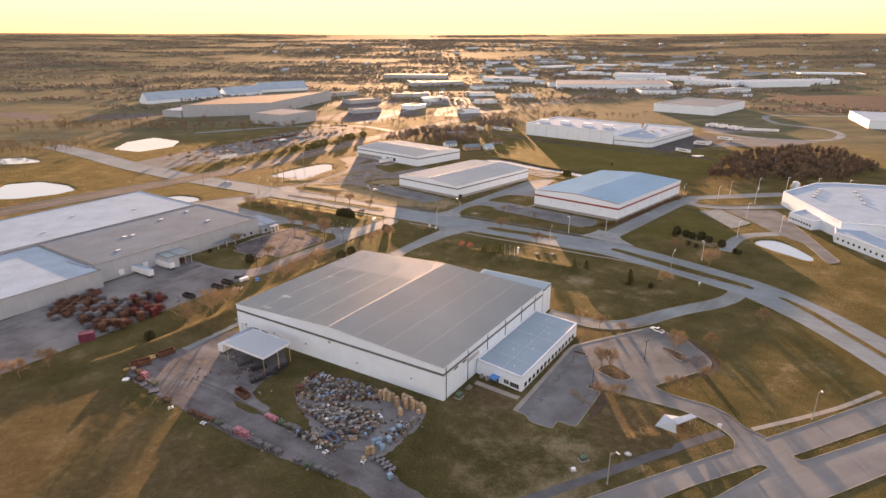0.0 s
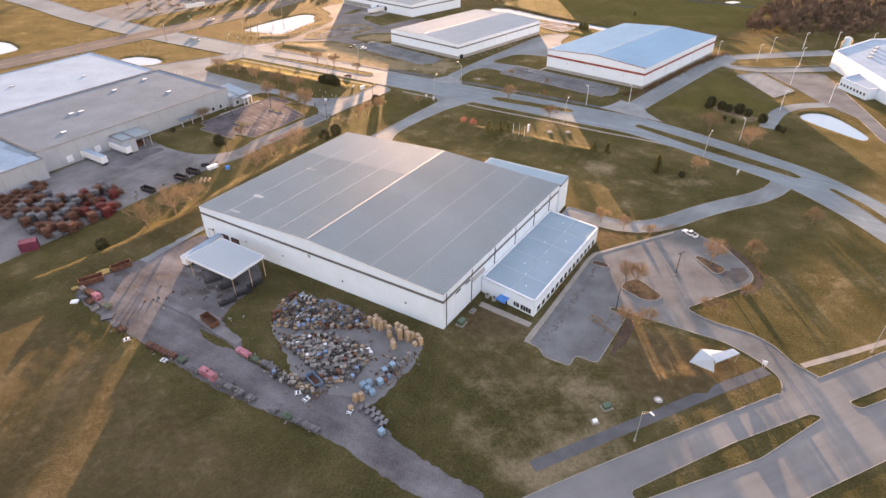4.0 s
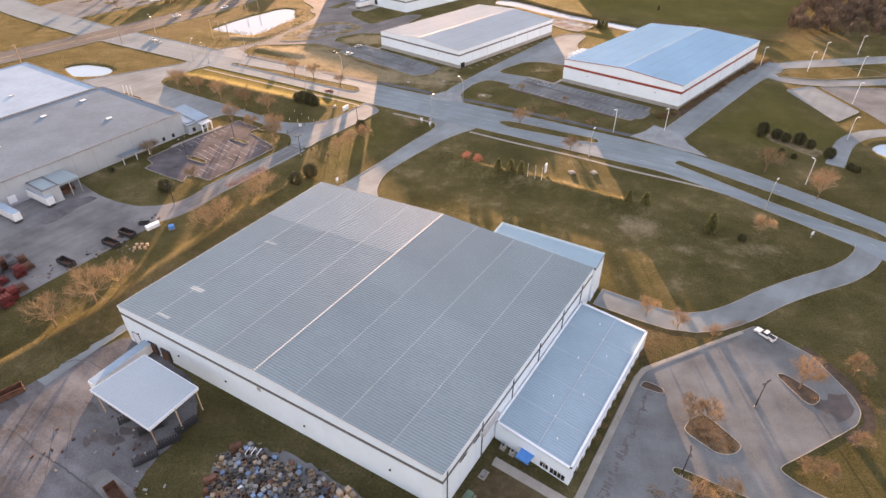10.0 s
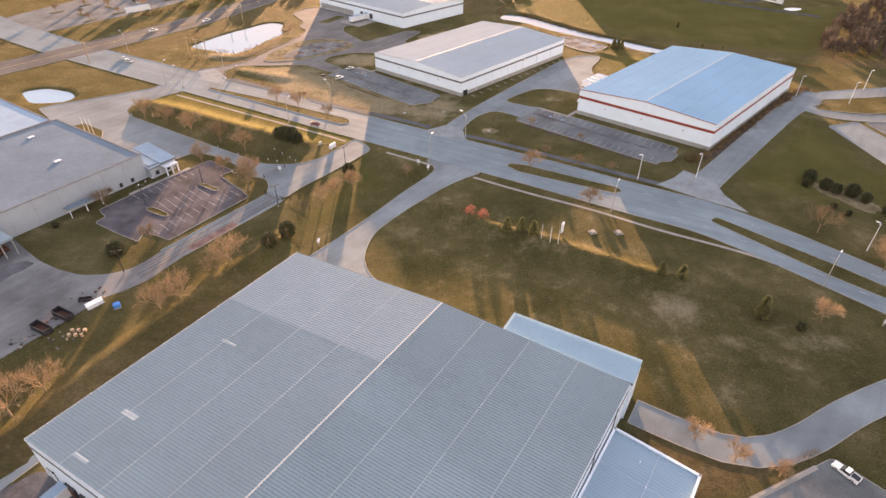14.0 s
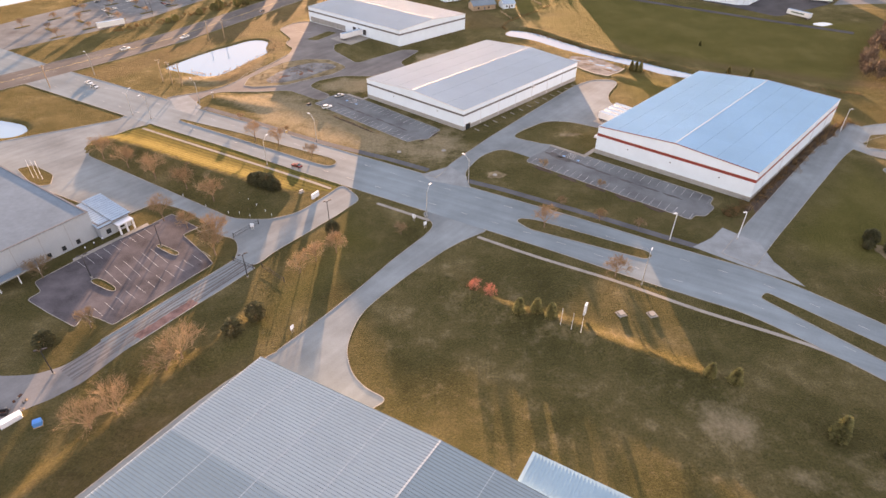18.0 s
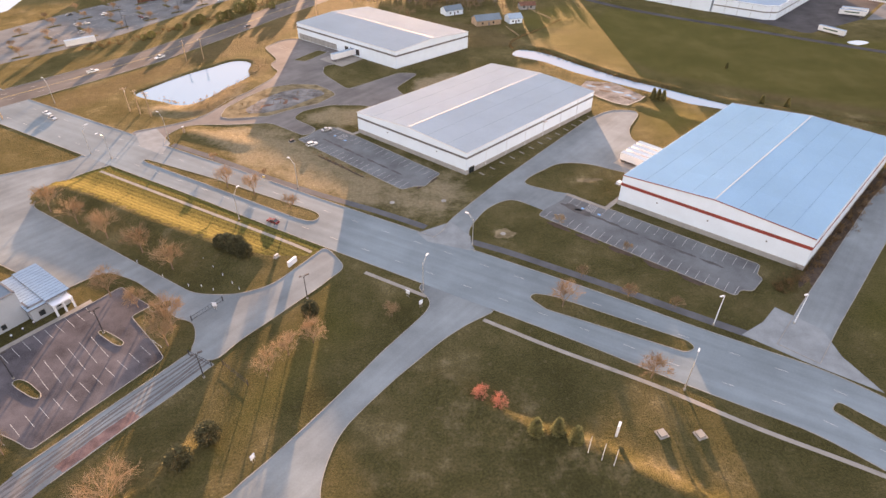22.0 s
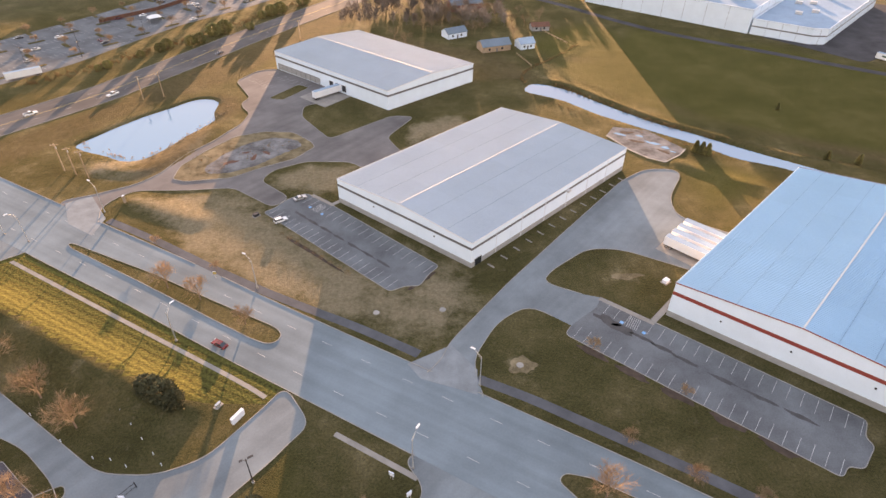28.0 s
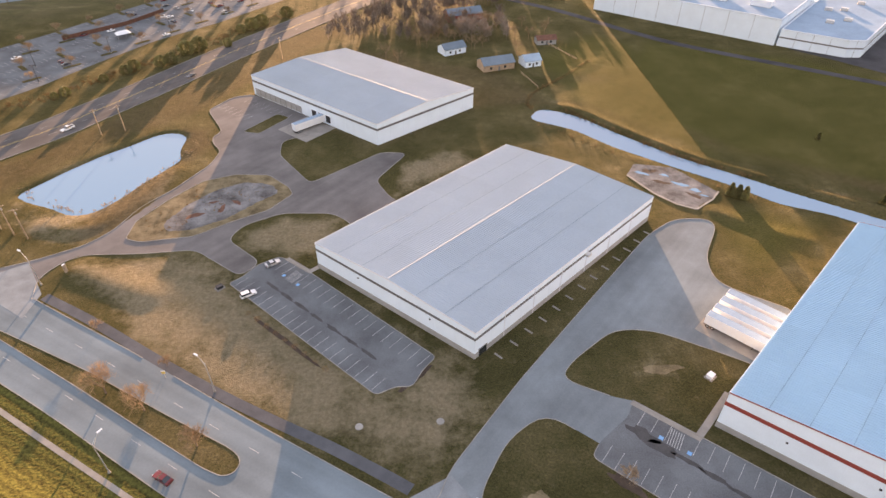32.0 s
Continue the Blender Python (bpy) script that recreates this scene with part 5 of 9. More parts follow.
def street_light(height, reach, heads, label, m="steel", lamp="trim", lean=1.6):
    def make():
        t = thing("street_lamp", label, "street lamp", "street lamps")
        part("base", Mb().tube((0, 0, -0.1), (0, 0, 0.45), 0.33, 0.3, 10), M["kerb"], t, "round concrete footing")
        part("pole", Mb().tube((0, 0, 0.4), (0, 0, height), 0.16, 0.09, 8), M[m], t)
        for k in range(heads):
            s = 1 if k == 0 else -1
            arm = Mb().tube((0, 0, height - 0.9), (s * reach, 0, height + lean), 0.06, 0.045, 6)
            if lean > 0.5:
                arm.tube((0, 0, height - 0.1), (s * reach * 0.6, 0, height + lean * 0.65), 0.03, 0.03, 5)
            a = part("arm", arm, M[m], t)
            z = height + lean
            head = Mb().prism([(s * reach - 0.12, -0.2), (s * reach + s * 0.95 + 0.12, -0.17), (s * reach + s * 0.95 + 0.12, 0.17), (s * reach - 0.12, 0.2)][::1], z - 0.12, z + 0.1)
            part("lamp_head", head, M[lamp], a, "flat lamp head")
        return t
    return Kind(make)


def wheel(mb_r, x, y, z, r, w, t):
    p = part("wheel", Mb().tube((x, y - w / 2, z), (x, y + w / 2, z), r, r, 12), M["rubber"], t)
    part("rim", Mb().tube((x, y - w / 2 - 0.01, z), (x, y + w / 2 + 0.01, z), r * 0.55, r * 0.55, 8), M["steel"], p)


def profile(mb, pts, y0, y1, inset=0.0, zlim=0.0):
    """A side outline pulled across from y0 to y1; points above zlim lean inwards."""
    n = len(pts)
    left = [(x, y0 + (inset if z > zlim else 0), z) for x, z in pts]
    right = [(x, y1 - (inset if z > zlim else 0), z) for x, z in pts]
    f = [(i, (i + 1) % n, n + (i + 1) % n, n + i) for i in range(n)]
    return mb.add(left + right, f + [tuple(range(n - 1, -1, -1)), tuple(range(n, 2 * n))])


def car(label, paint, style="saloon"):
    def make():
        t = thing("car" if style != "pickup" else "pickup_truck", label, "car" if style != "pickup" else "pickup truck", "parked and waiting cars")
        L, W = (4.6, 1.8) if style != "pickup" else (5.7, 1.95)
        body = Mb()
        profile(body, [(-L / 2, 0.35), (L / 2 - 0.1, 0.32), (L / 2, 0.6), (L / 2 - 0.15, 0.82), (L * 0.18, 0.95), (-L * 0.33, 0.98), (-L / 2 + 0.05, 0.9)], -W / 2, W / 2, 0.05, 0.7)
        b = part("body", body, M[paint], t)
        if style == "pickup":
            cab = [(L * 0.2, 0.95), (L * 0.06, 1.62), (-L * 0.14, 1.66), (-L * 0.17, 0.95)]
        elif style == "suv":
            cab = [(L * 0.2, 0.93), (L * 0.08, 1.55), (-L * 0.42, 1.58), (-L * 0.47, 0.93)]
        else:
            cab = [(L * 0.2, 0.93), (L * 0.06, 1.38), (-L * 0.2, 1.4), (-L * 0.38, 0.95)]
        part("cabin_glass", profile(Mb(), cab, -W / 2 + 0.08, W / 2 - 0.08, 0.16, 1.1), M["glass"], t, "dark tinted glass")
        (xa, za), (xb, zb) = cab[1], cab[2]
        part("roof", Mb().box(xb + 0.05, -W / 2 + 0.2, za - 0.03, xa - 0.05, W / 2 - 0.2, zb + 0.05), M[paint], t)
        if style == "pickup":
            part("load_bed", Mb().box(-L / 2 + 0.15, -W / 2 + 0.15, 0.98, -L * 0.18, W / 2 - 0.15, 1.0), M["dark"], t, "open dark load bed")
            rails = Mb()
            rails.box(-L / 2 + 0.03, -W / 2 + 0.03, 0.95, -L * 0.18, -W / 2 + 0.14, 1.2).box(-L / 2 + 0.03, W / 2 - 0.14, 0.95, -L * 0.18, W / 2 - 0.03, 1.2)
            rails.box(-L / 2, -W / 2 + 0.05, 0.9, -L / 2 + 0.1, W / 2 - 0.05, 1.2)
            part("bed_sides", rails, M[paint], t)
        for x in (-L * 0.3, L * 0.31):
            for y in (-W / 2 + 0.1, W / 2 - 0.1):
                wheel(None, x, y, 0.34, 0.34, 0.22, t)
        for y in (-W / 2 + 0.3, W / 2 - 0.3):
            part("headlight", Mb().box(L / 2 - 0.12, y - 0.16, 0.62, L / 2 + 0.01, y + 0.16, 0.76), M["trim"], t)
            part("tail_light", Mb().box(-L / 2 - 0.01, y - 0.14, 0.66, -L / 2 + 0.1, y + 0.14, 0.82), M["stripe_red"], t)
        return t
    return Kind(make)


def semi_trailer(label, accent=None, L=16.1):
    def make():
        t = thing("semi_trailer", label, "trailer", "parked trailers")
        body = Mb().box(0, -1.3, 1.15, L, 1.3, 4.1)
        b = part("cargo_box", body, M["white_paint"], t)
        ribs = Mb()
        for k in range(1, 14):
            x = L * k / 14
            for y in (-1.315, 1.315):
                ribs.box(x - 0.03, y - 0.02, 1.2, x + 0.03, y + 0.02, 4.05)
        part("side_posts", ribs, M["trim"], b)["kind"] = "stuff"
        part("rear_doors", Mb().box(L, -1.2, 1.25, L + 0.06, -0.02, 4.0).box(L, 0.02, 1.25, L + 0.06, 1.2, 4.0), M["trim"], b)
        part("roof_skin", Mb().box(0.05, -1.25, 4.1, L - 0.05, 1.25, 4.13), M["roof_white"], b)
        if accent:
            part("side_mark", Mb().box(3, -1.34, 2.4, 12, -1.3, 3.2).box(3, 1.3, 2.4, 12, 1.34, 3.2), M[accent], b, "coloured bar on the side")
        part("underframe", Mb().box(0.3, -0.5, 0.95, L, 0.5, 1.15), M["dark"], t)
        for y in (-0.8, 0.8):
            part("landing_leg", Mb().box(3.0, y - 0.08, 0, 3.2, y + 0.08, 1.1), M["dark"], t)
        for x in (L - 2.4, L - 1.1):
            for y in (-1.0, 1.0):
                wheel(None, x, y, 0.5, 0.5, 0.5, t)
        part("rear_bumper", Mb().box(L - 0.1, -1.1, 0.5, L, 1.1, 0.62), M["dark"], t)
        return t
    return Kind(make)


def skip_bin(label, m, L=6.2, W=2.4, H=1.7):
    def make():
        t = thing("dumpster", label, "dumpster", "open dumpsters")
        w = 0.09
        walls = Mb()
        walls.box(-L / 2, -W / 2, 0.15, L / 2, -W / 2 + w, H).box(-L / 2, W / 2 - w, 0.15, L / 2, W / 2, H)
        walls.box(-L / 2, -W / 2 + w, 0.15, -L / 2 + w, W / 2 - w, H).box(L / 2 - w, -W / 2 + w, 0.15, L / 2, W / 2 - w, H)
        part("shell", walls, M[m], t)
        part("floor_plate", Mb().box(-L / 2 + w, -W / 2 + w, 0.15, L / 2 - w, W / 2 - w, 0.25), M["rust"], t)
        for k in range(6):
            x = -L / 2 + 0.3 + k * (L - 0.6) / 5
            for y in (-W / 2 - 0.06, W / 2):
                part("rib", Mb().box(x - 0.06, y, 0.15, x + 0.06, y + 0.06, H - 0.08), M[m], t)
        rim = Mb().box(-L / 2 - 0.07, -W / 2 - 0.07, H, L / 2 + 0.07, -W / 2 + w, H + 0.1).box(-L / 2 - 0.07, W / 2 - w, H, L / 2 + 0.07, W / 2 + 0.07, H + 0.1)
        rim.box(-L / 2 - 0.07, -W / 2 + w, H, -L / 2 + w, W / 2 - w, H + 0.1).box(L / 2 - w, -W / 2 + w, H, L / 2 + 0.07, W / 2 - w, H + 0.1)
        part("rim", rim, M[m], t)
        part("skids", Mb().box(-L / 2, -W / 2 + 0.3, 0, L / 2, -W / 2 + 0.5, 0.15).box(-L / 2, W / 2 - 0.5, 0, L / 2, W / 2 - 0.3, 0.15), M["dark"], t)
        return t
    return Kind(make)


def stillage(label, m, L=2.4, W=1.6, H=1.1, n=4, load=False):
    """A stack of steel racks: posts, rails and slats on top."""
    slat_mesh = Mb().box(-0.17, -W / 2, 0, 0.17, W / 2, 0.1).mesh("slat", M[m])

    def make():
        t = thing("steel_rack", label, "storage rack", "storage racks")
        for x in (-L / 2 + 0.06, L / 2 - 0.06):
            for y in (-W / 2 + 0.06, W / 2 - 0.06):
                part("post", Mb().box(x - 0.06, y - 0.06, 0, x + 0.06, y + 0.06, H), M[m], t)
        for z in (0.25, H * 0.6):
            rails = Mb()
            for y in (-W / 2 + 0.06, W / 2 - 0.06):
                rails.box(-L / 2 + 0.1, y - 0.04, z, L / 2 - 0.1, y + 0.04, z + 0.1)
            for x in (-L / 2 + 0.06, L / 2 - 0.06):
                rails.box(x - 0.04, -W / 2 + 0.1, z + 0.1, x + 0.04, W / 2 - 0.1, z + 0.2)
            part("rail", rails, M[m], t)
        for k in range(n):
            piece("slat", slat_mesh, t, pose(-L / 2 + L * (k + 0.5) / n, 0, H))
        part("floor_pan", Mb().box(-L / 2 + 0.1, -W / 2 + 0.1, 0.35, L / 2 - 0.1, W / 2 - 0.1, 0.4), M["dark"], t)
        if load:
            part("load", Mb().box(-L / 2 + 0.3, -W / 2 + 0.25, 0.4, L / 2 - 0.25, W / 2 - 0.3, H * 0.72).box(-L / 2 + 0.7, -W / 2 + 0.5, H * 0.72, L / 2 - 0.9, W / 2 - 0.4, H * 0.95), M[m], t)
        return t
    return Kind(make)


def open_bin(label, m, s=1.0, h=0.95, lidded=False, category="bin"):
    def make():
        t = thing("storage_bin", label, category, "heaped storage bins")
        w = 0.06
        mb = Mb()
        mb.box(-s / 2, -s / 2, 0.12, s / 2, -s / 2 + w, h).box(-s / 2, s / 2 - w, 0.12, s / 2, s / 2, h)
        mb.box(-s / 2, -s / 2 + w, 0.12, -s / 2 + w, s / 2 - w, h).box(s / 2 - w, -s / 2 + w, 0.12, s / 2, s / 2 - w, h)
        mb.box(-s / 2 + w, -s / 2 + w, 0.12, s / 2 - w, s / 2 - w, 0.2)
        part("shell", mb, M[m], t)
        feet = Mb()
        for x in (-s / 2 + 0.12, s / 2 - 0.12):
            feet.box(x - 0.07, -s / 2, 0, x + 0.07, s / 2, 0.12)
        part("feet", feet, M["dark"], t)
        if lidded:
            part("lid", Mb().box(-s / 2 - 0.02, -s / 2 - 0.02, h, s / 2 + 0.02, s / 2 + 0.02, h + 0.05), M[m], t)
        return t
    return Kind(make)


def crate_stack(label, levels):
    def make():
        t = thing("crate_stack", label, "crates", "stacked wooden crates")
        for k in range(levels):
            z = k * 1.25
            c = part("crate", Mb().box(-0.55, -0.55, z + 0.14, 0.55, 0.55, z + 1.2), M["tan_bin"], t)
            sl = Mb()
            for y in (-0.57, 0.55):
                for zz in (0.2, 0.55, 0.9):
                    sl.box(-0.57, y, z + zz, 0.57, y + 0.02, z + zz + 0.24)
            part("board_layer", sl, M["wood"], c)["kind"] = "stuff"
            part("pallet", Mb().box(-0.6, -0.6, z, 0.6, -0.45, z + 0.14).box(-0.6, -0.07, z, 0.6, 0.07, z + 0.14).box(-0.6, 0.45, z, 0.6, 0.6, z + 0.14), M["wood"], c)
        return t
    return Kind(make)

# ---- markings ----
dash_mesh = Mb().box(-1.5, -0.06, 0, 1.5, 0.06, 0.004).mesh("lane_dash", M["line"])
road_obs = [p[0] for p in PAVED if p[0].name.startswith("road")]


def dashes(line, offset, start, stop, gap, parent, z):
    c = curve(line, 1.0)
    d = 0.0
    last = c[0]
    nxt = start
    for i in range(1, len(c)):
        d += (c[i] - c[i - 1]).length
        if d >= nxt and d < stop:
            q = (c[i] - c[i - 1]).normalized()
            p = c[i] + Vector((-q.y, q.x)) * offset
            piece("lane_dash", dash_mesh, parent, pose(p.x, p.y, z, 0, 0, math.degrees(math.atan2(q.y, q.x))))
            nxt += gap


dashes(PARKWAY, 5.8, 250, 830, 12.2, road_obs[0], 0.046)
dashes(PARKWAY, -5.8, 250, 830, 12.2, road_obs[0], 0.046)
dashes(HIGHWAY, 4.2, 200, 800, 14, road_obs[1], 0.052)
dashes(HIGHWAY, -4.2, 200, 800, 14, road_obs[1], 0.052)
dashes(CROSSROAD, 6.2, 200, 374, 12.2, road_obs[2], 0.04)
dashes(CROSSROAD, -6.2, 200, 374, 12.2, road_obs[2], 0.04)
hc = curve(HIGHWAY, 3.0)
for off in (-0.25, 0.25):
    segs = []
    for a, b in zip(hc, hc[1:]):
        q = (b - a).normalized()
        s = Vector((-q.y, q.x)) * off
        segs.append((tuple(a + s), tuple(b + s)))
    lines("centre_line", segs, 0.14, 0.056, "yellow_line", road_obs[1], "thin yellow centre line")

LOTS = [p[0] for p in PAVED if p[0].name.startswith("parking_lot")]
stall_mesh = Mb().box(-0.05, -2.5, 0, 0.05, 2.5, 0.004).mesh("stall_line", M["line"])


def stalls(parent, a, b, n, side, z=0.032, skip=()):
    """Bay lines from a to b along a kerb, reaching out to the left of a->b (side 1) or right (-1)."""
    a, b = Vector(a), Vector(b)
    d = (b - a).normalized()
    turn = math.degrees(math.atan2(d.y, d.x))
    nrm = Vector((-d.y, d.x)) * side
    for k in range(n):
        if k in skip:
            continue
        p = a.lerp(b, k / (n - 1)) + nrm * 2.6
        piece("stall_line", stall_mesh, parent, pose(p.x, p.y, z, 0, 0, turn))


lot_a, lot_c, lot_b, lot_e = LOTS[0], LOTS[1], LOTS[2], LOTS[3]
stalls(lot_c, (39.2, 222.6), (89.3, 182.3), 23, 1)
stalls(lot_c, (52.5, 235.9), (102.6, 196.4), 21, -1, skip=(3,))
stalls(lot_b, (-55.5, 280.0), (-12.2, 242.2), 20, 1)
stalls(lot_b, (-41.5, 291.4), (2.0, 253.4), 19, -1, skip=(2,))
stalls(lot_e, (-70, 161), (-94, 131.5), 13, -1)
stalls(lot_e, (-111.1, 158.9), (-97.4, 176.6), 9, -1)
stalls(lot_e, (-96.6, 151), (-86.8, 161.8), 6, 1)
stalls(lot_e, (-96.2, 150.6), (-86.4, 161.4), 6, -1)
drive_d = [p[0] for p in PAVED if p[0].name.startswith("driveway") and "truck court" in p[0]["label"]][0]
stalls(drive_d, (-95, 400.5), (-80, 388.5), 8, 1, 0.038)
stalls(drive_d, (-81.5, 410.5), (-60, 393.5), 10, -1, 0.038)
for ox, oy, lot in ((57.3, 231.2, lot_c), (-38.0, 287.4, lot_b)):
    d = Vector((0.787, -0.617)) if lot is lot_c else Vector((0.753, -0.658))
    nrm = Vector((d.y, -d.x))
    segs = []
    base = Vector((ox, oy))
    for k in range(6):
        a = base + d * (k * 0.55) + nrm * 0.4
        segs.append((tuple(a), tuple(a + nrm * 4.6 + d * 0.5)))
    lines("hatched_bay", segs, 0.13, 0.034, "line", lot, "white hatched access bay")
    for s in (-1.6, 4.8):
        a = base + d * s + nrm * 4.3
        segs = [(tuple(a), tuple(a + d * 1.0))]
        lines("blue_marking", segs, 1.0, 0.033, "blue_line", lot, "worn blue painted square")

def stain(parent, x, y, rx, ry, turn, z, seed, name="oil_stain", m="oil"):
    """A dark ragged drip mark on paving."""
    q = random.Random(seed)
    o = []
    for k in range(12):
        a = k * math.pi / 6
        r = q.uniform(0.6, 1.15)
        px, py = rx * r * math.cos(a), ry * r * math.sin(a)
        c, s_ = math.cos(turn), math.sin(turn)
        o.append((x + px * c - py * s_, y + px * s_ + py * c, z))
    return part(name, Mb().add(o, [tuple(range(12))]), M[m], parent)


smudge = random.Random(77)
for a_, b_, n_, reach in (((26.6, -9.6), (50.2, 26.6), 46, 3.2), ((41.2, -17.4), (52.6, -0.6), 22, -2.4)):
    for k in range(n_):
        p = lerp2(a_, b_, (k + smudge.random()) / n_)
        off = smudge.uniform(0.5, 1.0) * reach
        stain(lot_a, p[0] + 0.84 * off, p[1] - 0.55 * off, smudge.uniform(0.5, 1.5), smudge.uniform(0.18, 0.5), smudge.choice((-0.57, -0.57, 1.0)) + smudge.uniform(-0.15, 0.15), 0.0295 + 0.00004 * k, 40 + k, "tyre_smudge", "tyre_marks")
stain(lot_a, 96.2, 18.6, 5.6, 3.6, 0.9, 0.031, 95, m="damp")
stain(lot_a, 92.6, 19.6, 3.0, 2.2, 0.3, 0.0305, 97, m="damp")
for k, (x, y) in enumerate(((58, 222.5), (62, 219), (67, 214.5), (74, 208.5), (81, 203), (88, 197.5), (50, 229.5), (53, 226))):
    stain(lot_c, x, y, 4.2, 0.7 if k < 6 else 1.6, -0.66, 0.031, 100 + k, "damp_stain")
for k in range(7):
    p = lerp2((-44, 280), (-14, 254), k / 6)
    stain(lot_b, p[0], p[1], 3.6, 0.6, -0.72, 0.031, 120 + k, "damp_stain")
yard_ob = [p[0] for p in PAVED if "cracked asphalt loading yard" in p[0]["label"]][0]
for line, wide in (([(-100.1, 16.2), (-95.8, 14.1), (-91.1, 10.8), (-86.1, 8.0), (-81.3, 5.3), (-73.2, 0.4), (-66, -4.4)], 0.34), ([(-106, 30), (-98, 36), (-92, 37.2), (-85, 33.4)], 0.22), ([(-90.5, 20), (-84.5, 3)], 0.16), ([(-87.5, 22), (-82.6, 8)], 0.14)):
    c = curve(line, 1.2)
    c = [v_ + Vector((random.Random(i).uniform(-.16, .16), random.Random(i + 9).uniform(-.16, .16))) for i, v_ in enumerate(c)]
    lines("crack", [(tuple(a), tuple(b)) for a, b in zip(c, c[1:])], wide, 0.031, "oil", yard_ob, "dark sealed crack")
o = fillet([(-75.8, 3.3), (-72.9, 5.5), (-64.6, 0.4), (-62.8, -3.2), (-55.8, -8.9), (-57.2, -10.9), (-65.1, -5.6), (-69.9, -1.8)], 0.8)
part("concrete_slab", Mb().prism(o if area(o) > 0 else o[::-1], 0.0, 0.0345), M["yard_pale"], yard_ob, "paler concrete slab beside the dumpster")
yrng = random.Random(5)
for k, (x, y, a, b) in enumerate(((-106, 12, 4.6, 2.2), (-101.5, 14.5, 3.6, 1.5), (-97, 16, 2.6, 1.0), (-94, 0.5, 4.2, 1.5), (-90, -3, 3.2, 1.2), (-85.5, 22, 4.2, 1.6), (-78.5, 12, 3.4, 1.5), (-70, 13.5, 4.5, 2.0), (-66, 8.5, 3.2, 1.4), (-76, 22, 3, 1.2), (-103, 22, 4, 1.5))):
    for j in range(4):
        stain(yard_ob, x + yrng.gauss(0, a * 0.5), y + yrng.gauss(0, b * 0.7), a * yrng.uniform(0.35, 0.75), b * yrng.uniform(0.4, 0.8), -0.55 + yrng.gauss(0, 0.2), 0.0225 + 0.0002 * (4 * k + j), 140 + 7 * k + j, "oil_stain", "damp")

lane_ob = [p[0] for p in PAVED if "tyre-marked" in p[0]["label"]][0]
LANE = [(-58.3, 157.8), (-65, 148.5), (-72.8, 138.4), (-80, 128.6), (-86, 120.2), (-91.5, 112.5)]
lane_c = curve(LANE, 2.0)
for k, (off, w_) in enumerate(((-2.9, 0.35), (-1.9, 0.7), (-0.7, 0.35), (0.5, 0.75), (1.7, 0.4), (2.6, 0.7))):
    segs = []
    for a, b in zip(lane_c, lane_c[1:]):
        q_ = (b - a).normalized()
        sh_ = Vector((-q_.y, q_.x)) * (off + 0.25 * math.sin(a.x * 0.31 + k))
        segs.append((tuple(a + sh_), tuple(b + sh_)))
    lines("tyre_track", segs, w_, 0.0275 + 0.0002 * k, "tyre_marks", lane_ob, "dark tyre track on the lane")
o = [(-80.6, 126.3), (-77.8, 124.9), (-67.2, 139.3), (-69.6, 141.0)]
part("red_dust", Mb().prism(ragged(o if area(o) > 0 else o[::-1], 0.12, 5), 0.0, 0.0296), M["red_dust"], lane_ob, "reddish dust strip along the lane")

# walkways beside the buildings
for outline, lab in (([(50.2, 238.9), (62.0, 229.6), (72.9, 241.2), (74.3, 239.9), (62.2, 227.4), (49.2, 237.7)], "pale concrete walkway from car park to door"),
                     ([(-41.8, 293.4), (-34.4, 287.5), (-30.8, 291.0), (-29.6, 289.7), (-34.2, 285.6), (-42.8, 292.3)], "pale concrete walkway beside the stalls"),
                     ([(23, -10.6), (49.2, 29.2), (52.2, 32.4), (83.2, 45.4), (83.6, 44.4), (53, 31.2), (50.4, 28.4), (24.4, -11.4)], "pale concrete walk along the car park edge"),
                     ([(12.5, 7.0), (26.5, -3.0), (25.2, -4.8), (11.4, 5.0)], "pale concrete walk at the office end"),
                     ([(-113.0, 160.0), (-104.6, 170.6), (-97.5, 180.0), (-96.3, 178.9), (-104.0, 169.5), (-112.2, 158.8)], "pale concrete walk between the factory and its car park")):
    o = outline if area(outline) > 0 else outline[::-1]
    tagged(part("footpath", Mb().prism(o, -0.03, 0.06), M["walk"]), lab, "footpath", kind="structure")


def ground_patch(name, cx, cy, rx, ry, turn, m, label, z=0.012, seed=1, category="ground cover"):
    rng = random.Random(seed)
    ph = [rng.uniform(0, 6.28) for _ in range(4)]
    o = []
    for k in range(28):
        a = k * 2 * math.pi / 28
        r = 1 + 0.13 * math.sin(3 * a + ph[0]) + 0.1 * math.sin(5 * a + ph[1]) + 0.06 * math.sin(9 * a + ph[2])
        x, y = rx * r * math.cos(a), ry * r * math.sin(a)
        c, s = math.cos(turn), math.sin(turn)
        o.append((cx + x * c - y * s, cy + x * s + y * c))
    o = ragged(o, 0.22 if rx > 2 and ry > 2 else 0.12, seed)
    return tagged(part(name, Mb().prism(o, -0.03, z), M[m]), label, category, kind="structure")


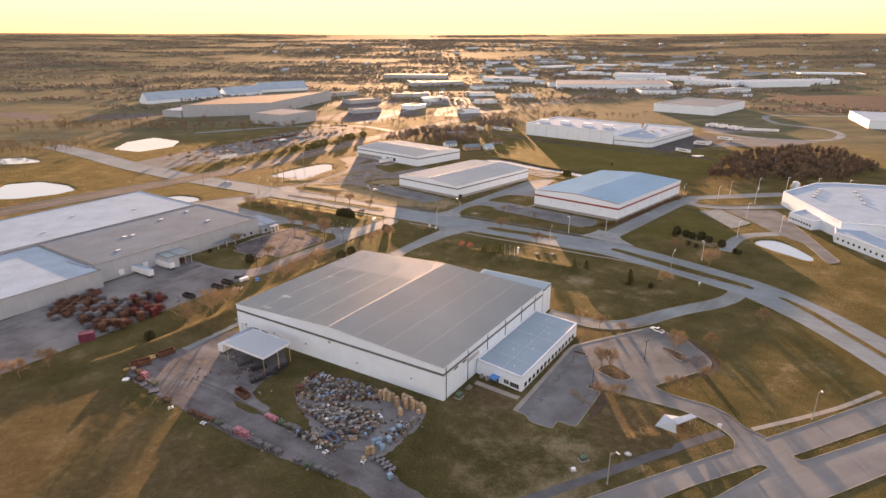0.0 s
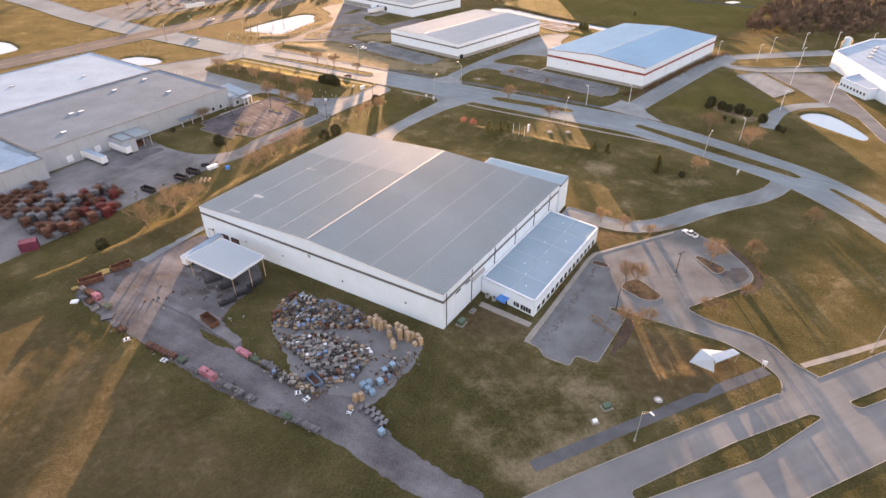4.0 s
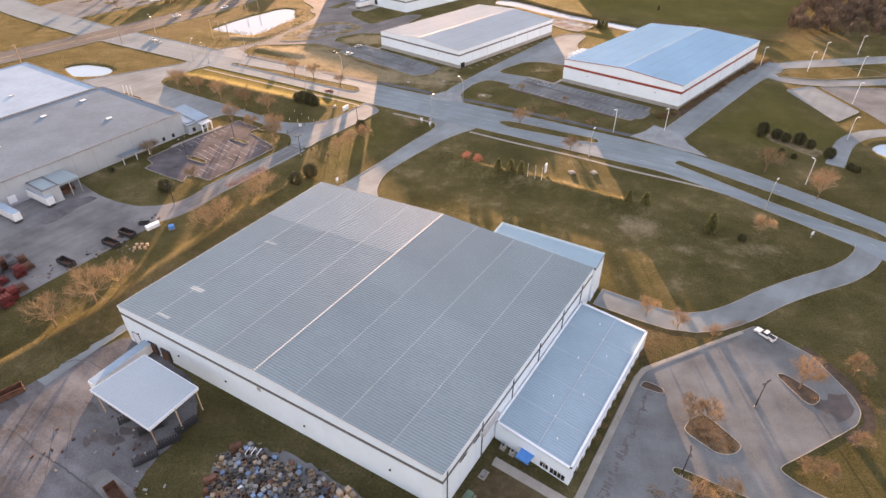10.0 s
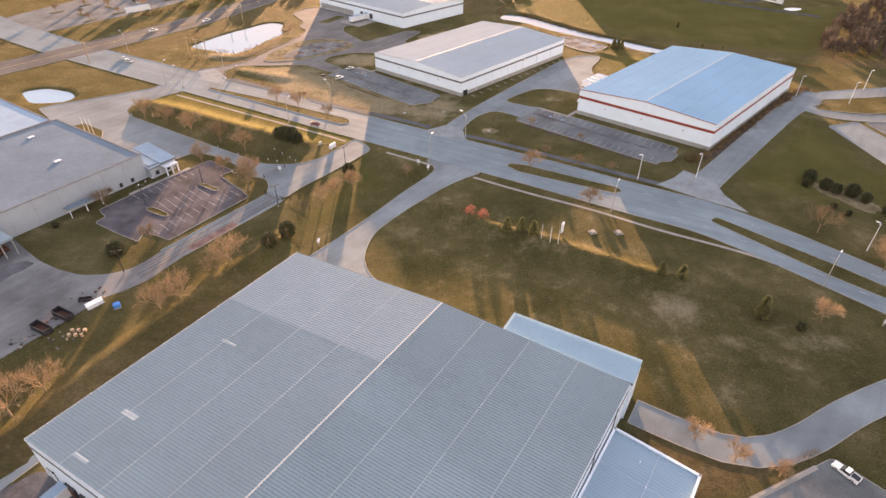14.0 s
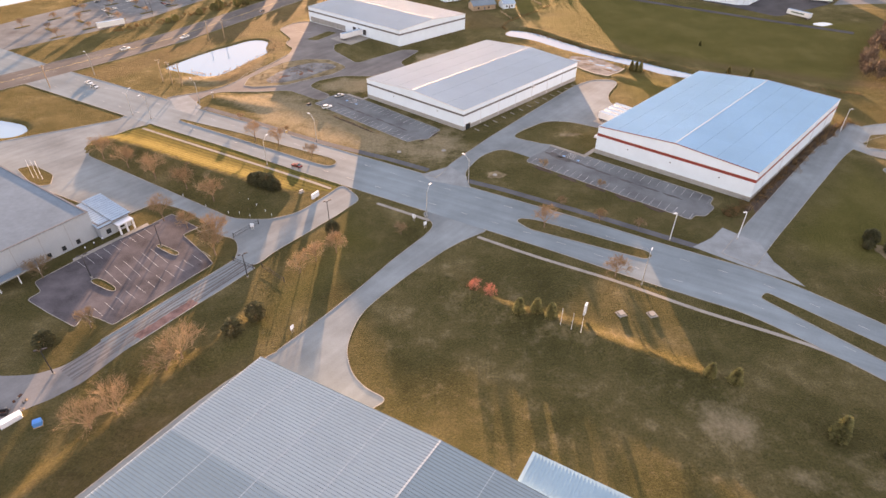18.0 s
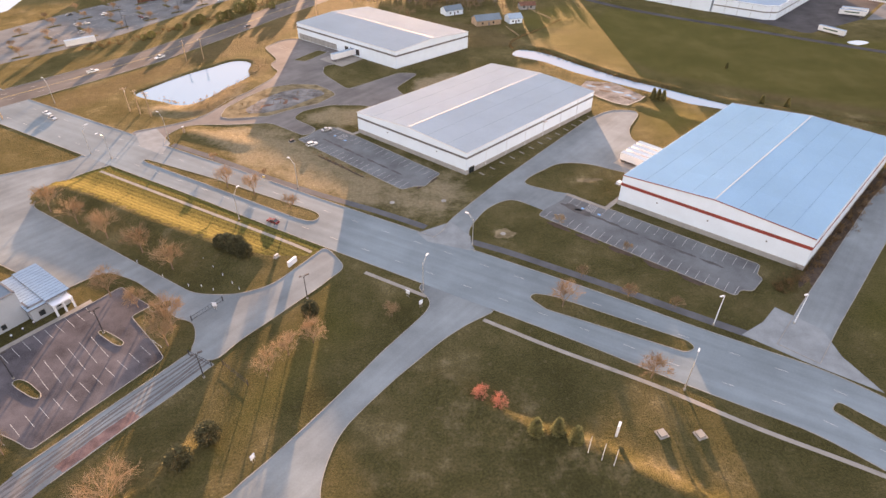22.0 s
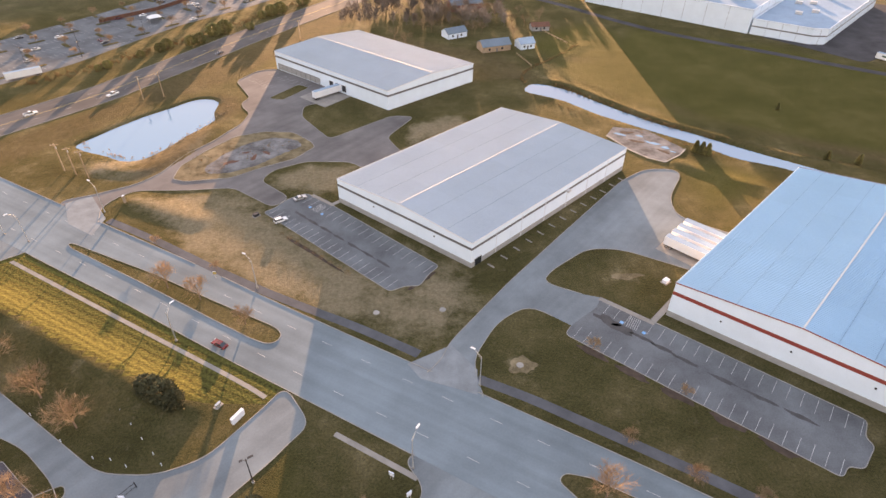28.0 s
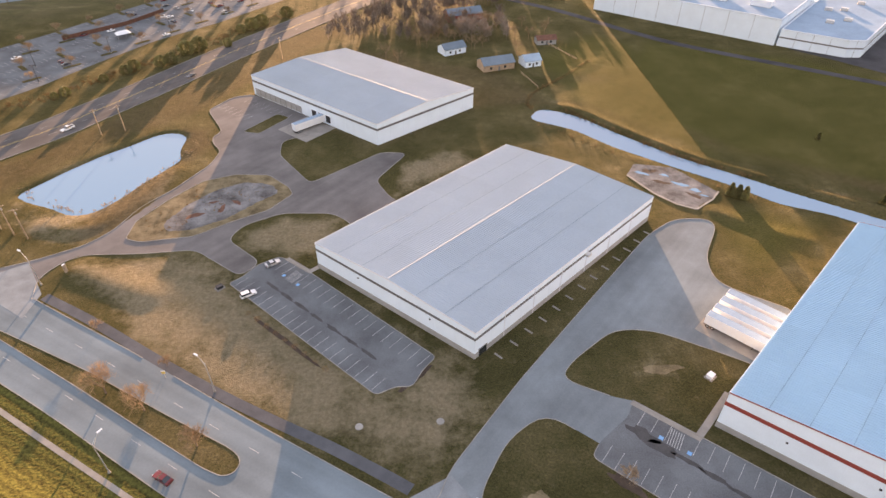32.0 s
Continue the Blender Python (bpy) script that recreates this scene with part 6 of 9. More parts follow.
basin = ragged(fillet([(79.5, 349.6), (93.3, 346.3), (104.4, 329.3), (100.6, 324.4), (92.8, 318.2), (87.0, 321.5), (81.1, 328.3), (74.5, 341.0)], 1.2), 0.18, 3)
basin = basin if area(basin) > 0 else basin[::-1]
basin_floor = tagged(part("basin_floor", Mb().prism(basin, -0.03, 0.03), M["basin"]), "grey silted concrete basin beside the creek", "basin", kind="structure")
rim = [(104.4, 329.3), (100.6, 324.4), (92.8, 318.2), (87.0, 321.5), (81.1, 328.3), (74.5, 341.0)]
rim_mesh = Mb()
for a_, b_ in zip(rim[:5], rim[1:6]):
    rim_mesh.beam((*a_, 0.12), (*b_, 0.12), 0.6, 0.28)
part("rim", rim_mesh, M["kerb"], basin_floor, "pale concrete rim")
for k, (x, y, a, b) in enumerate(((80.5, 342.5, 2.6, 0.9), (88.5, 341, 1.6, 0.8), (92.5, 334.5, 3.2, 1.0), (96.5, 330.5, 1.8, 1.2), (98.5, 327, 1.4, 0.5))):
    ground_patch("puddle", x, y, a, b, -0.5, "water", "shallow puddle on the silted basin", 0.038, 60 + k, "puddle")
for k, (x, y, a, b) in enumerate(((84, 344, 3.0, 1.2), (86, 336, 3.4, 1.0), (95, 327, 3.0, 0.9))):
    ground_patch("damp_patch", x, y, a, b, -0.4 * k, "mulch", "dark damp streak on bare soil", 0.034, 66 + k)
for k, (x, y, a) in enumerate(((43.5, 217.5, -0.67), (52, 210.5, -0.67), (61, 203.5, -0.67), (70.5, 196, -0.67), (79.5, 189, -0.67))):
    ground_patch("mulch_bed", x, y, 4.2, 1.3, a, "mulch", "dark mulch bed beside the car park", 0.014, 11 + k)
ground_patch("mulch_bed", 52, -8, 1.6, 9, -0.56, "mulch", "dark mulch strip beside the car park", 0.014, 21)
ground_patch("mulch_bed", 42.5, 16.5, 1.6, 21, -0.6, "mulch", "dark planting strip beside the office", 0.014, 22)
tagged(part("mulch_bed", Mb().prism(ragged(ribbon([(96.8, 38.8), (99.4, 34), (102.2, 24), (101.9, 17.2), (98.6, 12.6), (92.6, 10)], 2.4, 2.0), 0.25, 23), -0.03, 0.014), M["mulch"]), "dark mulch strip outside the car park kerb", "ground cover", kind="structure")
ground_patch("mulch_bed", -1.5, 246.5, 5.5, 1.4, 0.9, "mulch", "dark mulch bed at the car park end", 0.014, 24)
# thin dark strip beside the kerb, in the mulch colour
ground_patch("mulch_bed", -36.5, 259, 14, 0.6, -0.71, "mulch", "narrow dark strip along the car park kerb", 0.013, 25)
ground_patch("mulch_bed", 149, 224, 50, 4.6, 0.8, "mulch", "dark brush strip along the warehouse wall", 0.013, 26)

tagged(part("bare_soil", Mb().prism(ragged(fillet([(-87.4, 310.5), (-82.8, 321.7), (-76.8, 330.6), (-66.7, 337.2), (-57.5, 336.0), (-52.0, 330.7), (-60.3, 322.2), (-66.7, 314.3), (-75.9, 308.0), (-83.5, 306.8)], 3), 0.3, 41), -0.03, 0.155), M["basin"]), "grey gravel basin inside the straw verge", "ground cover", kind="structure")
ground_patch("mulch_bed", 153, 156, 12, 5, -0.9, "dry_turf", "pale mulch bed round dark shrubs", 0.013, 42)
for k, (x, y, a, b) in enumerate(((-78, 316, 3.0, 1.2), (-70, 320, 2.6, 0.9), (-66, 324, 2.2, 0.8), (-74, 324, 1.6, 0.7))):
    ground_patch("debris_patch", x, y, a, b, 0.5 + k, "rust", "rust-brown debris on the gravel basin", 0.162, 50 + k)
ground_patch("oil_stain", *ep(66, -17), 12, 5, 0.94, "yard", "dark oily stain over the truck yard at the docks", 0.03, 71)
# lighter concrete aprons at the drive mouths
for outline in ([(85, 166), (93, 171), (99, 177), (108, 168), (108, 158), (112, 146), (97, 156.5)], [(-4.6, 213.3), (6.8, 219.8), (13.2, 211.4), (12.8, 203.6), (-1.0, 208.5)], [(-127.6, 286.4), (-120.5, 291.3), (-109.4, 277.3), (-109.5, 267.4), (-120.5, 274.0)]):
    o = outline if area(outline) > 0 else outline[::-1]
    tagged(part("apron", Mb().prism(o, -0.03, 0.058), M["apron"]), "lighter concrete apron at the drive mouth", "apron", kind="structure")

ground_patch("worn_patch", 24.6, 213, 3.4, 2.8, 0.3, "dry_turf", "pale worn ring of ground round a drain", 0.01, 81)
ground_patch("worn_patch", 60, 248.3, 5.0, 1.4, 0.1, "dry_turf", "pale worn strip in the grass island", 0.01, 82)

# drain covers and pads
cover = Mb().tube((0, 0, 0), (0, 0, 0.12), 0.95, 0.9, 14)
for x, y in ((24.1, 213.0), (4.5, 233.3), (-14.0, 232.0)):
    tagged(part("drain_cover", cover.mesh("drain_cover", M["kerb"])), "round pale concrete drain cover in the grass", "drain cover").matrix_basis = pose(x, y, 0)


well = thing("drain_well", "round concrete drain with a dark collar in the lawn", "drain", at=pose(54.1, -32.2, 0))
part("collar", Mb().tube((0, 0, -0.1), (0, 0, 0.1), 1.35, 1.3, 20), M["dark"], well, "dark wet collar")
part("ring", Mb().tube((0, 0, 0.1), (0, 0, 0.2), 1.1, 1.05, 20), M["kerb"], well)
part("grate", Mb().box(-0.5, -0.35, 0.2, 0.5, 0.35, 0.24), M["steel"], well)


def pad(x, y, turn, w, d, h, label, m="grey_bin", name="utility_box", category="utility box"):
    t = thing(name, label, category, at=pose(x, y, 0, 0, 0, turn))
    part("slab", Mb().box(-w / 2 - 0.4, -d / 2 - 0.4, 0, w / 2 + 0.4, d / 2 + 0.4, 0.12), M["walk"], t)
    part("cabinet", Mb().box(-w / 2, -d / 2, 0.12, w / 2, d / 2, h), M[m], t)
    part("lid", Mb().box(-w / 2 - 0.04, -d / 2 - 0.04, h, w / 2 + 0.04, d / 2 + 0.04, h + 0.08), M[m], t)
    return t


pad(71, 245.6, 40, 1.8, 1.4, 1.0, "pale utility box on a concrete slab", "trim")
pad(5.9, -2.9, 55, 2.2, 1.6, 1.4, "dark green transformer box beside the warehouse", "green_rack")
pad(9.5, 2.6, 55, 1.6, 0.8, 0.6, "low grey bench-like box beside the wall", "grey_bin")
pad(40.6, -34.4, 20, 2.0, 1.4, 1.1, "dark green utility box in the lawn", "green_rack")
pad(36.7, -38.8, 10, 1.0, 0.8, 0.7, "small pale utility box in the lawn", "trim")
pad(-59.1, 279.4, 45, 1.8, 1.2, 0.9, "dark utility box at the car park corner", "dark")
pad(53.5, 134.3, 20, 1.7, 1.7, 0.5, "low square well cover in the lawn", "walk")
pad(62.2, 134.0, 20, 1.7, 1.7, 0.5, "low square well cover in the lawn", "walk")
pad(-48.5, 200.1, 60, 1.4, 0.5, 0.9, "small grey frame box in the striped lawn", "steel")


for x, y in ((-111.1, 164.8), (-109.5, 167.4), (-107.9, 169.9)):
    t = thing("bollard_light", "short bollard light with a white cap in the grass", "bollard", "bollards", at=pose(x, y, 0))
    part("post", Mb().tube((0, 0, -0.05), (0, 0, 0.8), 0.12, 0.12, 8), M["dark"], t)
    part("cap", Mb().tube((0, 0, 0.8), (0, 0, 1.05), 0.26, 0.22, 10), M["trim"], t)

# ---- lamps, poles, signs ----
tall = street_light(10.2, 1.9, 1, "tall pale steel street lamp with a bent arm", "steel", "trim", 1.7)
for x, y, a in ((-2, 184, 60), (13.5, 206.5, 150), (62.9, 147.1, 60), (-49.6, 242.2, 150), (-65.8, 221.1, 60), (117.2, 105.8, 45), (117.4, -16.3, 250), (44.7, -44.4, -60), (-111.5, 281.3, 150), (-138, 268, 60), (-178, 318, 150), (-128, 264, -120)):
    tall.put(x, y, a)
white = street_light(10.8, 0.5, 1, "slim white steel lamp post with a small head", "trim", "trim", 0.1)
for x, y, a in ((78.6, 169.8, 200), (101.4, 170.4, 200), (140.7, 123.3, 120), (180.3, 251.1, 0), (202.5, 243, 0), (218.8, 259, 0), (245.8, 270, 0), (225.7, 235.2, 0), (201.7, 198.5, 0), (208.3, 169.8, 0), (177.1, 159.8, 0), (268.6, 271.8, 0), (290, 268, 0), (310, 262, 0)):
    white.put(x, y, a)
twin = street_light(8.6, 0.5, 2, "dark twin-headed car park lamp post", "dark", "dark", 0.05)
for x, y, a in ((75.8, 19.7, 30), (51.9, 1.7, 70), (-87.6, 166.5, 40), (-35.4, 180.5, 30), (-56, 151.1, 30), (-102.9, 150.8, 40), (-53.4, 90, 10), (-95, 113, 20), (-202, 450, 0), (-172, 470, 0), (-150, 500, 0), (-215, 420, 0), (-190, 430, 0), (-130, 540, 0), (-110, 570, 0)):
    twin.put(x, y, a)


def power_pole(h, label):
    def make():
        t = thing("utility_pole", label, "utility pole", "utility poles")
        part("pole", Mb().tube((0, 0, -0.2), (0, 0, h), 0.26, 0.17, 8), M["wood"], t)
        part("crossarm", Mb().box(-1.3, -0.07, h - 0.7, 1.3, 0.07, h - 0.52), M["wood"], t)
        for x in (-1.1, -0.4, 0.4, 1.1):
            part("insulator", Mb().tube((x, 0, h - 0.52), (x, 0, h - 0.3), 0.06, 0.04, 6), M["trim"], t)
        part("fuse_box", Mb().tube((0.28, 0, h - 2.1), (0.28, 0, h - 1.3), 0.2, 0.2, 8), M["steel"], t)
        return t
    return Kind(make)


wire_pole = power_pole(11.5, "weathered wooden utility pole with a crossarm")
for x, y, a in ((-139, 309, 20), (-133.2, 306.1, 20), (-127.5, 303.8, 20), (-127.1, 378.7, 50), (-135.3, 375, 50), (-77.9, 460.6, 50), (-192, 300, 50), (-232, 262, 50)):
    wire_pole.put(x, y, a)


def sign_board(name, label, w, h, z, m, posts=2, category="sign", thick=0.16):
    def make():
        t = thing(name, label, category)
        for k in range(posts):
            x = -w / 2 + w * (k + 0.5) / posts
            part("post", Mb().box(x - 0.06, -0.06, -0.1, x + 0.06, 0.06, z + 0.1), M["steel"], t)
        part("board", Mb().box(-w / 2, -thick / 2, z, w / 2, thick / 2, z + h), M[m], t)
        part("cap", Mb().box(-w / 2 - 0.04, -thick / 2 - 0.04, z + h, w / 2 + 0.04, thick / 2 + 0.04, z + h + 0.08), M["trim"], t)
        return t
    return Kind(make)


sign_board("monument_sign", "white slab sign at the striped lawn corner", 3.6, 1.8, 0.3, "trim", 2, thick=0.7).put(-42.7, 196.2, 60)
sign_board("monument_sign", "tall white slab sign beside the flagpoles", 1.6, 3.6, 0.4, "trim", 1, thick=0.5).put(43.0, 134.0, 60)
small_sign = sign_board("site_sign", "small white site sign on a post", 1.2, 1.2, 1.2, "trim", 2)
for x, y, a in ((-6.4, 181.4, -30), (-37.8, 127.4, 60), (85.3, -21.5, -30), (124.9, 88.7, 20), (-60.5, 176, 0), (-2.5, 177, 40)):
    small_sign.put(x, y, a)
sign_board("site_sign", "pale leaning timber sign board", 0.9, 3.0, 0.2, "tan_bin", 1, thick=0.5).put(-106.6, 286.6, 70)
sign_board("road_sign", "small yellow warning sign on a post", 0.9, 0.9, 1.6, "yellow_line", 1, thick=0.05).put(-63.0, 246.5, 10)


def flagpole():
    t = thing("flagpole", "slender white flagpole in the lawn", "flagpole", "flagpoles")
    part("base", Mb().tube((0, 0, -0.1), (0, 0, 0.3), 0.35, 0.3, 10), M["kerb"], t)
    part("pole", Mb().tube((0, 0, 0.2), (0, 0, 7.6), 0.09, 0.05, 8), M["trim"], t)
    part("finial", Mb().tube((0, 0, 7.6), (0, 0, 7.75), 0.09, 0.05, 8), M["ridge"], t)
    return t


flag = Kind(flagpole)
for x, y in ((35, 128.2), (37.6, 126.4), (39.9, 125.0), (-152.3, 210.6), (-150.3, 210.2), (-148.2, 209.4)):
    flag.put(x, y)


marker = Kind(lambda: marker_post())


def marker_post():
    t = thing("marker_post", "short white marker post in the grass", "marker post", "marker posts")
    part("post", Mb().tube((0, 0, -0.1), (0, 0, 0.9), 0.09, 0.08, 8), M["trim"], t)
    part("cap", Mb().tube((0, 0, 0.9), (0, 0, 1.0), 0.12, 0.03, 8), M["trim"], t)
    return t


for x, y in ((-71.4, 186), (-67.4, 185.6), (-63.4, 184), (-56, 184.4), (-58.8, 187.1), (-62.7, 190.8), (-66.6, 194.5), (-70.7, 198.4), (-80.5, 190.2), (-91, 197.2)):
    marker.put(x, y)


# gate and fence by the factory drive
def gate(a, b, label):
    a, b = Vector(a), Vector(b)
    L = (b - a).length
    t = thing("metal_gate", label, "gate", at=pose(a.x, a.y, 0, 0, 0, math.degrees(math.atan2(b.y - a.y, b.x - a.x))))
    for x in (0, L):
        part("gate_post", Mb().box(x - 0.1, -0.1, -0.1, x + 0.1, 0.1, 1.9), M["dark"], t)
    for z in (0.35, 1.55):
        part("gate_rail", Mb().beam((0.1, 0, z), (L - 0.1, 0, z), 0.08), M["dark"], t)
    n = int(L / 0.9)
    for k in range(1, n):
        part("gate_bar", Mb().beam((L * k / n, 0, 0.35), (L * k / n, 0, 1.55), 0.04), M["dark"], t)
    return t


gate((-65.6, 171.3), (-59.4, 179.4), "dark metal swing gate across the drive")
gate((-62.2, 158.7), (-55.2, 154.8), "dark metal gate beside the service lane")
gate((-52.5, 155.4), (-44.4, 148.6), "low dark metal barrier in the grass")

# ---- planting ----
trees = [bare_tree(s, h, w, lab) for s, h, w, lab in (
    (1, 7.5, 0.6, "young bare street tree with russet twigs"), (2, 10.5, 1.0, "broad bare tree with russet twigs in the grass"),
    (3, 8.5, 0.5, "slender bare tree with fine upright twigs"), (4, 6.0, 0.75, "small bare ornamental tree with orange twigs"))]
TREES = [(-105.7, 209.9, 0, .95), (-91.3, 202.3, 0, .9), (-78.8, 193.9, 0, .9), (-119.3, 218.2, 0, .9), (-132.1, 225.5, 0, .95), (37.9, 177, 0, .95), (-75.5, 241.9, 2, .9), (-64.4, 236.8, 2, .85),
         (-49.1, 227.2, 3, .9), (55.8, 150.8, 3, 1.1), (57.7, 181, 3, .7), (-30.7, 163, 3, 1.1), (-40.4, 153.3, 1, .6), (-36.5, 158.6, 3, 1.0), (-10.5, 173.2, 3, .7), (-63.9, 117.2, 1, .95),
         (-72.9, 99.6, 1, .9), (-77.5, 96, 1, .8), (-66.4, 113, 1, .7), (-99.1, 59.7, 1, 1.1), (-105.5, 49.7, 1, 1.0), (-94.5, 66.5, 1, .85), (89.1, 25, 2, 1.0), (104.7, 28.8, 3, 1.0), (61, 13.5, 2, .9)]
TREES += [(58.6, 15.8, 2, .8), (56.5, -5.5, 2, .6), (60, -3.5, 3, .8), (52.5, -3.5, 2, .6), (135.5, 49.4, 3, 1.0), (108.2, 90.4, 3, 1.1), (139.7, 113, 0, 1.1), (130, 133.9, 1, .9), (143.8, 119.3, 1, .8),
          (-92.2, 181.3, 2, 1.0), (-68.8, 161.9, 2, 1.1), (-70.1, 168.6, 2, 1.1), (-82.5, 176.5, 3, 1.0), (-117.2, 150.6, 3, 1.1), (-93, 129.3, 2, .7), (-143.5, 16.9, 3, 1.2), (-149.9, 10.1, 3, 1.1), (-155.8, 9.4, 3, 1.0),
          (59, 52, 3, .9), (74, 42.5, 3, .7), (66, 46.5, 3, .9), (43.8, 218.4, 3, .6), (70, 176.5, 3, .6), (46, 190.5, 3, .6), (63, 203.5, 3, .5), (-87, 263, 3, .5), (-64, 250.5, 3, .45), (82, 0.5, 3, .8), (93.5, 8, 3, .7), (78, 1.5, 2, .5)]
for k, (x, y, kind, s) in enumerate(TREES):
    trees[kind].put(x, y, k * 57 % 360, size=s * (1.4 if k < 5 else 1.18))
cone = conifer(11, 6.6, 3.7, "dense olive-green conical evergreen in the lawn", m="olive", n=2600)
for x, y, s in ((24.3, 133.7, 1), (29.2, 133.6, 1), (32.9, 131.2, 1.05), (69.1, 110, .95), (74.6, 108, 1), (92.5, 93, 1.15), (107.5, 327, .8), (109.6, 325.8, .8), (111.6, 324.6, .8), (157.9, 320.4, .7), (168.9, 317.4, .7), (159.9, 368.4, .5)):
    cone.put(x, y, x * 7 % 360, size=s)
ball = conifer(12, 4.6, 4.2, "rounded dark evergreen shrub in the grass", "ball", "evergreen_shrub", n=2400)
HEDGE = {-63.6: 1.0, -60.4: 1.1, -58.0: 0.6, -66.4: 0.9}
for x, y, s in ((-53.4, 126.6, 1.2), (-49, 132.8, 1.2), (101, 87.3, .6), (-116.1, 37.6, .9), (-33.2, 173.5, 1.1), (-101.5, 122.5, 1.1), (-128.4, 137.9, .5), (-66.4, 203.6, 1.1), (-63.6, 202.2, 1.35), (-60.4, 200.6, 1.4), (-58.0, 199.2, 1.2), (144.5, 168.5, 1.1), (147.6, 162.6, 1.0), (150.2, 159.6, .9), (154.7, 157.2, 1.15), (157.5, 153, .9), (161, 144.6, 1.0), (164.2, 135, .6), (165.5, 132.5, .6), (143.3, 148.6, .55), (146.3, 144.3, .5), (141.6, 165, .7)):
    ball.put(x, y, x * 11 % 360, size=s, z=HEDGE.get(x, 0.0))
tallpine = conifer(14, 5.4, 5.8, "rounded olive evergreen beside the highway", "ball", "evergreen_shrub", "olive", 1100)
for x, y, s in ((-172.6, 411, .6), (-169.1, 414.4, .8), (-158.6, 431, .7), (-151.5, 440.2, .9), (-149.6, 445.8, 1), (-138.4, 451.6, 1.0), (-133.8, 454.5, 1.1), (-130.5, 468, 1.3), (-125.2, 473.1, 1.4), (-111.7, 479.8, .8), (-110.1, 502.2, .9), (-105.3, 508.2, 1.3), (-100.7, 514.4, 1.3), (-89.5, 532.2, 1.2)):
    tallpine.put(x, y, x * 5 % 360, size=s)
redb = bare_tree(21, 4.2, 0.9, "small red-leaved ornamental tree in the lawn", "red_tree", "redshrub")
redb.put(12.6, 144.6)
redb.put(16.9, 142.1, 40)
lows = conifer(15, 1.1, 1.6, "low russet shrub in a planting bed", "ball", "low_shrub", "shrub", 160, "low shrubs")
LOW = [(76 + i * 1.5, 45.2 + i * 0.55) for i in range(7)] + [(36 + i * 2.1, 11 + i * 3.2) for i in range(9)] + [(-36 + i * 3, 258.5 - i * 2.5) for i in range(-4, 5)] + [(36, 127.0), (38.4, 125.2), (41, 123.8), (34, 129.5), (91, 21.5), (60, 10.5), (65, 8.5)]
LOW += [(104 + 1.2 * math.sin(i), 30 - i * 2.1) for i in range(8)] + [(50 - i * 1.1, -10 + i * 1.6) for i in range(6)]
LOW += [(108 + i * 3.9 + math.sin(i * 2.3) * 1.2, 186 + i * 3.6 + math.cos(i * 3.1) * 1.4) for i in range(22)]
for k, (x, y) in enumerate(LOW):
    lows.put(x, y, k * 40, size=(0.8 if k < 44 else 1.3) + 0.4 * ((k * 37) % 10) / 10)
# brush along the creek and beside the blue-roofed warehouse
rng = random.Random(5)


def thicket(name, label, spots, height, m, blades, category="brush"):
    mb = Mb()
    for x, y in spots:
        h = height * rng.uniform(0.6, 1.3)
        for _ in range(blades):
            a, l = rng.uniform(0, 6.283), h * rng.uniform(0.5, 1.0)
            d = Vector((math.cos(a) * 0.55, math.sin(a) * 0.55, 1)).normalized()
            p = Vector((x + rng.uniform(-1, 1) * h * 0.35, y + rng.uniform(-1, 1) * h * 0.35, rng.uniform(-0.6, 0.1)))
            s = d.orthogonal().normalized() * (0.05 + 0.03 * h)
            mb.add([p - s, p + s, p + d * l], [(0, 1, 2)])
            q = p + d * l * 0.6
            e = Vector((math.cos(a + 1.3), math.sin(a + 1.3), 0.9)).normalized() * l * 0.5
            mb.add([q - s * 0.7, q + s * 0.7, q + e], [(0, 1, 2)])
    return tagged(part(name, mb, M[m]), label, category, kind="stuff")


def along(line, n, off, spread):
    c = curve(line, 1.0)
    out = []
    for _ in range(n):
        i = rng.randrange(len(c) - 1)
        d = (c[i + 1] - c[i]).normalized()
        s = off + rng.gauss(0, spread)
        out.append((c[i].x - d.y * s, c[i].y + d.x * s))
    return out


thicket("island_grass", "dry brown ornamental grass on the car park island", [(x_, y_) for x_, y_ in ((rng.uniform(57, 67.5), rng.uniform(7, 17)) for _ in range(240)) if inside([(57.5, 13.2), (59.6, 15.8), (63, 16.6), (67, 9.6), (64.6, 7.4), (61.6, 8)], x_, y_)], 0.8, "shrub", 5)
thicket("creek_brush", "low russet brush on the creek banks", along([(60, 398), (82, 374), (98, 356), (116, 343), (147, 325), (215, 293)], 520, 0, 0.8) + along([(46, 384), (60, 371), (78, 354), (96, 340), (150, 302)], 60, 0, 0.9), 1.5, "shrub", 7)
thicket("brush_strip", "dark brush strip beside the warehouse wall", along([(104, 184), (118, 196), (140, 216), (170, 246), (192, 262)], 420, 0.5, 1.5), 2.0, "shrub", 11)
thicket("pond_reeds", "dry reeds round the pond edge", along([(-147, 333), (-122, 320), (-113, 321), (-103, 336), (-95, 358), (-94, 374)], 80, 0, 0.9), 1.0, "wood", 6)
thicket("fence_line_brush", "dry brush along the field edge", along([(46, 398), (46, 408), (54, 421), (68, 436), (84, 457)], 200, 0, 0.6), 1.3, "shrub", 7)
thicket("island_scrub", "clumps of dry weeds on bare soil", [(rng.gauss(x, 4.5), rng.gauss(y, 2.6)) for x, y in ((-84, 312), (-72, 322), (-78, 330), (-64, 330), (-88, 318)) for _ in range(26)], 0.9, "shrub", 6)
thicket("roadside_scrub", "sparse brown scrub by the highway", along([(-200, 392), (-172, 418), (-142, 462), (-112, 506), (-86, 546)], 200, 0, 2.5), 2.2, "shrub", 8)


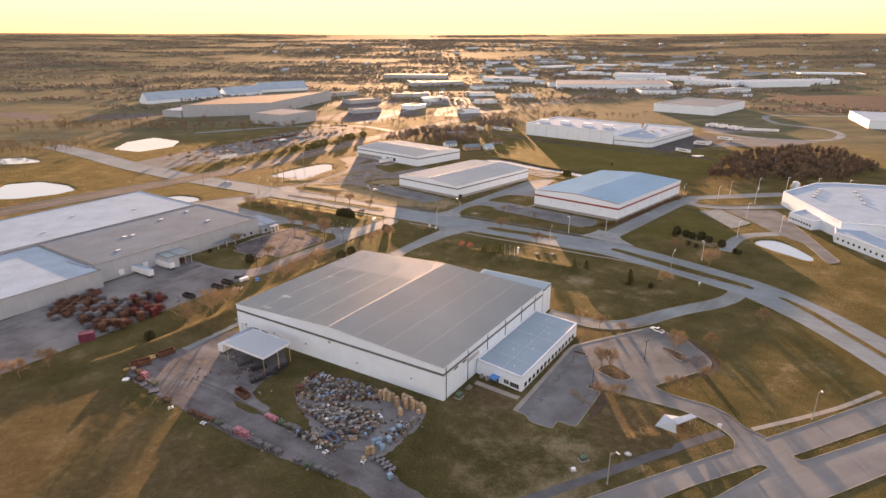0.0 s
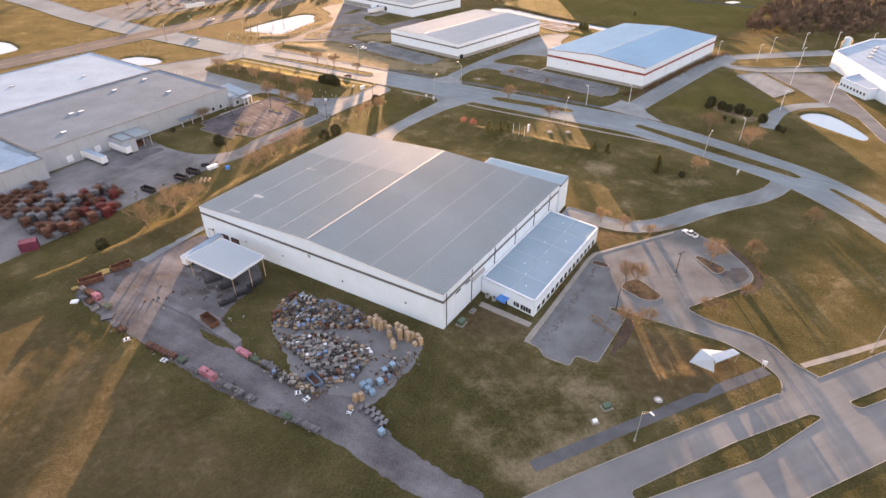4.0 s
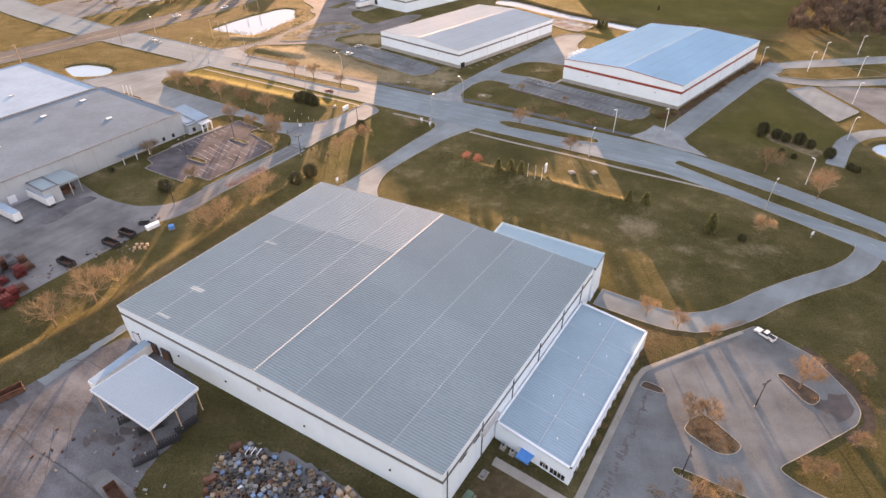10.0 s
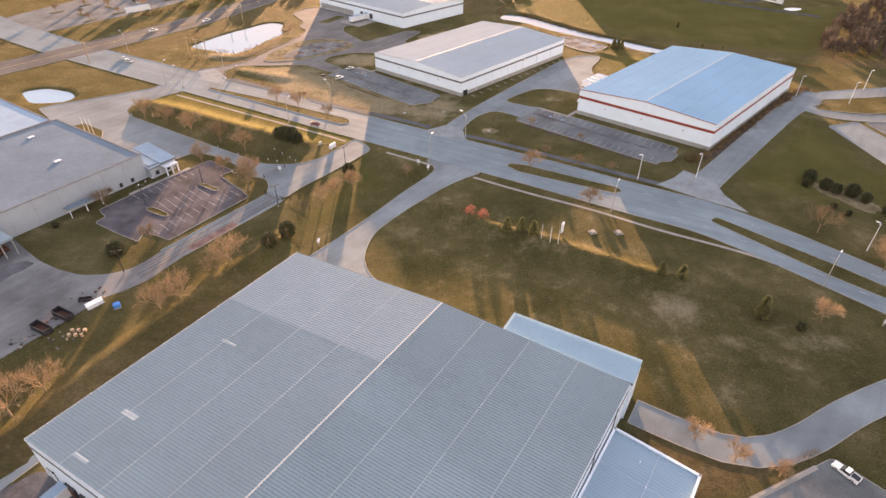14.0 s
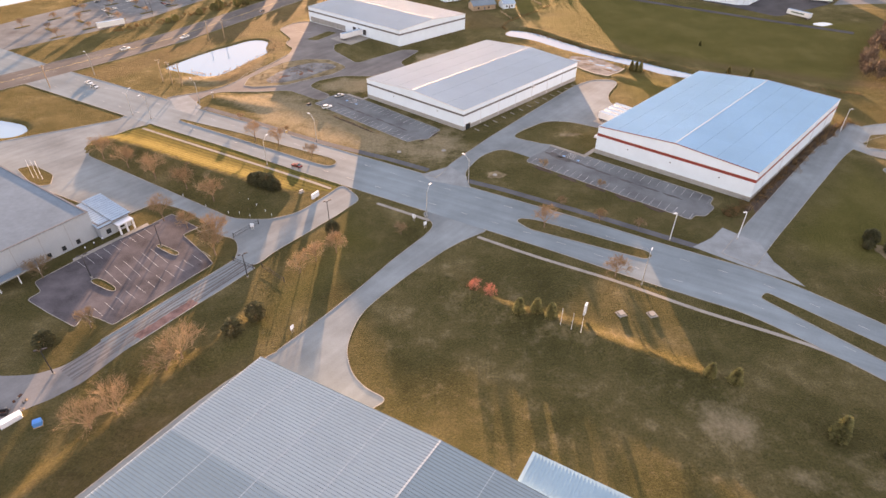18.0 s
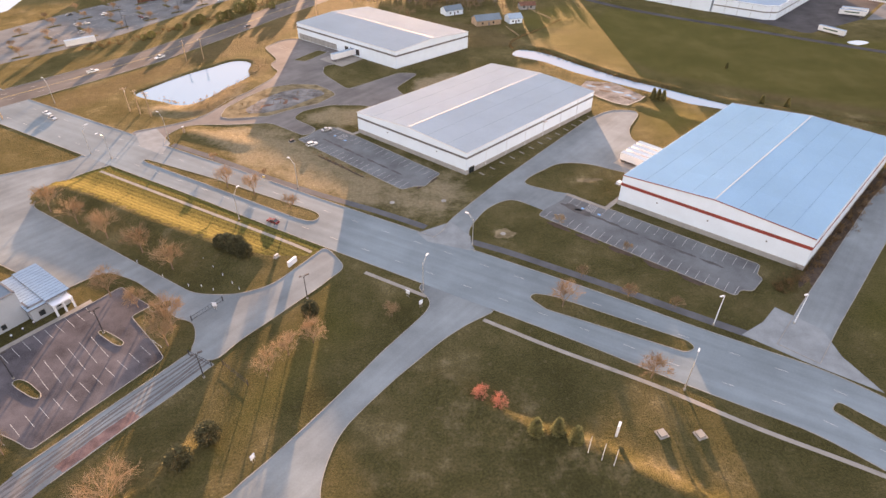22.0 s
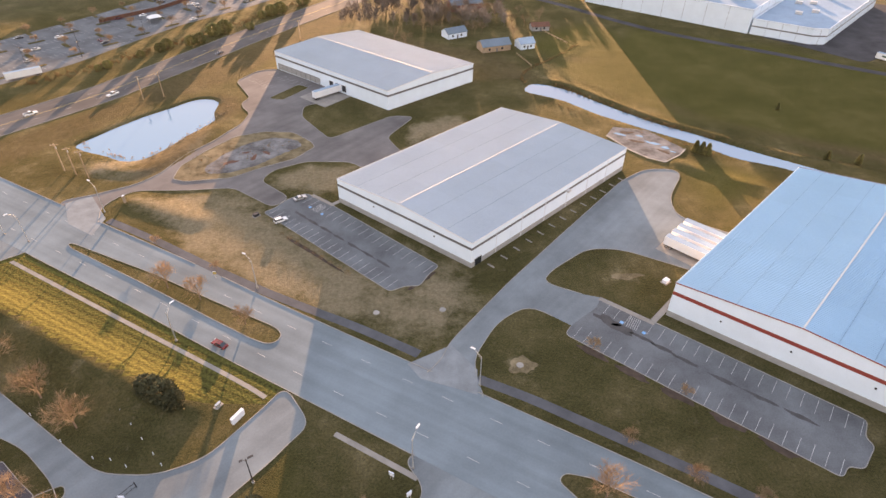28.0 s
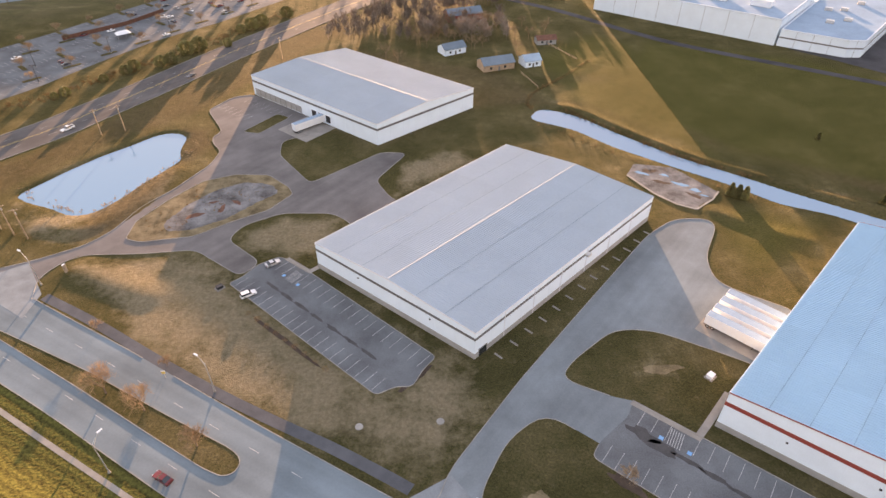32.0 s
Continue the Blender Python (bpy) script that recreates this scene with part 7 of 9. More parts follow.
# woods: many bare crowns in one mass
def woodland(name, label, spots, height, m="woods", blades=90):
    mb = Mb()
    for x, y in spots:
        h = height * rng.uniform(0.7, 1.2)
        mb.tube((x, y, -0.5), (x, y, h * 0.5), 0.16, 0.08, 3, caps=False)
        for _ in range(blades):
            a, e = rng.uniform(0, 6.283), rng.uniform(0.1, 1.0)
            b = Vector((x + math.cos(a * 3) * h * rng.uniform(0, 0.2), y + math.sin(a * 3) * h * rng.uniform(0, 0.2), h * rng.uniform(0.2, 0.75)))
            d = Vector((math.cos(a) * (1.1 - e * 0.8), math.sin(a) * (1.1 - e * 0.8), 0.4 + e)).normalized()
            s = d.orthogonal().normalized()
            s.rotate(Matrix.Rotation(rng.uniform(0, 3.14), 3, d))
            l = h * rng.uniform(0.14, 0.3)
            mb.add([b - s * 0.05, b + s * 0.05, b + d * l + s * 0.16, b + d * l * 1.25, b + d * l - s * 0.16], [(0, 1, 2, 3, 4)])
    return tagged(part(name, mb, M[m]), label, "woodland", kind="stuff")


WOODS = [(222, 312), (250, 300), (288, 296), (330, 300), (390, 340), (400, 420), (372, 440), (330, 425), (290, 398), (250, 355)]
spots = []
while len(spots) < 520:
    x, y = rng.uniform(215, 405), rng.uniform(292, 495)
    if inside(WOODS, x, y):
        spots.append((x, y))
woodland("woodland", "dense bare brown woodland beyond the factory", spots, 9)
# the last 60 trees, past the houses, are made up to shade the field
woodland("woodland", "bare brown trees round the houses and an added shading row", [(x_, y_) for x_, y_ in ((rng.uniform(-60, 44), rng.uniform(488, 575)) for _ in range(230)) if x_ > -75 + (y_ - 480) * 0.66 and not (4 < x_ < 38 and 515 < y_ < 542)] + [(rng.uniform(50, 100), rng.uniform(585, 640)) for _ in range(60)], 10, "far_wood")
grove = [(rng.gauss(-350, 30), rng.gauss(610, 28)) for _ in range(70)] + [(rng.gauss(-430, 40), rng.gauss(450, 22)) for _ in range(70)] + [(rng.gauss(-210, 40), rng.gauss(600, 18)) for _ in range(60)]
grove += [(rng.gauss(10, 26), rng.gauss(500, 22)) for _ in range(70)] + [(rng.gauss(-20, 20), rng.gauss(560, 25)) for _ in range(60)] + [(rng.gauss(180, 60), rng.gauss(700, 20)) for _ in range(70)]
hw_ = curve(HIGHWAY, 6.0)
for _ in range(170):
    i_ = rng.randrange(len(hw_) // 2, len(hw_) - 1)
    d_ = (hw_[i_ + 1] - hw_[i_]).normalized()
    off_ = rng.choice((-1, 1)) * rng.uniform(17, 70)
    grove.append((hw_[i_].x - d_.y * off_, hw_[i_].y + d_.x * off_))
grove += [(rng.uniform(-240, 170), rng.uniform(640, 1120)) for _ in range(120)] + [(rng.gauss(-460, 60), rng.gauss(610, 32)) for _ in range(110)]
grove = [(x, y) for x, y in grove if not (-95 < x - (y - 480) * 0.86 + 62 < 40 and y < 640)]
mb = Mb()
for x, y in grove:
    h = rng.uniform(7, 11)
    mb.tube((x, y, -0.5), (x, y, h * 0.35), 0.2, 0.13, 4, caps=False)
    for k in range(5):
        a = k * 1.26 + rng.uniform(-0.3, 0.3)
        d = Vector((math.cos(a) * 0.7, math.sin(a) * 0.7, 1.0)).normalized()
        limb(mb, Vector((x, y, h * rng.uniform(0.2, 0.35))), d, h * rng.uniform(0.28, 0.38), 0.09, 2, rng, 0.95, 3)
tagged(part("grove", mb, M["twig"]), "scattered bare groves round the estate", "woodland", kind="stuff")
# tree lines and copses on the far plain, one mass
mb = Mb()
def far_rise(x, y):
    d = math.hypot(x, y - 150)
    return max(0.0, min(1.1, (d - 1500) / 3000)) ** 1.25 * 100


for line in range(260):
    a = rng.uniform(-0.85, 0.85)
    r = rng.uniform(760, 4400)
    cx, cy = math.sin(a) * r, 150 + math.cos(a) * r
    t, half, wide = rng.gauss(0, 0.35), rng.uniform(30, 240) * (0.5 + r / 2500), rng.uniform(5, 26) * (0.6 + r / 2200)
    for _ in range(int(half * 0.8)):
        s_ = rng.uniform(-half, half)
        x, y = cx + math.cos(t) * s_ + rng.gauss(0, wide), cy + math.sin(t) * s_ + rng.gauss(0, wide * 0.6)
        z = far_rise(x, y) - 1
        h = rng.uniform(4, 9)
        w = rng.uniform(2.2, 4.5) * (0.7 + r / 3000)
        for _ in range(4):
            b = Vector((x + rng.gauss(0, w * 0.6), y + rng.gauss(0, w * 0.6), z + h * rng.uniform(0.1, 0.7)))
            u = Vector((rng.gauss(0, 1), rng.gauss(0, 1), rng.gauss(0, 0.5))).normalized() * w
            v = Vector((rng.gauss(0, 0.6), rng.gauss(0, 0.6), 1)).normalized() * h * rng.uniform(0.25, 0.5)
            mb.add([b - u * 0.5, b + u * 0.55, b + u * 0.3 + v, b - u * 0.25 + v * 0.8], [(0, 1, 2, 3)])
tagged(part("far_woods", mb, M["far_wood"]), "brown tree lines and copses on the far plain, paled for haze", "woodland", kind="stuff")

# tree islands of the shopping car park
isl = Mb().prism(fillet([(-4.5, -1.2), (4.5, -1.2), (4.5, 1.2), (-4.5, 1.2)], 1.2), -0.05, 0.16).mesh("tree_island", M["turf"])
retail = [p for p in PAVED if "shopping car park" in p[0]["label"]][0]
rd, rn = Vector((0.53, 0.848)), Vector((-0.848, 0.53))
for i in range(13):
    for j in range(4):
        q = Vector((-222, 376)) + rd * (i * 21 + 6 * (j % 2)) + rn * (8 + j * 19)
        if inside(retail[1], q.x, q.y):
            piece("tree_island", isl, retail[0], pose(q.x, q.y, 0, 0, 0, 49 + 90 * (j % 2)))
            trees[(i + j) % 2 * 3].put(q.x, q.y, i * 50, size=0.75)
for j in range(6):
    a, b = Vector((-206, 400)) + rn * (2 + 12 * j), Vector((-106, 560)) + rn * (2 + 12 * j)
    n = int((b - a).length / 2.75)
    segs = []
    for k in range(n):
        q = a.lerp(b, k / n)
        if k % 9 < 7 and inside(retail[1], q.x, q.y):
            segs.append((tuple(q), tuple(q + rn * 4.6)))
    lines("bay_lines", segs, 0.12, 0.034, "line", retail[0], "rows of faded bay lines")["kind"] = "stuff"

# ---- vehicles ----
white_pick = car("white pickup truck parked in a bay", "white_paint", "pickup")
white_suv = car("white hatchback car parked in a bay", "white_paint", "suv")
white_sal = car("white saloon car on the road", "white_paint")
dark_sal = car("dark saloon car on the road", "dark_paint")
red_sal = car("maroon saloon car on the road", "red_paint")
silver = car("silver saloon car parked by the kerb", "steel")
white_pick.put(88.8, 43.3, 123)
white_suv.put(-50.0, 276.2, 35)
silver.put(-46.0, 290.0, 35)
red_sal.put(-53.8, 219.4, 150)
white_pick.put(-178.5, 358.0, 50, label="white pickup truck on the highway")
white_pick.put(-151.7, 379.9, 237, label="white pickup truck on the highway")
dark_sal.put(-118, 437, 240)
for k, (x, y, a) in enumerate(((-175, 305.5, -32), (-170, 300.5, -32))):
    (white_sal, silver)[k].put(x, y, a)
for k in range(26):
    q_ = Vector((-206, 400)) + Vector((0.53, 0.848)) * rng.uniform(0, 190) + Vector((-0.848, 0.53)) * rng.uniform(6, 66)
    x, y = q_.x, q_.y
    if inside(PAVED[[p[0]["label"] for p in PAVED].index("vast half-empty shopping car park with tree islands")][1], x, y):
        (white_sal, dark_sal, silver, red_sal)[k % 4].put(x, y, 48 + 90 * (k % 3), label="parked car in the shopping car park")
trailer = semi_trailer("white box trailer backed to a dock")
trailer.put(-75.6, 39.9, 239)
trailer.put(-158.0, 110.5, -32)
trailer.put(-151.8, 120.7, -32)
for k in range(4):
    trailer.put(87.7 + 2.87 * k, 252.8 + 2.84 * k, 135.4)
trailer.put(-43.6, 386.6, 222)
trailer.put(-211, 395.6, 39, label="white box trailer parked in the shopping car park")
marked = semi_trailer("white box trailer with a green side bar", "green_rack")
for x, y, a in ((245, 436, -54), (278, 473, -24), (283, 479, -24), (320, 508, -42), (90, 566, 150), (83, 576, 150), (56, 578, 150), (50, 588, 150), (42, 596, 150)):
    marked.put(x, y, a)
for k in range(8):
    x, y = lerp2((351, 606), (371, 574), k / 7)
    trailer.put(x + rng.uniform(-2, 2), y, 38 + rng.uniform(-5, 5), label="white box trailer in the trailer park")
for k in range(4):
    trailer.put(379 + 8 * k, 572 - 2.6 * k, -20, label="white box trailer in the trailer park")

# ---- storage yard of the large warehouse ----
racks = {m: stillage(lab, m) for m, lab in (("rack", "stacked grey steel rack beside the lane"), ("rust", "rusty orange-brown steel rack beside the lane"), ("pink_rack", "faded pink steel rack beside the lane"), ("green_rack", "green painted steel rack beside the lane"))}
ROW = [(-110.4, 12.6, "rack", 2), (-107.6, 11.2, "rust", 2), (-105.0, 9.6, "pink_rack", 2), (-109.2, 9.8, "rack", 1), (-106.2, 7.6, "rust", 1), (-100.0, 5.6, "green_rack", 1), (-102.0, 6.9, "rack", 1), (-93.9, -2.8, "rack", 1), (-91.4, -4.6, "rust", 1),
       (-80.6, -11.3, "rust", 1), (-78.1, -12.6, "rust", 1), (-75.5, -14.1, "rust", 1), (-73.0, -15.4, "rust", 1), (-69.8, -17.2, "green_rack", 1), (-67, -19.7, "rack", 1), (-64.8, -21.2, "rack", 1), (-62.0, -22.2, "pink_rack", 2), (-59.6, -23.8, "pink_rack", 2)]
ROW += [(-57.0, -25.6, "rack", 1), (-54.4, -27.0, "rack", 1), (-51.2, -28.9, "rack", 1), (-47.8, -30.8, "rack", 1), (-41.4, -34.5, "rack", 1), (-37.6, -36.6, "green_rack", 1), (-34.8, -38.0, "rack", 1), (-32.4, -39.4, "rack", 1), (-30.2, -40.6, "rack", 1),
        (-55.0, -13.9, "pink_rack", 1), (-53.0, -15.2, "pink_rack", 1), (-50.2, -17.2, "green_rack", 1), (-47.0, -18.9, "rack", 1), (-44.7, -20.4, "rack", 1)]
for k, (x, y, m, n) in enumerate(ROW):
    for j in range(n):
        racks[m].put(x, y, -32 + (k * 37 % 11) - 5, z=1.2 * j)
bins = [open_bin("open grey steel storage bin in a heap", "grey_bin"), open_bin("lidded grey storage bin in a heap", "grey_bin", 0.95, 0.85, True), open_bin("open tan wooden bin in a heap", "tan_bin", 1.05, 0.9), open_bin("blue plastic storage bin in a heap", "blue_bin", 0.9, 0.8, True), open_bin("rusty open storage bin in a heap", "rust", 1.1, 0.7)]
HEAPS = [([(-49, -3), (-48, 8), (-42, 10.5), (-36, 7.3), (-25, 2.5), (-19.5, -2.5), (-22, -5.5), (-30, -4.8), (-42, -4.6)], 1.12, (2, 0, 0, 2, 4, 1, 2, 0, 3)),
         ([(-46, -8), (-32, -7), (-20, -12.6), (-18.3, -17), (-23.2, -24), (-30, -26), (-36.4, -18.2), (-44, -11)], 1.02, (1, 0, 1, 1, 0, 2, 1, 0, 1)),
         ([(-13.5, -17), (-8, -15.5), (-7, -18), (-11, -22), (-15, -25.5), (-17, -26.5), (-16.5, -23)], 1.5, (0, 3, 4, 0, 2, 3)),
         ([(-44, -21), (-38, -23), (-30, -28.5), (-31, -30), (-38, -27.5), (-44, -23)], 1.35, (2, 2, 0, 4))]
count = 0
rest = {k: Mb() for k in ("heap_grey", "heap_tan", "blue_bin", "trim", "rust")}
for poly, step, mix in HEAPS:
    x0, y0, x1, y1 = bounds(poly)
    y = y0
    while y < y1:
        x = x0 + (step / 2 if int((y - y0) / step) % 2 else 0)
        while x < x1:
            px, py = x + rng.uniform(-0.3, 0.3), y + rng.uniform(-0.3, 0.3)
            if inside(poly, px, py) and rng.random() < 0.92:
                k = mix[rng.randrange(len(mix))]
                if count < 300 and (count + int(px * 7)) % 5:
                    bins[k].put(px, py, rng.uniform(0, 90), size=rng.uniform(0.85, 1.15), tilt=(rng.choice((0, 0, 0, 4, -5, 8)), rng.choice((0, 0, 0, 5, -4))), z=0.02)
                    count += 1
                    if rng.random() < 0.3:
                        s, m = 0.45, pose(px, py, 0.98, rng.uniform(-8, 8), rng.uniform(-8, 8), rng.uniform(0, 90))
                        rest[rng.choice(("heap_grey", "heap_grey", "heap_grey", "heap_tan", "blue_bin", "rust"))].box(-s, -s, 0, s, s, rng.uniform(0.25, 0.8), m)
                else:
                    s, m = 0.48, pose(px, py, 0, 0, rng.uniform(-4, 4), rng.uniform(0, 90))
                    rest["heap_tan" if k == 2 else rng.choice(("heap_grey",) * 12 + ("blue_bin", "trim", "rust", "rust"))].box(-s, -s, 0, s, s, rng.uniform(0.6, 1.3), m)
                    if rng.random() < 0.35:
                        m = pose(px, py, 0.9, rng.uniform(-12, 12), rng.uniform(-12, 12), rng.uniform(0, 90))
                        rest["heap_grey"].box(-s, -s * 0.8, 0, s, s * 0.8, rng.uniform(0.2, 0.7), m)
                    count += 1
            x += step
        y += step
for k, mb in rest.items():
    tagged(part("bin_heap", mb, M[k]), "heaped grey and tan bins filling the gaps", "bins", kind="stuff")
# loose bits lying round the heaps, along the rack rows and in the yards
drng = random.Random(77)
BITS = [(p[0], p[1], 2.2) for poly, _, _ in HEAPS for p in poly for _ in range(7)] + [(x, y, 1.5) for x, y, _, _ in ROW for _ in range(5)]
BITS += [(x, y, 5.0) for x, y in ((-68, 8), (-74, 14), (-62, 0), (-88, 12), (-80, 26)) for _ in range(9)] + [(x, y, 4.0) for x, y in ((-104, 92), (-100, 104), (-112, 84), (-120, 74), (-100, 84)) for _ in range(12)]
bits = {k: Mb() for k in ("heap_grey", "heap_tan", "rust")}
for x, y, spread in BITS:
    kind = drng.choice(("heap_grey", "heap_grey", "heap_tan", "rust"))
    m = pose(x + drng.gauss(0, spread * 0.6), y + drng.gauss(0, spread * 0.6), 0.03, drng.uniform(-6, 6), drng.uniform(-6, 6), drng.uniform(0, 180))
    a, b, c = drng.uniform(0.1, 0.5), drng.uniform(0.08, 0.3), drng.uniform(0.08, 0.5)
    bits[kind].box(-a, -b, 0, a, b, c, m)
for k, mb in bits.items():
    tagged(part("scattered_debris", mb, M[k]), "loose scrap pieces scattered on the ground", "debris", kind="stuff")
stacks = {n: crate_stack(lab, n) for n, lab in ((1, "single tan crate on a pallet"), (2, "two tan crates stacked on pallets"), (3, "tall stack of tan crates on pallets"))}
for x, y, n in ((-11.2, -7.6, 3), (-12.4, -6.6, 3), (-10.0, -8.4, 3), (-11.6, -9.2, 3), (-8.2, -9.2, 2), (-5.8, -11.4, 2), (-7.4, -11.8, 1), (-6.6, -9.8, 2), (-9.4, -10.0, 3), (-19.0, -1.6, 2), (-20.6, -2.4, 2), (-17.8, -3.0, 2), (-18.8, -4.4, 3), (-17.4, -5.2, 3), (-16.2, -4.4, 2), (-14.8, -6.2, 2), (-13.2, -12.9, 2), (-13.6, -10.4, 1), (-14.6, -8.4, 2), (-21.6, -31.6, 2), (-20.3, -31.1, 2), (-22.5, -34.2, 1)):
    stacks[n].put(x, y, 30 + (x * 13) % 20)
tubes = stillage("dense stack of thin dark steel frames", "rack", 1.5, 0.9, 0.8, 5)
for x, y in ((-20.0, -34.2), (-18.6, -33.8), (-18.2, -35.4), (-16.9, -34.8), (-16.8, -36.6), (-15.6, -36.0), (-15.9, -37.9), (-14.7, -37.4), (-14.6, -39.2), (-13.6, -38.6)):
    tubes.put(x, y, 62 + (x * 29) % 16)
blue_box = open_bin("stacked pale blue lidded storage bin beside the gravel", "blue_pale", 1.35, 1.5, True)
for x, y in ((-20.2, -26.8), (-18.7, -26.2), (-18.8, -28.3), (-17.6, -29.4), (-15.9, -25.8), (-15.0, -21.9), (-13.1, -20.0), (-14.4, -41.6)):
    blue_box.put(x, y, 25 + (x * 17) % 20)
pale_frame = stillage("pale steel frame lying beside the lane", "trim", 1.8, 1.2, 0.5, 2)
for x, y, a in ((-36.4, -28.9, 10), (-34.0, -31.0, 50), (-40.6, -23.4, -20), (-38.3, -24.8, -30), (-88.4, -8.6, 30), (-74.8, -16.9, -25), (-22.6, -35.0, 70)):
    pale_frame.put(x, y, a)
skip_rust = skip_bin("open rusty brown dumpster in the yard", "rust")
skip_rust.put(-67.2, -1.4, -42)
skip_rust.put(-104.8, 26.0, 42)
skip_rust.put(-110.9, 18.4, 32, size=1.12)
skip_blue = skip_bin("tilted blue and brown scrap dumpster among the bins", "blue_bin", 5.0, 2.2, 1.4)
skip_blue.put(-33.0, -25.0, -48)
for x, y, a, w_, m_, lab in ((-98.2, 1.2, 20, 1.7, "dark_paint", "dark blue tarpaulin over a low pile beside the yard"), (-103.6, 4.9, 60, 1.2, "grey_bin", "grey sheet over a small pile beside the yard"), (-111.4, 8.4, 10, 1.1, "trim", "pale plastic sheet lying beside the yard"), (-109.6, 23.2, 40, 2.0, "ochre", "yellow steel tray beside the dumpster"), (-114.6, 15.0, 40, 1.0, "ochre", "yellow steel tray at the dumpster's end")):
    t = thing("sheeted_pile", lab, "pile", at=pose(x, y, 0, 0, 0, a))
    part("sheet", Mb().prism([(-w_, -0.7 * w_), (0.9 * w_, -0.8 * w_), (1.1 * w_, 0.5 * w_), (0.2 * w_, 0.8 * w_), (-0.9 * w_, 0.6 * w_)], 0.14, 0.55), M[m_], t)
    part("pallet", Mb().box(-0.8 * w_, -0.6 * w_, 0, 0.8 * w_, 0.45 * w_, 0.14), M["wood"], t)
long_rack = stillage("long low dark steel rack under the canopy", "dark", 5.2, 1.5, 1.3, 9)
for x, y, a in ((-72.5, 18.6, 34), (-66.5, 15.4, 30), (-64.6, 7.4, 33), (-61.0, 11.6, 30), (-58.4, 16.0, 50)):
    long_rack.put(x, y, a)
skip_dark = skip_bin("open dark steel dumpster beside the fence", "dark")
skip_dark.put(-116.6, 78.2, -28)
skip_dark.put(-107.0, 88.4, -28, label="open rusty dark dumpster beside the fence")
skip_dark.put(-104.0, 94.0, -28)
skip_dark.put(-101.0, 100.6, 10, size=.55)
ground_patch("weedy_strip", -63.4, -8.9, 6.6, 1.2, -0.56, "turf", "weedy kerbed strip in the loading yard", 0.12, 31)


def frame_rack(x, y, turn, m, label, L=2.6, W=1.2, H=2.0, name="frame_rack"):
    t = thing(name, label, "rack", at=pose(x, y, 0, 0, 0, turn))
    for px in (-L / 2, 0, L / 2):
        for py in (-W / 2, W / 2):
            part("upright", Mb().box(px - 0.06, py - 0.06, 0, px + 0.06, py + 0.06, H), M[m], t)
    for z in (0.4, 1.1, H - 0.1):
        part("shelf", Mb().box(-L / 2, -W / 2, z, L / 2, W / 2, z + 0.08), M[m], t)
    return t


frame_rack(-48.5, 1.6, 30, "rust", "rusty open shelving frame among bins")
frame_rack(-45.2, 9.6, 20, "rust", "rusty steel frame rack among bins")
for k in range(3):
    t = thing("sawhorse", "white painted steel trestle among bins", "trestle", "trestles", at=pose(-42.3 + k * 1.3, 8.4 - 0.2 * k, 0, 0, 0, 70))
    part("top_bar", Mb().box(-1.0, -0.08, 1.5, 1.0, 0.08, 1.62), M["trim"], t)
    for sx in (-0.9, 0.9):
        part("leg", Mb().beam((sx, -0.35, 0), (sx, 0, 1.52), 0.09), M["trim"], t)
        part("leg", Mb().beam((sx, 0.35, 0), (sx, 0, 1.52), 0.09), M["trim"], t)

# ---- red racks and bits in the factory yard ----
red = {m: stillage(lab, m, 3.1, 2.6, 1.8, 3, True) for m, lab in (("red_rack", "red painted steel rack stacked in the yard"), ("rust", "brown rusted steel rack stacked in the yard"), ("rack", "grey steel rack stacked in the yard"))}
REDZONE = [(-175.8, 75.7), (-169, 77), (-166.4, 84.9), (-164, 87), (-152, 73), (-146.7, 72), (-139.7, 73), (-136.3, 82.6), (-127, 78), (-117, 68.4), (-125.4, 56.5), (-132, 45), (-136.5, 40.5), (-143, 47), (-149, 47.5), (-160, 60.4), (-166, 52), (-170, 58.3)]
RED_END = [(-145, 69), (-133, 54), (-117, 60), (-120, 76), (-138, 76)]
y = 38.0
while y < 88:
    x = -176.0
    while x < -114:
        if inside(REDZONE, x, y) and rng.random() < 0.8:
            warm = "red_rack" if inside(RED_END, x, y) and rng.random() < 0.5 else ("rust", "rust", "rack")[rng.randrange(3)]
            for j in range(rng.choice((1, 2, 2)) if x > -160 else 1):
                red[warm].put(x + rng.uniform(-.3, .3), y + rng.uniform(-.3, .3), 54 + rng.uniform(-8, 8) + 90 * rng.randrange(2), z=1.9 * j)
        x += 3.7
    y += 3.5
for k in range(3):
    red["rust"].put(*ep(55 + 2.6 * k, -5.5 - (k % 2)), 54, label="brown rusted steel rack under the dock roof")
cover = thing("covered_stack", "magenta sheet-covered stack at the yard corner", "pile", at=pose(-141.0, 37.4, 0, 0, 0, 27))
part("sheet", Mb().prism([(-2.7, -1.5), (2.6, -1.6), (2.8, 1.6), (-2.6, 1.7)], 0.12, 3.5), M["magenta"], cover)
part("skid", Mb().box(-2.6, -1.4, 0, 2.6, 1.5, 0.12), M["wood"], cover)
tarp = thing("covered_pallet", "blue plastic-wrapped pallet load in the grass", "pallet load", at=pose(-90.6, 97.6, 0, 0, 0, 30))
part("wrap", Mb().prism([(-0.9, -0.7), (0.9, -0.7), (1.0, 0.6), (0.7, 0.8), (-0.8, 0.8)], 0.15, 1.4), M["blue"], tarp)
part("pallet", Mb().box(-1, -0.85, 0, 1, 0.9, 0.15), M["wood"], tarp)
heap = thing("sheet_pile", "white sheet-covered pile at the yard edge", "pile", at=pose(-97.4, 98.6, 0, 0, 0, 50))
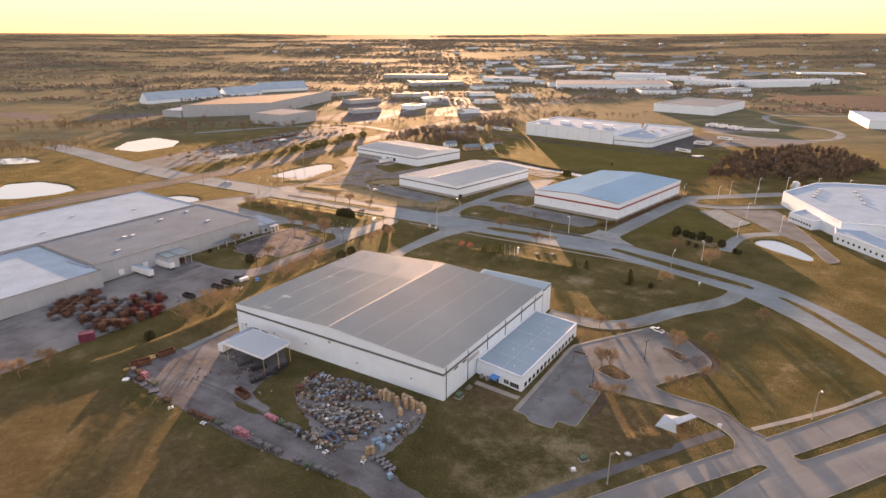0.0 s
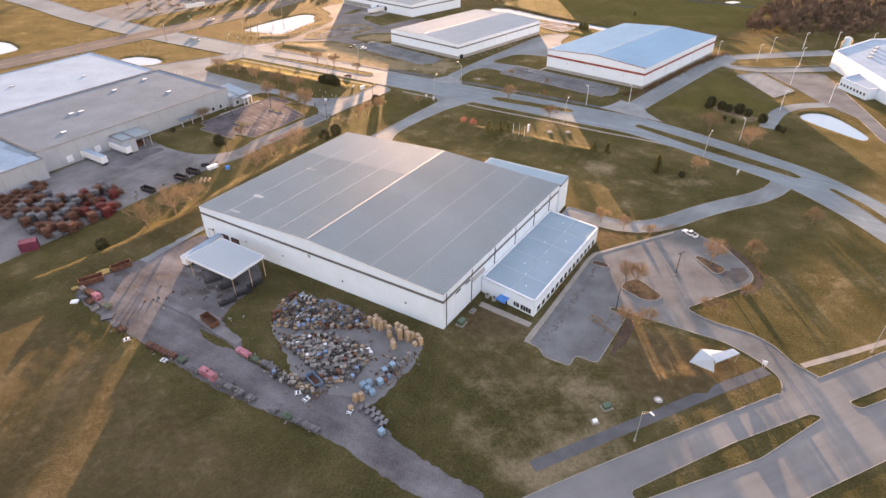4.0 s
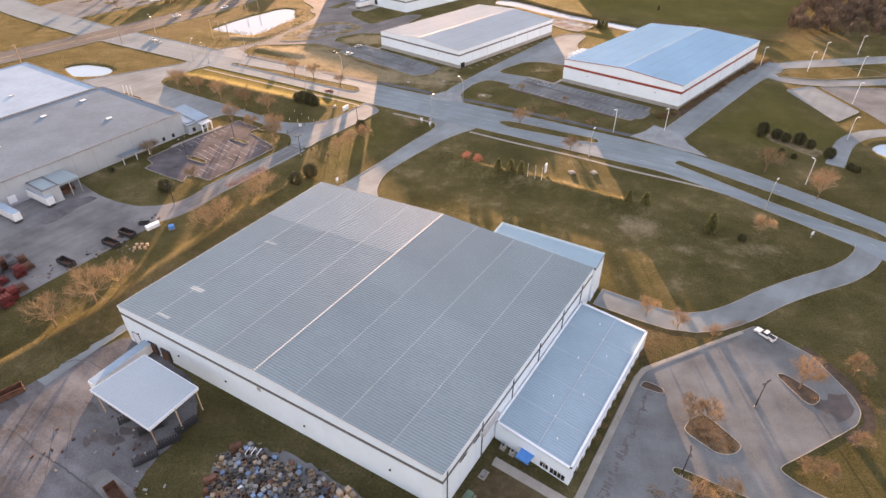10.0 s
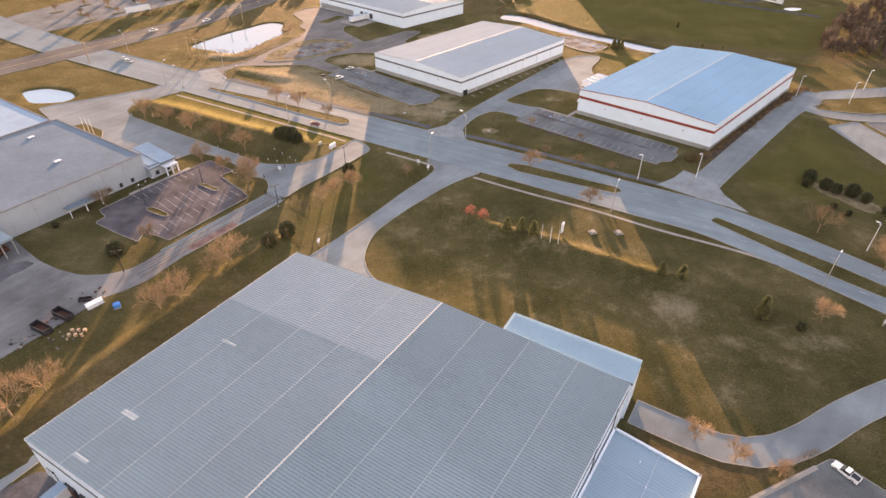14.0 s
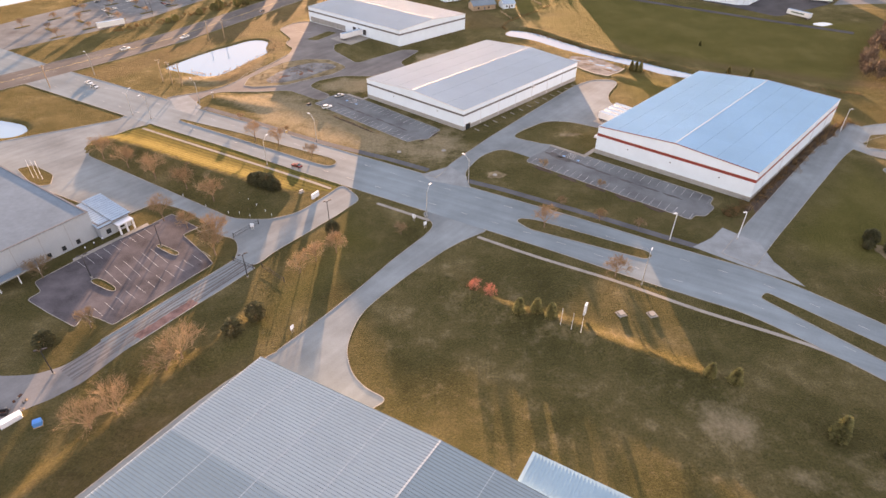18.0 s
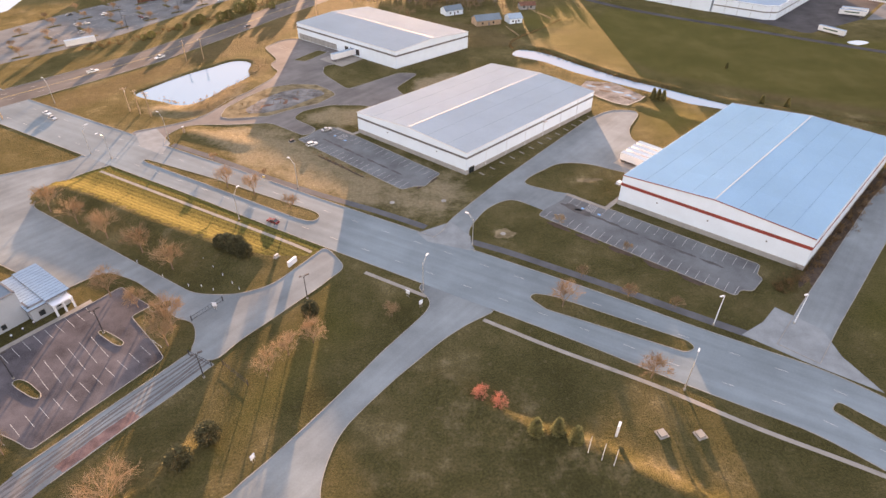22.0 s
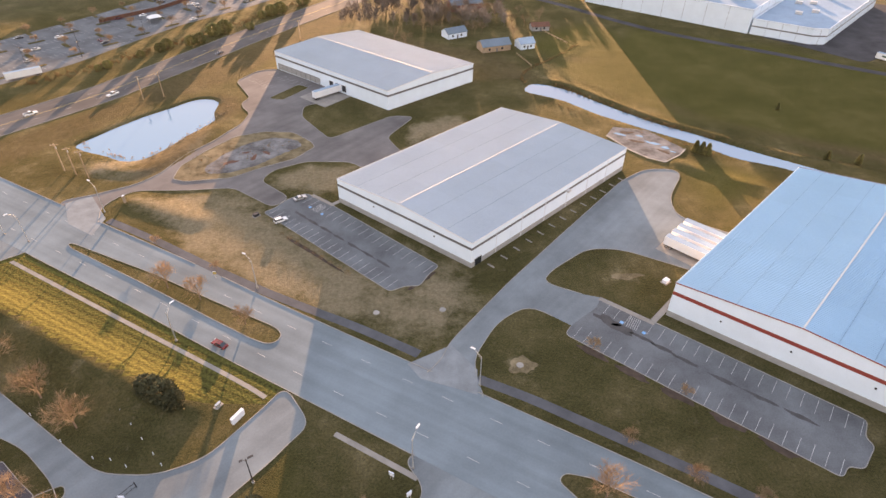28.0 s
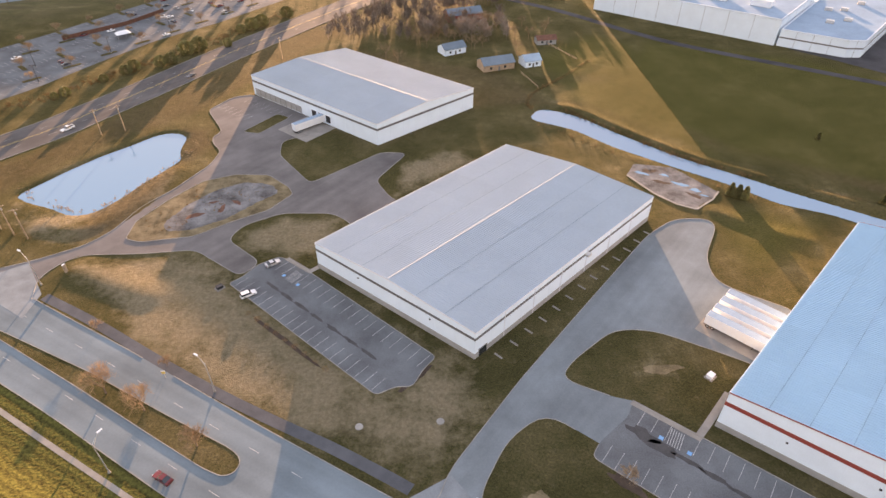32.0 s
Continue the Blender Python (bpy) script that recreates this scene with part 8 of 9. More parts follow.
part("sheet", Mb().prism([(-2.4, -0.9), (2.2, -1.0), (2.5, 0.7), (-2.2, 1.0)], 0, 1.3), M["trim"], heap)
for k in range(6):
    stacks[1].put(-98.6 + (k % 3) * 1.7, 86.2 + (k // 3) * 1.8, 20 * k, size=.7, label="weathered pallet load beside the yard kerb")

# ---- building details ----
def on_wall(corners, i, t, out=0.0):
    """A plan point on wall i at share t, pushed out, and the wall's turn."""
    a, b = corners[i], corners[(i + 1) % len(corners)]
    p = Vector(lerp2(a, b, t)) - inward(a, b) * out
    return p.x, p.y, math.degrees(math.atan2(b[1] - a[1], b[0] - a[0]))


def fit_in(name, house, corners, i, t, z, w, h, m, depth=0.12, label="", frame=None):
    """A flat fitting set on a wall: door, window, vent."""
    o = corners[0]
    x, y, turn = on_wall(corners, i, t, 0.0)
    ob = part(name, Mb().box(-w / 2, -depth, 0, w / 2, 0.02, h), M[m], house, label)
    ob.matrix_basis = pose(x - o[0], y - o[1], z, 0, 0, turn)
    if frame:
        fr = Mb().box(-w / 2 - 0.1, -depth - 0.04, 0, -w / 2, 0.02, h + 0.1).box(w / 2, -depth - 0.04, 0, w / 2 + 0.1, 0.02, h + 0.1).box(-w / 2, -depth - 0.04, h, w / 2, 0.02, h + 0.1)
        part("frame", fr, M[frame], ob)
    return ob


# large warehouse: small lights, drain pipes, louvre, doors, two docks
for t in (0.13, 0.37, 0.62, 0.79, 0.95):
    fit_in("wall_light", wh_a, A, 3, 1 - t, 4.6 if t != 0.37 else 3.6, 0.45, 0.3, "dark", 0.3, "small dark wall lamp")
fit_in("louvre", wh_a, A, 3, 0.5, 8.2, 1.0, 1.0, "plinth", 0.15, "grey square louvre")
fit_in("door", wh_a, A, 3, 0.035, 0, 2.6, 4.2, "trim", 0.1, "white steel door with dark frame", "dark")
for t in (0.105, 0.155):
    d = fit_in("dock_shelter", wh_a, A, 3, t, 0.6, 3.2, 3.6, "dark", 0.5, "dark rubber dock shelter")
    part("dock_door", Mb().box(-1.3, -0.56, 0.2, 1.3, -0.5, 3.0), M["rust"], d)
for t in (0.02, 0.2, 0.38, 0.56, 0.74, 0.9):
    fit_in("drain_pipe", wh_a, A, 0, t, 0.2, 0.16, 12.1, "dark", 0.2, "dark drain pipe")
for t in (0.1, 0.17):
    fit_in("vent_window", wh_a, A, 0, t, 8.6, 2.6, 0.6, "dark", 0.1, "dark slot opening")
fit_in("duct", wh_a, A, 0, 0.24, 7.8, 7.0, 1.0, "steel", 0.8, "grey metal duct on the wall")
# newer pale roof sheets at one end of the far slope, and clear panels
o = A[0]
def on_roof(corners, eave, ridge, s, t, side, lift):
    """Roof point: s along the ridge, t from eave to ridge."""
    p0, p1, p2, p3 = corners
    e0_, e1_ = (p0, p1) if side == 0 else (p3, p2)
    m0_, m1_ = lerp2(p3, p0, 0.5), lerp2(p1, p2, 0.5)
    q = lerp2(lerp2(e0_, e1_, s), lerp2(m0_, m1_, s), t)
    return (q[0], q[1], eave + (ridge - eave) * t + lift)


def roof_sheet(house, corners, eave, ridge, s0, s1, t0, t1, side, m, name, lift=0.16, label=""):
    o = corners[0]
    q = [on_roof(corners, eave, ridge, s, t, side, lift) for s, t in ((s0, t0), (s1, t0), (s1, t1), (s0, t1))]
    if side:
        q = q[::-1]
    mb = Mb().add(q + [(x, y, z - 0.04) for x, y, z in q], [(0, 1, 2, 3), (7, 6, 5, 4), (0, 4, 5, 1), (1, 5, 6, 2), (2, 6, 7, 3), (3, 7, 4, 0)])
    return part(name, shifted(mb, o), M[m], house, label)


for r in range(4):
    roof_sheet(wh_a, A, A_EAVE, A_RIDGE, 0.682, 0.999, r / 4 + 0.002, (r + 1) / 4 - 0.002, 1, "roof_new", "newer_roof_sheet", 0.085, "newer pale roof sheet")
for s, t, w in ((0.182, 0.22, 0.018), (0.52, 0.23, 0.009), (0.033, 0.25, 0.012)):
    roof_sheet(wh_a, A, A_EAVE, A_RIDGE, s, s + w, t, t + 0.09, 1, "skylight", "skylight_panel", 0.15, "translucent white roof light")
# lap lines of the roof sheets
for house, cs, ev, ri, rows, rm in ((wh_a, A, A_EAVE, A_RIDGE, 4, "roof_pale"), (wh_b, B, B_EAVE, B_RIDGE, 3, "roof"), (wh_c, C, C_EAVE, C_RIDGE, 4, "lap_blue")):
    for side in (0, 1):
        for r in range(1, rows):
            p, q = on_roof(cs, ev, ri, 0.002, r / rows, side, 0.155), on_roof(cs, ev, ri, 0.998, r / rows, side, 0.155)
            ob = part("lap_strip", shifted(Mb().beam(p, q, 0.15 if rows == 4 else 0.12, 0.05), cs[0]), M[rm], house)
for i_ in (1, 3):
    a, b = C[i_], C[(i_ + 1) % 4]
    part("verge_trim", shifted(wall_block(a, b, [(0, C_EAVE - 0.12, C_EAVE + 0.16), (0.5, C_RIDGE - 0.12, C_RIDGE + 0.16), (1, C_EAVE - 0.12, C_EAVE + 0.16)], 0.2, 0.16), C[0]), M["stripe_red"], wh_c, "dark red roof edge")
# warehouse B: corner door, wall drains, splash blocks
fit_in("door", wh_b, B, 0, 0.035, 0, 3.0, 2.6, "glass", 0.1, "dark glazed corner door", "plinth")
block = Mb().box(-0.25, -1.3, 0, 0.25, 1.3, 0.16).mesh("splash_block", M["walk"])
for k in range(13):
    t = 0.06 + 0.072 * k
    if k % 2:
        fit_in("drain_pipe", wh_b, B, 0, t, 0.2, 0.12, 8.8, "trim", 0.16, "white drain pipe")
    x, y, turn = on_wall(B, 0, t, 3.6)
    ob = piece("splash_block", block, wh_b, pose(x - B[0][0], y - B[0][1], 0, 0, 0, turn))
fit_in("duct", wh_b, B, 0, 0.56, 6.9, 1.6, 0.7, "steel", 1.3, "small grey wall hood")
for t in (0.3, 0.75):
    fit_in("wall_light", wh_b, B, 3, t, 5.2, 0.4, 0.3, "dark", 0.25)
for t in (0.22, 0.5, 0.8):
    fit_in("wall_light", wh_c, C, 3, t, 5.6, 0.45, 0.3, "dark", 0.3)
for k in range(5):
    fit_in("drain_pipe", wh_c, C, 0, 0.1 + 0.19 * k, 0.2, 0.14, 11.0, "trim", 0.16, "white drain pipe")
for k in range(4):
    d = fit_in("dock_door", wh_c, C, 2, 0.53 + 0.045 * k, 1.1, 2.7, 3.0, "plinth", 0.1, "grey dock door", "dark")
# warehouse D: glazed strip, docks, apron
for k in range(9):
    fit_in("wall_bay", wh_d, D, 2, 0.04 + 0.045 * k, 0.3, 3.3, 3.0, "plinth", 0.08, "recessed grey wall bay", "stripe_grey")
for k in range(3):
    fit_in("dock_door", wh_d, D, 2, 0.53 + 0.055 * k, 1.1, 2.8, 3.2, "dark", 0.3, "dark dock shelter", "trim")
x, y, turn = on_wall(D, 2, 0.58, 8.5)
tagged(part("dock_apron", Mb().box(-9, -8, -0.03, 9, 8, 0.05), M["walk"]), "pale concrete dock apron", "apron", kind="structure").matrix_basis = pose(x, y, 0, 0, 0, turn)
x, y, turn = on_wall(C, 2, 0.6, 9)
tagged(part("dock_apron", Mb().box(-8.5, -8.5, -0.03, 10, 8.5, 0.05), M["walk"]), "pale concrete dock apron", "apron", kind="structure").matrix_basis = pose(x, y, 0, 0, 0, turn)

# office wing: awning, windows, door, kerb walk, roof vents, air units
office = bpy.data.objects["office_wing"]
OFF = [(27.2, -0.2), (54.6, 39.5), (39.7, 51.5), (12.7, 12.0)]
aw = fit_in("awning", office, OFF, 3, 0.46, 2.5, 3.2, 0.1, "blue", 2.4, "blue canvas entrance awning")
part("awning_front", Mb().box(-1.6, -2.5, -0.6, 1.6, -2.4, 0.1), M["blue"], aw)
fit_in("door", office, OFF, 3, 0.46, 0.1, 1.9, 2.2, "glass", 0.08, "dark glazed door", "trim")
for t in (0.66, 0.28):
    fit_in("window", office, OFF, 3, t if t > 0.5 else 0.7, 0.8, 1.2, 1.6, "glass", 0.1, "dark window", "trim")
for k in range(4):
    fit_in("window", office, OFF, 3, 0.78 + 0.048 * k, 0.6, 0.8, 1.8, "glass", 0.1, "dark window bay", "trim")
for k in range(14):
    fit_in("window", office, OFF, 0, 0.06 + 0.066 * k, 0.7, 2.0, 1.9, "glass", 0.1, "dark office window", "trim")
for k in range(9):
    x, y = lerp2(lerp2(OFF[0], OFF[1], 0.1 + 0.1 * k), lerp2(OFF[3], OFF[2], 0.1 + 0.1 * k), 0.3 + 0.3 * ((k * 7) % 3) / 2)
    part("roof_vent", Mb().tube((x - OFF[0][0], y - OFF[0][1], 5.4), (x - OFF[0][0], y - OFF[0][1], 5.95), 0.14, 0.14, 8), M["trim"], office)
for k in range(1, 5):
    a, b = lerp2(OFF[0], OFF[1], k / 5), lerp2(OFF[3], OFF[2], k / 5)
    part("roof_seam", shifted(Mb().beam((*a, 5.46), (*b, 5.46), 0.14, 0.08), OFF[0]), M["roof_pale"], office)
a, b = lerp2(OFF[0], OFF[3], 0.45), lerp2(OFF[1], OFF[2], 0.45)
part("roof_seam", shifted(Mb().beam((*a, 5.5), (*b, 5.5), 0.2, 0.1), OFF[0]), M["roof_pale"], office)
wide_ribs = Mb()
for k in range(1, 60):
    a, b = lerp2(OFF[0], OFF[1], k / 60), lerp2(OFF[3], OFF[2], k / 60)
    wide_ribs.beam((*lerp2(a, b, 0.02), 5.42), (*lerp2(a, b, 0.98), 5.42), 0.08, 0.05)
part("roof_ribs", shifted(wide_ribs, OFF[0]), M["office_roof"], office)["kind"] = "stuff"
for k in range(2):
    x, y, turn = on_wall(OFF, 3, 0.16 + 0.13 * k, 1.1)
    t = thing("air_unit", "grey air-conditioning unit beside the office", "air conditioner", "air units", at=pose(x, y, 0, 0, 0, turn))
    part("case", Mb().box(-0.5, -0.5, 0.1, 0.5, 0.5, 1.2), M["steel"], t)
    part("fan_grille", Mb().tube((0, 0, 1.2), (0, 0, 1.26), 0.4, 0.4, 12), M["dark"], t)
    part("slab", Mb().box(-0.7, -0.7, 0, 0.7, 0.7, 0.1), M["walk"], t)

# dock canopy of the large warehouse
CAN = [(-62.6, 9.6), (-55.6, 20.9), (-71.9, 31.4), (-80.2, 20.6)]
can = thing("dock_canopy", "white-edged metal canopy on tall posts over the yard", "canopy", at=pose(CAN[0][0], CAN[0][1], 0))
part("canopy_roof", shifted(Mb().prism(CAN, 7.7, 7.85), CAN[0]), M["roof_pale"], can)
for i in range(4):
    a, b = CAN[i], CAN[(i + 1) % 4]
    part("fascia", shifted(wall_block(a, b, [(0, 7.2, 8.0), (1, 7.2, 8.0)], 0.15, 0.1), CAN[0]), M["trim"], can)
cr = Mb()
for k in range(1, 26):
    cr.beam((*lerp2(CAN[0], CAN[3], k / 26), 7.87), (*lerp2(CAN[1], CAN[2], k / 26), 7.87), 0.1, 0.06)
part("roof_ribs", shifted(cr, CAN[0]), M["roof_new"], can)["kind"] = "stuff"
for p in (lerp2(CAN[0], CAN[2], 0.03), lerp2(CAN[0], CAN[1], 0.5), lerp2(CAN[1], CAN[3], 0.03), lerp2(CAN[3], CAN[1], 0.04), lerp2(CAN[2], CAN[0], 0.05)):
    part("post", shifted(Mb().tube((*p, -0.1), (*p, 7.7), 0.16, 0.16, 8), CAN[0]), M["tan_bin"], can)

# folded shelter beside the drive
sh = thing("shelter", "white folded-roof shelter standing in the grass", "shelter", at=pose(73.5, -19.2, 0))
def sheet(mb, q, thick=0.12):
    return mb.add(list(q) + [(x, y, z - thick) for x, y, z in q], [(0, 1, 2, 3), (7, 6, 5, 4), (0, 4, 5, 1), (1, 5, 6, 2), (2, 6, 7, 3), (3, 7, 4, 0)])


WINGS = ([(66.3, -19.6, 0.5), (71.5, -23.3, 0.4), (71.6, -21.4, 3.1), (69.7, -17.3, 3.0)], [(69.7, -17.3, 3.0), (71.6, -21.2, 3.15), (77.0, -17.2, 1.7), (75.4, -16.2, 1.2)], [(71.5, -19.6, 3.2), (71.6, -22.6, 3.0), (78.7, -20.1, 3.9), (77.6, -18.2, 3.9)])
for q in WINGS:
    w = part("roof_wing", sheet(Mb(), [(x - 73.5, y + 19.2, z) for x, y, z in q]), M["roof_pale"], sh)
    seams = Mb()
    for k in range(1, 6):
        a_, b_ = Vector(q[0]).lerp(Vector(q[1]), k / 6), Vector(q[3]).lerp(Vector(q[2]), k / 6)
        seams.beam((a_.x - 73.5, a_.y + 19.2, a_.z + 0.03), (b_.x - 73.5, b_.y + 19.2, b_.z + 0.03), 0.08, 0.06)
    part("seams", seams, M["trim"], w)["kind"] = "stuff"
for x, y, h in ((4.9, -0.7, 3.75), (4.0, 0.8, 3.75), (-1.9, -3.0, 2.9), (-3.7, 1.8, 2.85), (-7.0, -0.4, 0.4), (-2.1, -4.0, 0.3), (1.9, 2.9, 1.0), (3.4, 2.1, 1.5)):
    part("post", Mb().tube((x, y, -0.1), (x, y, h), 0.08, 0.08, 6), M["steel"], sh)

# ribs on the flat sheet roofs
for corners, z, owner in (([(44.25, 58.0), (48.4, 65.0), (20.3, 81.5), (16.2, 74.6)], 12.4, "end_bay"),):
    flat_ribs = Mb()
    k = int(math.dist(corners[1], corners[2]) / 0.72)
    for j in range(1, k):
        a, b = lerp2(corners[0], corners[3], j / k), lerp2(corners[1], corners[2], j / k)
        flat_ribs.beam((*lerp2(a, b, 0.03), z + 0.07), (*lerp2(a, b, 0.97), z + 0.07), 0.07, 0.14)
    part("roof_ribs", shifted(flat_ribs, corners[0]), M["bay_roof"], bpy.data.objects[owner])["kind"] = "stuff"

# pitched sheet roof of the entrance lobby
lobby = bpy.data.objects["entrance_lobby"]
lo = ep(-10.4, -2.6)
# one long slope falling to the car park, split by a step
for s0, s1, drop in ((-11, -4.4, 0.0), (-4.4, 0.4, 0.5)):
    q = [(*ep(s0, -3.4), 5.2 - drop), (*ep(s1, -3.4), 5.2 - drop), (*ep(s1, 12.8), 7.0 - drop), (*ep(s0, 12.8), 7.0 - drop)]
    q = [(x - lo[0], y - lo[1], z) for x, y, z in q]
    roof_ = part("pitched_roof", sheet(Mb(), q[::-1], 0.2), M["roof_white"], lobby, "pale pitched metal roof")
    seams = Mb()
    for k in range(1, 14):
        a_, b_ = Vector(q[0]).lerp(Vector(q[3]), k / 14), Vector(q[1]).lerp(Vector(q[2]), k / 14)
        seams.beam((a_.x, a_.y, a_.z + 0.03), (b_.x, b_.y, b_.z + 0.03), 0.07, 0.06)
    part("seams", seams, M["roof_grey"], roof_)["kind"] = "stuff"
    edge_ = Mb().beam(tuple(Vector(q[0]) + Vector((0, 0, -0.2))), tuple(Vector(q[1]) + Vector((0, 0, -0.2))), 0.16, 0.3)
    part("gutter", edge_, M["stripe_grey"], lobby, "dark gutter line")
for w_ in (0.25, 0.7):
    fit_in("window", lobby, [ep(-10.4, -2.6), ep(-10.4, 12.4), ep(-0.2, 12.4), ep(-0.2, -2.6)], 3, w_, 0.9, 1.5, 1.7, "glass", 0.08, "dark lobby window", "plinth")
pq = [ep(-10.2, -5.6), ep(-10.2, -2.7), ep(-4.8, -2.7), ep(-4.8, -5.6)]
pq = pq if area(pq) > 0 else pq[::-1]
part("porch_roof", Mb().prism([(x - lo[0], y - lo[1]) for x, y in pq], 3.5, 3.9), M["trim"], lobby, "white porch roof")
for s_ in (-9.9, -7.5, -5.1):
    x, y = ep(s_, -5.3)
    part("column", Mb().box(x - lo[0] - 0.22, y - lo[1] - 0.22, -0.05, x - lo[0] + 0.22, y - lo[1] + 0.22, 3.5), M["trim"], lobby)

# open bay of the factory's dock enclosure: roof slab on posts
dock_at = ep(60, -11)
q = [ep(52.6, -11), ep(52.6, -0.2), ep(59.9, -0.2), ep(59.9, -11)]
q = q if area(q) > 0 else q[::-1]
part("bay_roof", shifted(Mb().prism(q, 5.6, 6.3), dock_at), M["roof"], dock, "flat roof over the open dock bay")
for s_ in (53.0, 56.4):
    a = ep(s_, -10.7)
    part("post", Mb().box(a[0] - dock_at[0] - 0.15, a[1] - dock_at[1] - 0.15, -0.05, a[0] - dock_at[0] + 0.15, a[1] - dock_at[1] + 0.15, 5.6), M["steel"], dock)

# grey factory: dock doors, portico, roof units
fac = bpy.data.objects["factory"]
E_ = [ep(0, 0), ep(0, 57), ep(96, 57), ep(96, 0)]
for k in range(3):
    fit_in("dock_door", fac, E_, 3, 1 - (72 + 6.2 * k) / 96, 1.0, 2.8, 3.0, "trim", 0.1, "white dock door", "plinth")
for k in range(6):
    fit_in("window", fac, E_, 3, 1 - (6 + 4.6 * k) / 96, 0.8, 1.2, 1.6, "glass", 0.08, "dark office window", "plinth")
port = thing("portico", "slim dark-roofed canopy on white posts along the factory wall", "canopy", at=pose(-123.6, 149.1, 0, 0, 0, 54))
part("portico_roof", Mb().box(-6.2, -1.9, 3.3, 6.2, 1.2, 3.5), M["roof_grey"], port)
part("fascia", Mb().box(-6.2, -1.96, 3.2, 6.2, -1.9, 3.52), M["plinth"], port)
for k in range(3):
    part("post", Mb().box(-5.6 + 5.6 * k - 0.14, -1.7, -0.1, -5.6 + 5.6 * k + 0.14, -1.42, 3.3), M["trim"], port)


def roof_unit(x, y, z, turn, w, d, h, label, m="trim", name="roof_unit"):
    t = thing(name, label, "roof unit", "roof units", at=pose(x, y, z, 0, 0, turn))
    part("case", Mb().box(-w / 2, -d / 2, 0.15, w / 2, d / 2, h), M[m], t)
    part("curb", Mb().box(-w / 2 - 0.1, -d / 2 - 0.1, 0, w / 2 + 0.1, d / 2 + 0.1, 0.15), M["plinth"], t)
    part("hood", Mb().box(-w / 2 - 0.06, -d / 2 - 0.06, h, w / 2 + 0.06, d / 2 + 0.06, h + 0.1), M[m], t)
    return t


for s, d in ((20, 20), (34, 45), (60, 30), (64, 31), (15, 48), (78, 12)):
    roof_unit(*ep(s, d), 9.6, 54, 2.2, 1.3, 0.3, "low white unit on the factory roof")
for s, d in ((30, 80), (60, 95), (85, 75), (100, 105)):
    roof_unit(*ep(s, d), 9.7, 54, 1.8, 1.1, 0.3, "small grey unit on the white roof", "steel")
for k in range(12):
    roof_unit(*ep(97.6 + k * 0.12, 2 + k * 1.5), 8.6, 54, 2.2, 0.5, 0.3, "pale walkway block across the factory roof", "roof_white")
for f, dd in ((0.12, 0.25), (0.36, 0.3), (0.62, 0.28), (0.84, 0.3)):
    x, y = lerp2(lerp2((105, 547), (191, 478.5), f), lerp2((154, 603), (240, 534.4), f), dd)
    roof_unit(x, y, 13.6, -38.5, 11, 7, 3.6, "white penthouse unit on the cold store roof")
for f, dd in ((0.3, 0.3), (0.5, 0.5), (0.7, 0.35), (0.45, 0.75), (0.2, 0.6)):
    x, y = lerp2(lerp2((221, 468), (296, 538), f), lerp2((208, 478), (258, 568), f), dd)
    roof_unit(x, y, 8.5, -32, 4, 2.4, 1.6, "grey unit on the low white roof", "steel")
for k in range(16):
    x, y = lerp2(lerp2((246, 225), (335, 145), (k % 4) / 4 + 0.1), lerp2((268, 245), (350, 225), (k % 4) / 4 + 0.1), (k // 4) / 4 + 0.1)
    roof_unit(x, y, 9.2, 20, 2.6, 1.8, 0.8, "grey unit on the white factory roof", "steel")
G_ = [(227, 194.5), (230.4, 174.6), (237, 176.4), (237.4, 164), (231, 153.5), (238, 120), (252, 125), (246, 184), (242, 202)]
go = bpy.data.objects["factory_office"]
for i, n in ((0, 8), (4, 9), (8, 5)):
    for k in range(n):
        fit_in("window", go, G_, i, (k + 0.7) / (n + 0.4), 1.9, 1.1, 1.3, "glass", 0.08, "dark window", "plinth")
silo = thing("silo", "pale blue steel silo with pipe bends behind the factory", "silo", at=pose(271, 265.4, 0))
part("tank", Mb().tube((0, 0, 1.5), (0, 0, 8.8), 2.1, 2.1, 20), M["roof_blue"], silo)
part("cone_top", Mb().tube((0, 0, 8.8), (0, 0, 9.5), 2.1, 0.6, 20), M["steel"], silo)
part("hopper", Mb().tube((0, 0, 0.5), (0, 0, 1.5), 0.7, 2.1, 20), M["steel"], silo)
for k in range(4):
    c, d = math.cos(0.8 + k * math.pi / 2) * 1.9, math.sin(0.8 + k * math.pi / 2) * 1.9
    part("leg", Mb().beam((c, d, -0.05), (c, d, 2.2), 0.22), M["steel"], silo)
for sx, top_z in ((-3.1, 6.4), (3.1, 7.6)):
    part("pipe", Mb().tube((sx, 0, -0.05), (sx, 0, top_z), 0.45, 0.45, 8).tube((sx, 0, top_z), (sx * 0.55, 0, top_z + 1.0), 0.45, 0.45, 8), M["wood"], silo, "yellowish bent pipe")

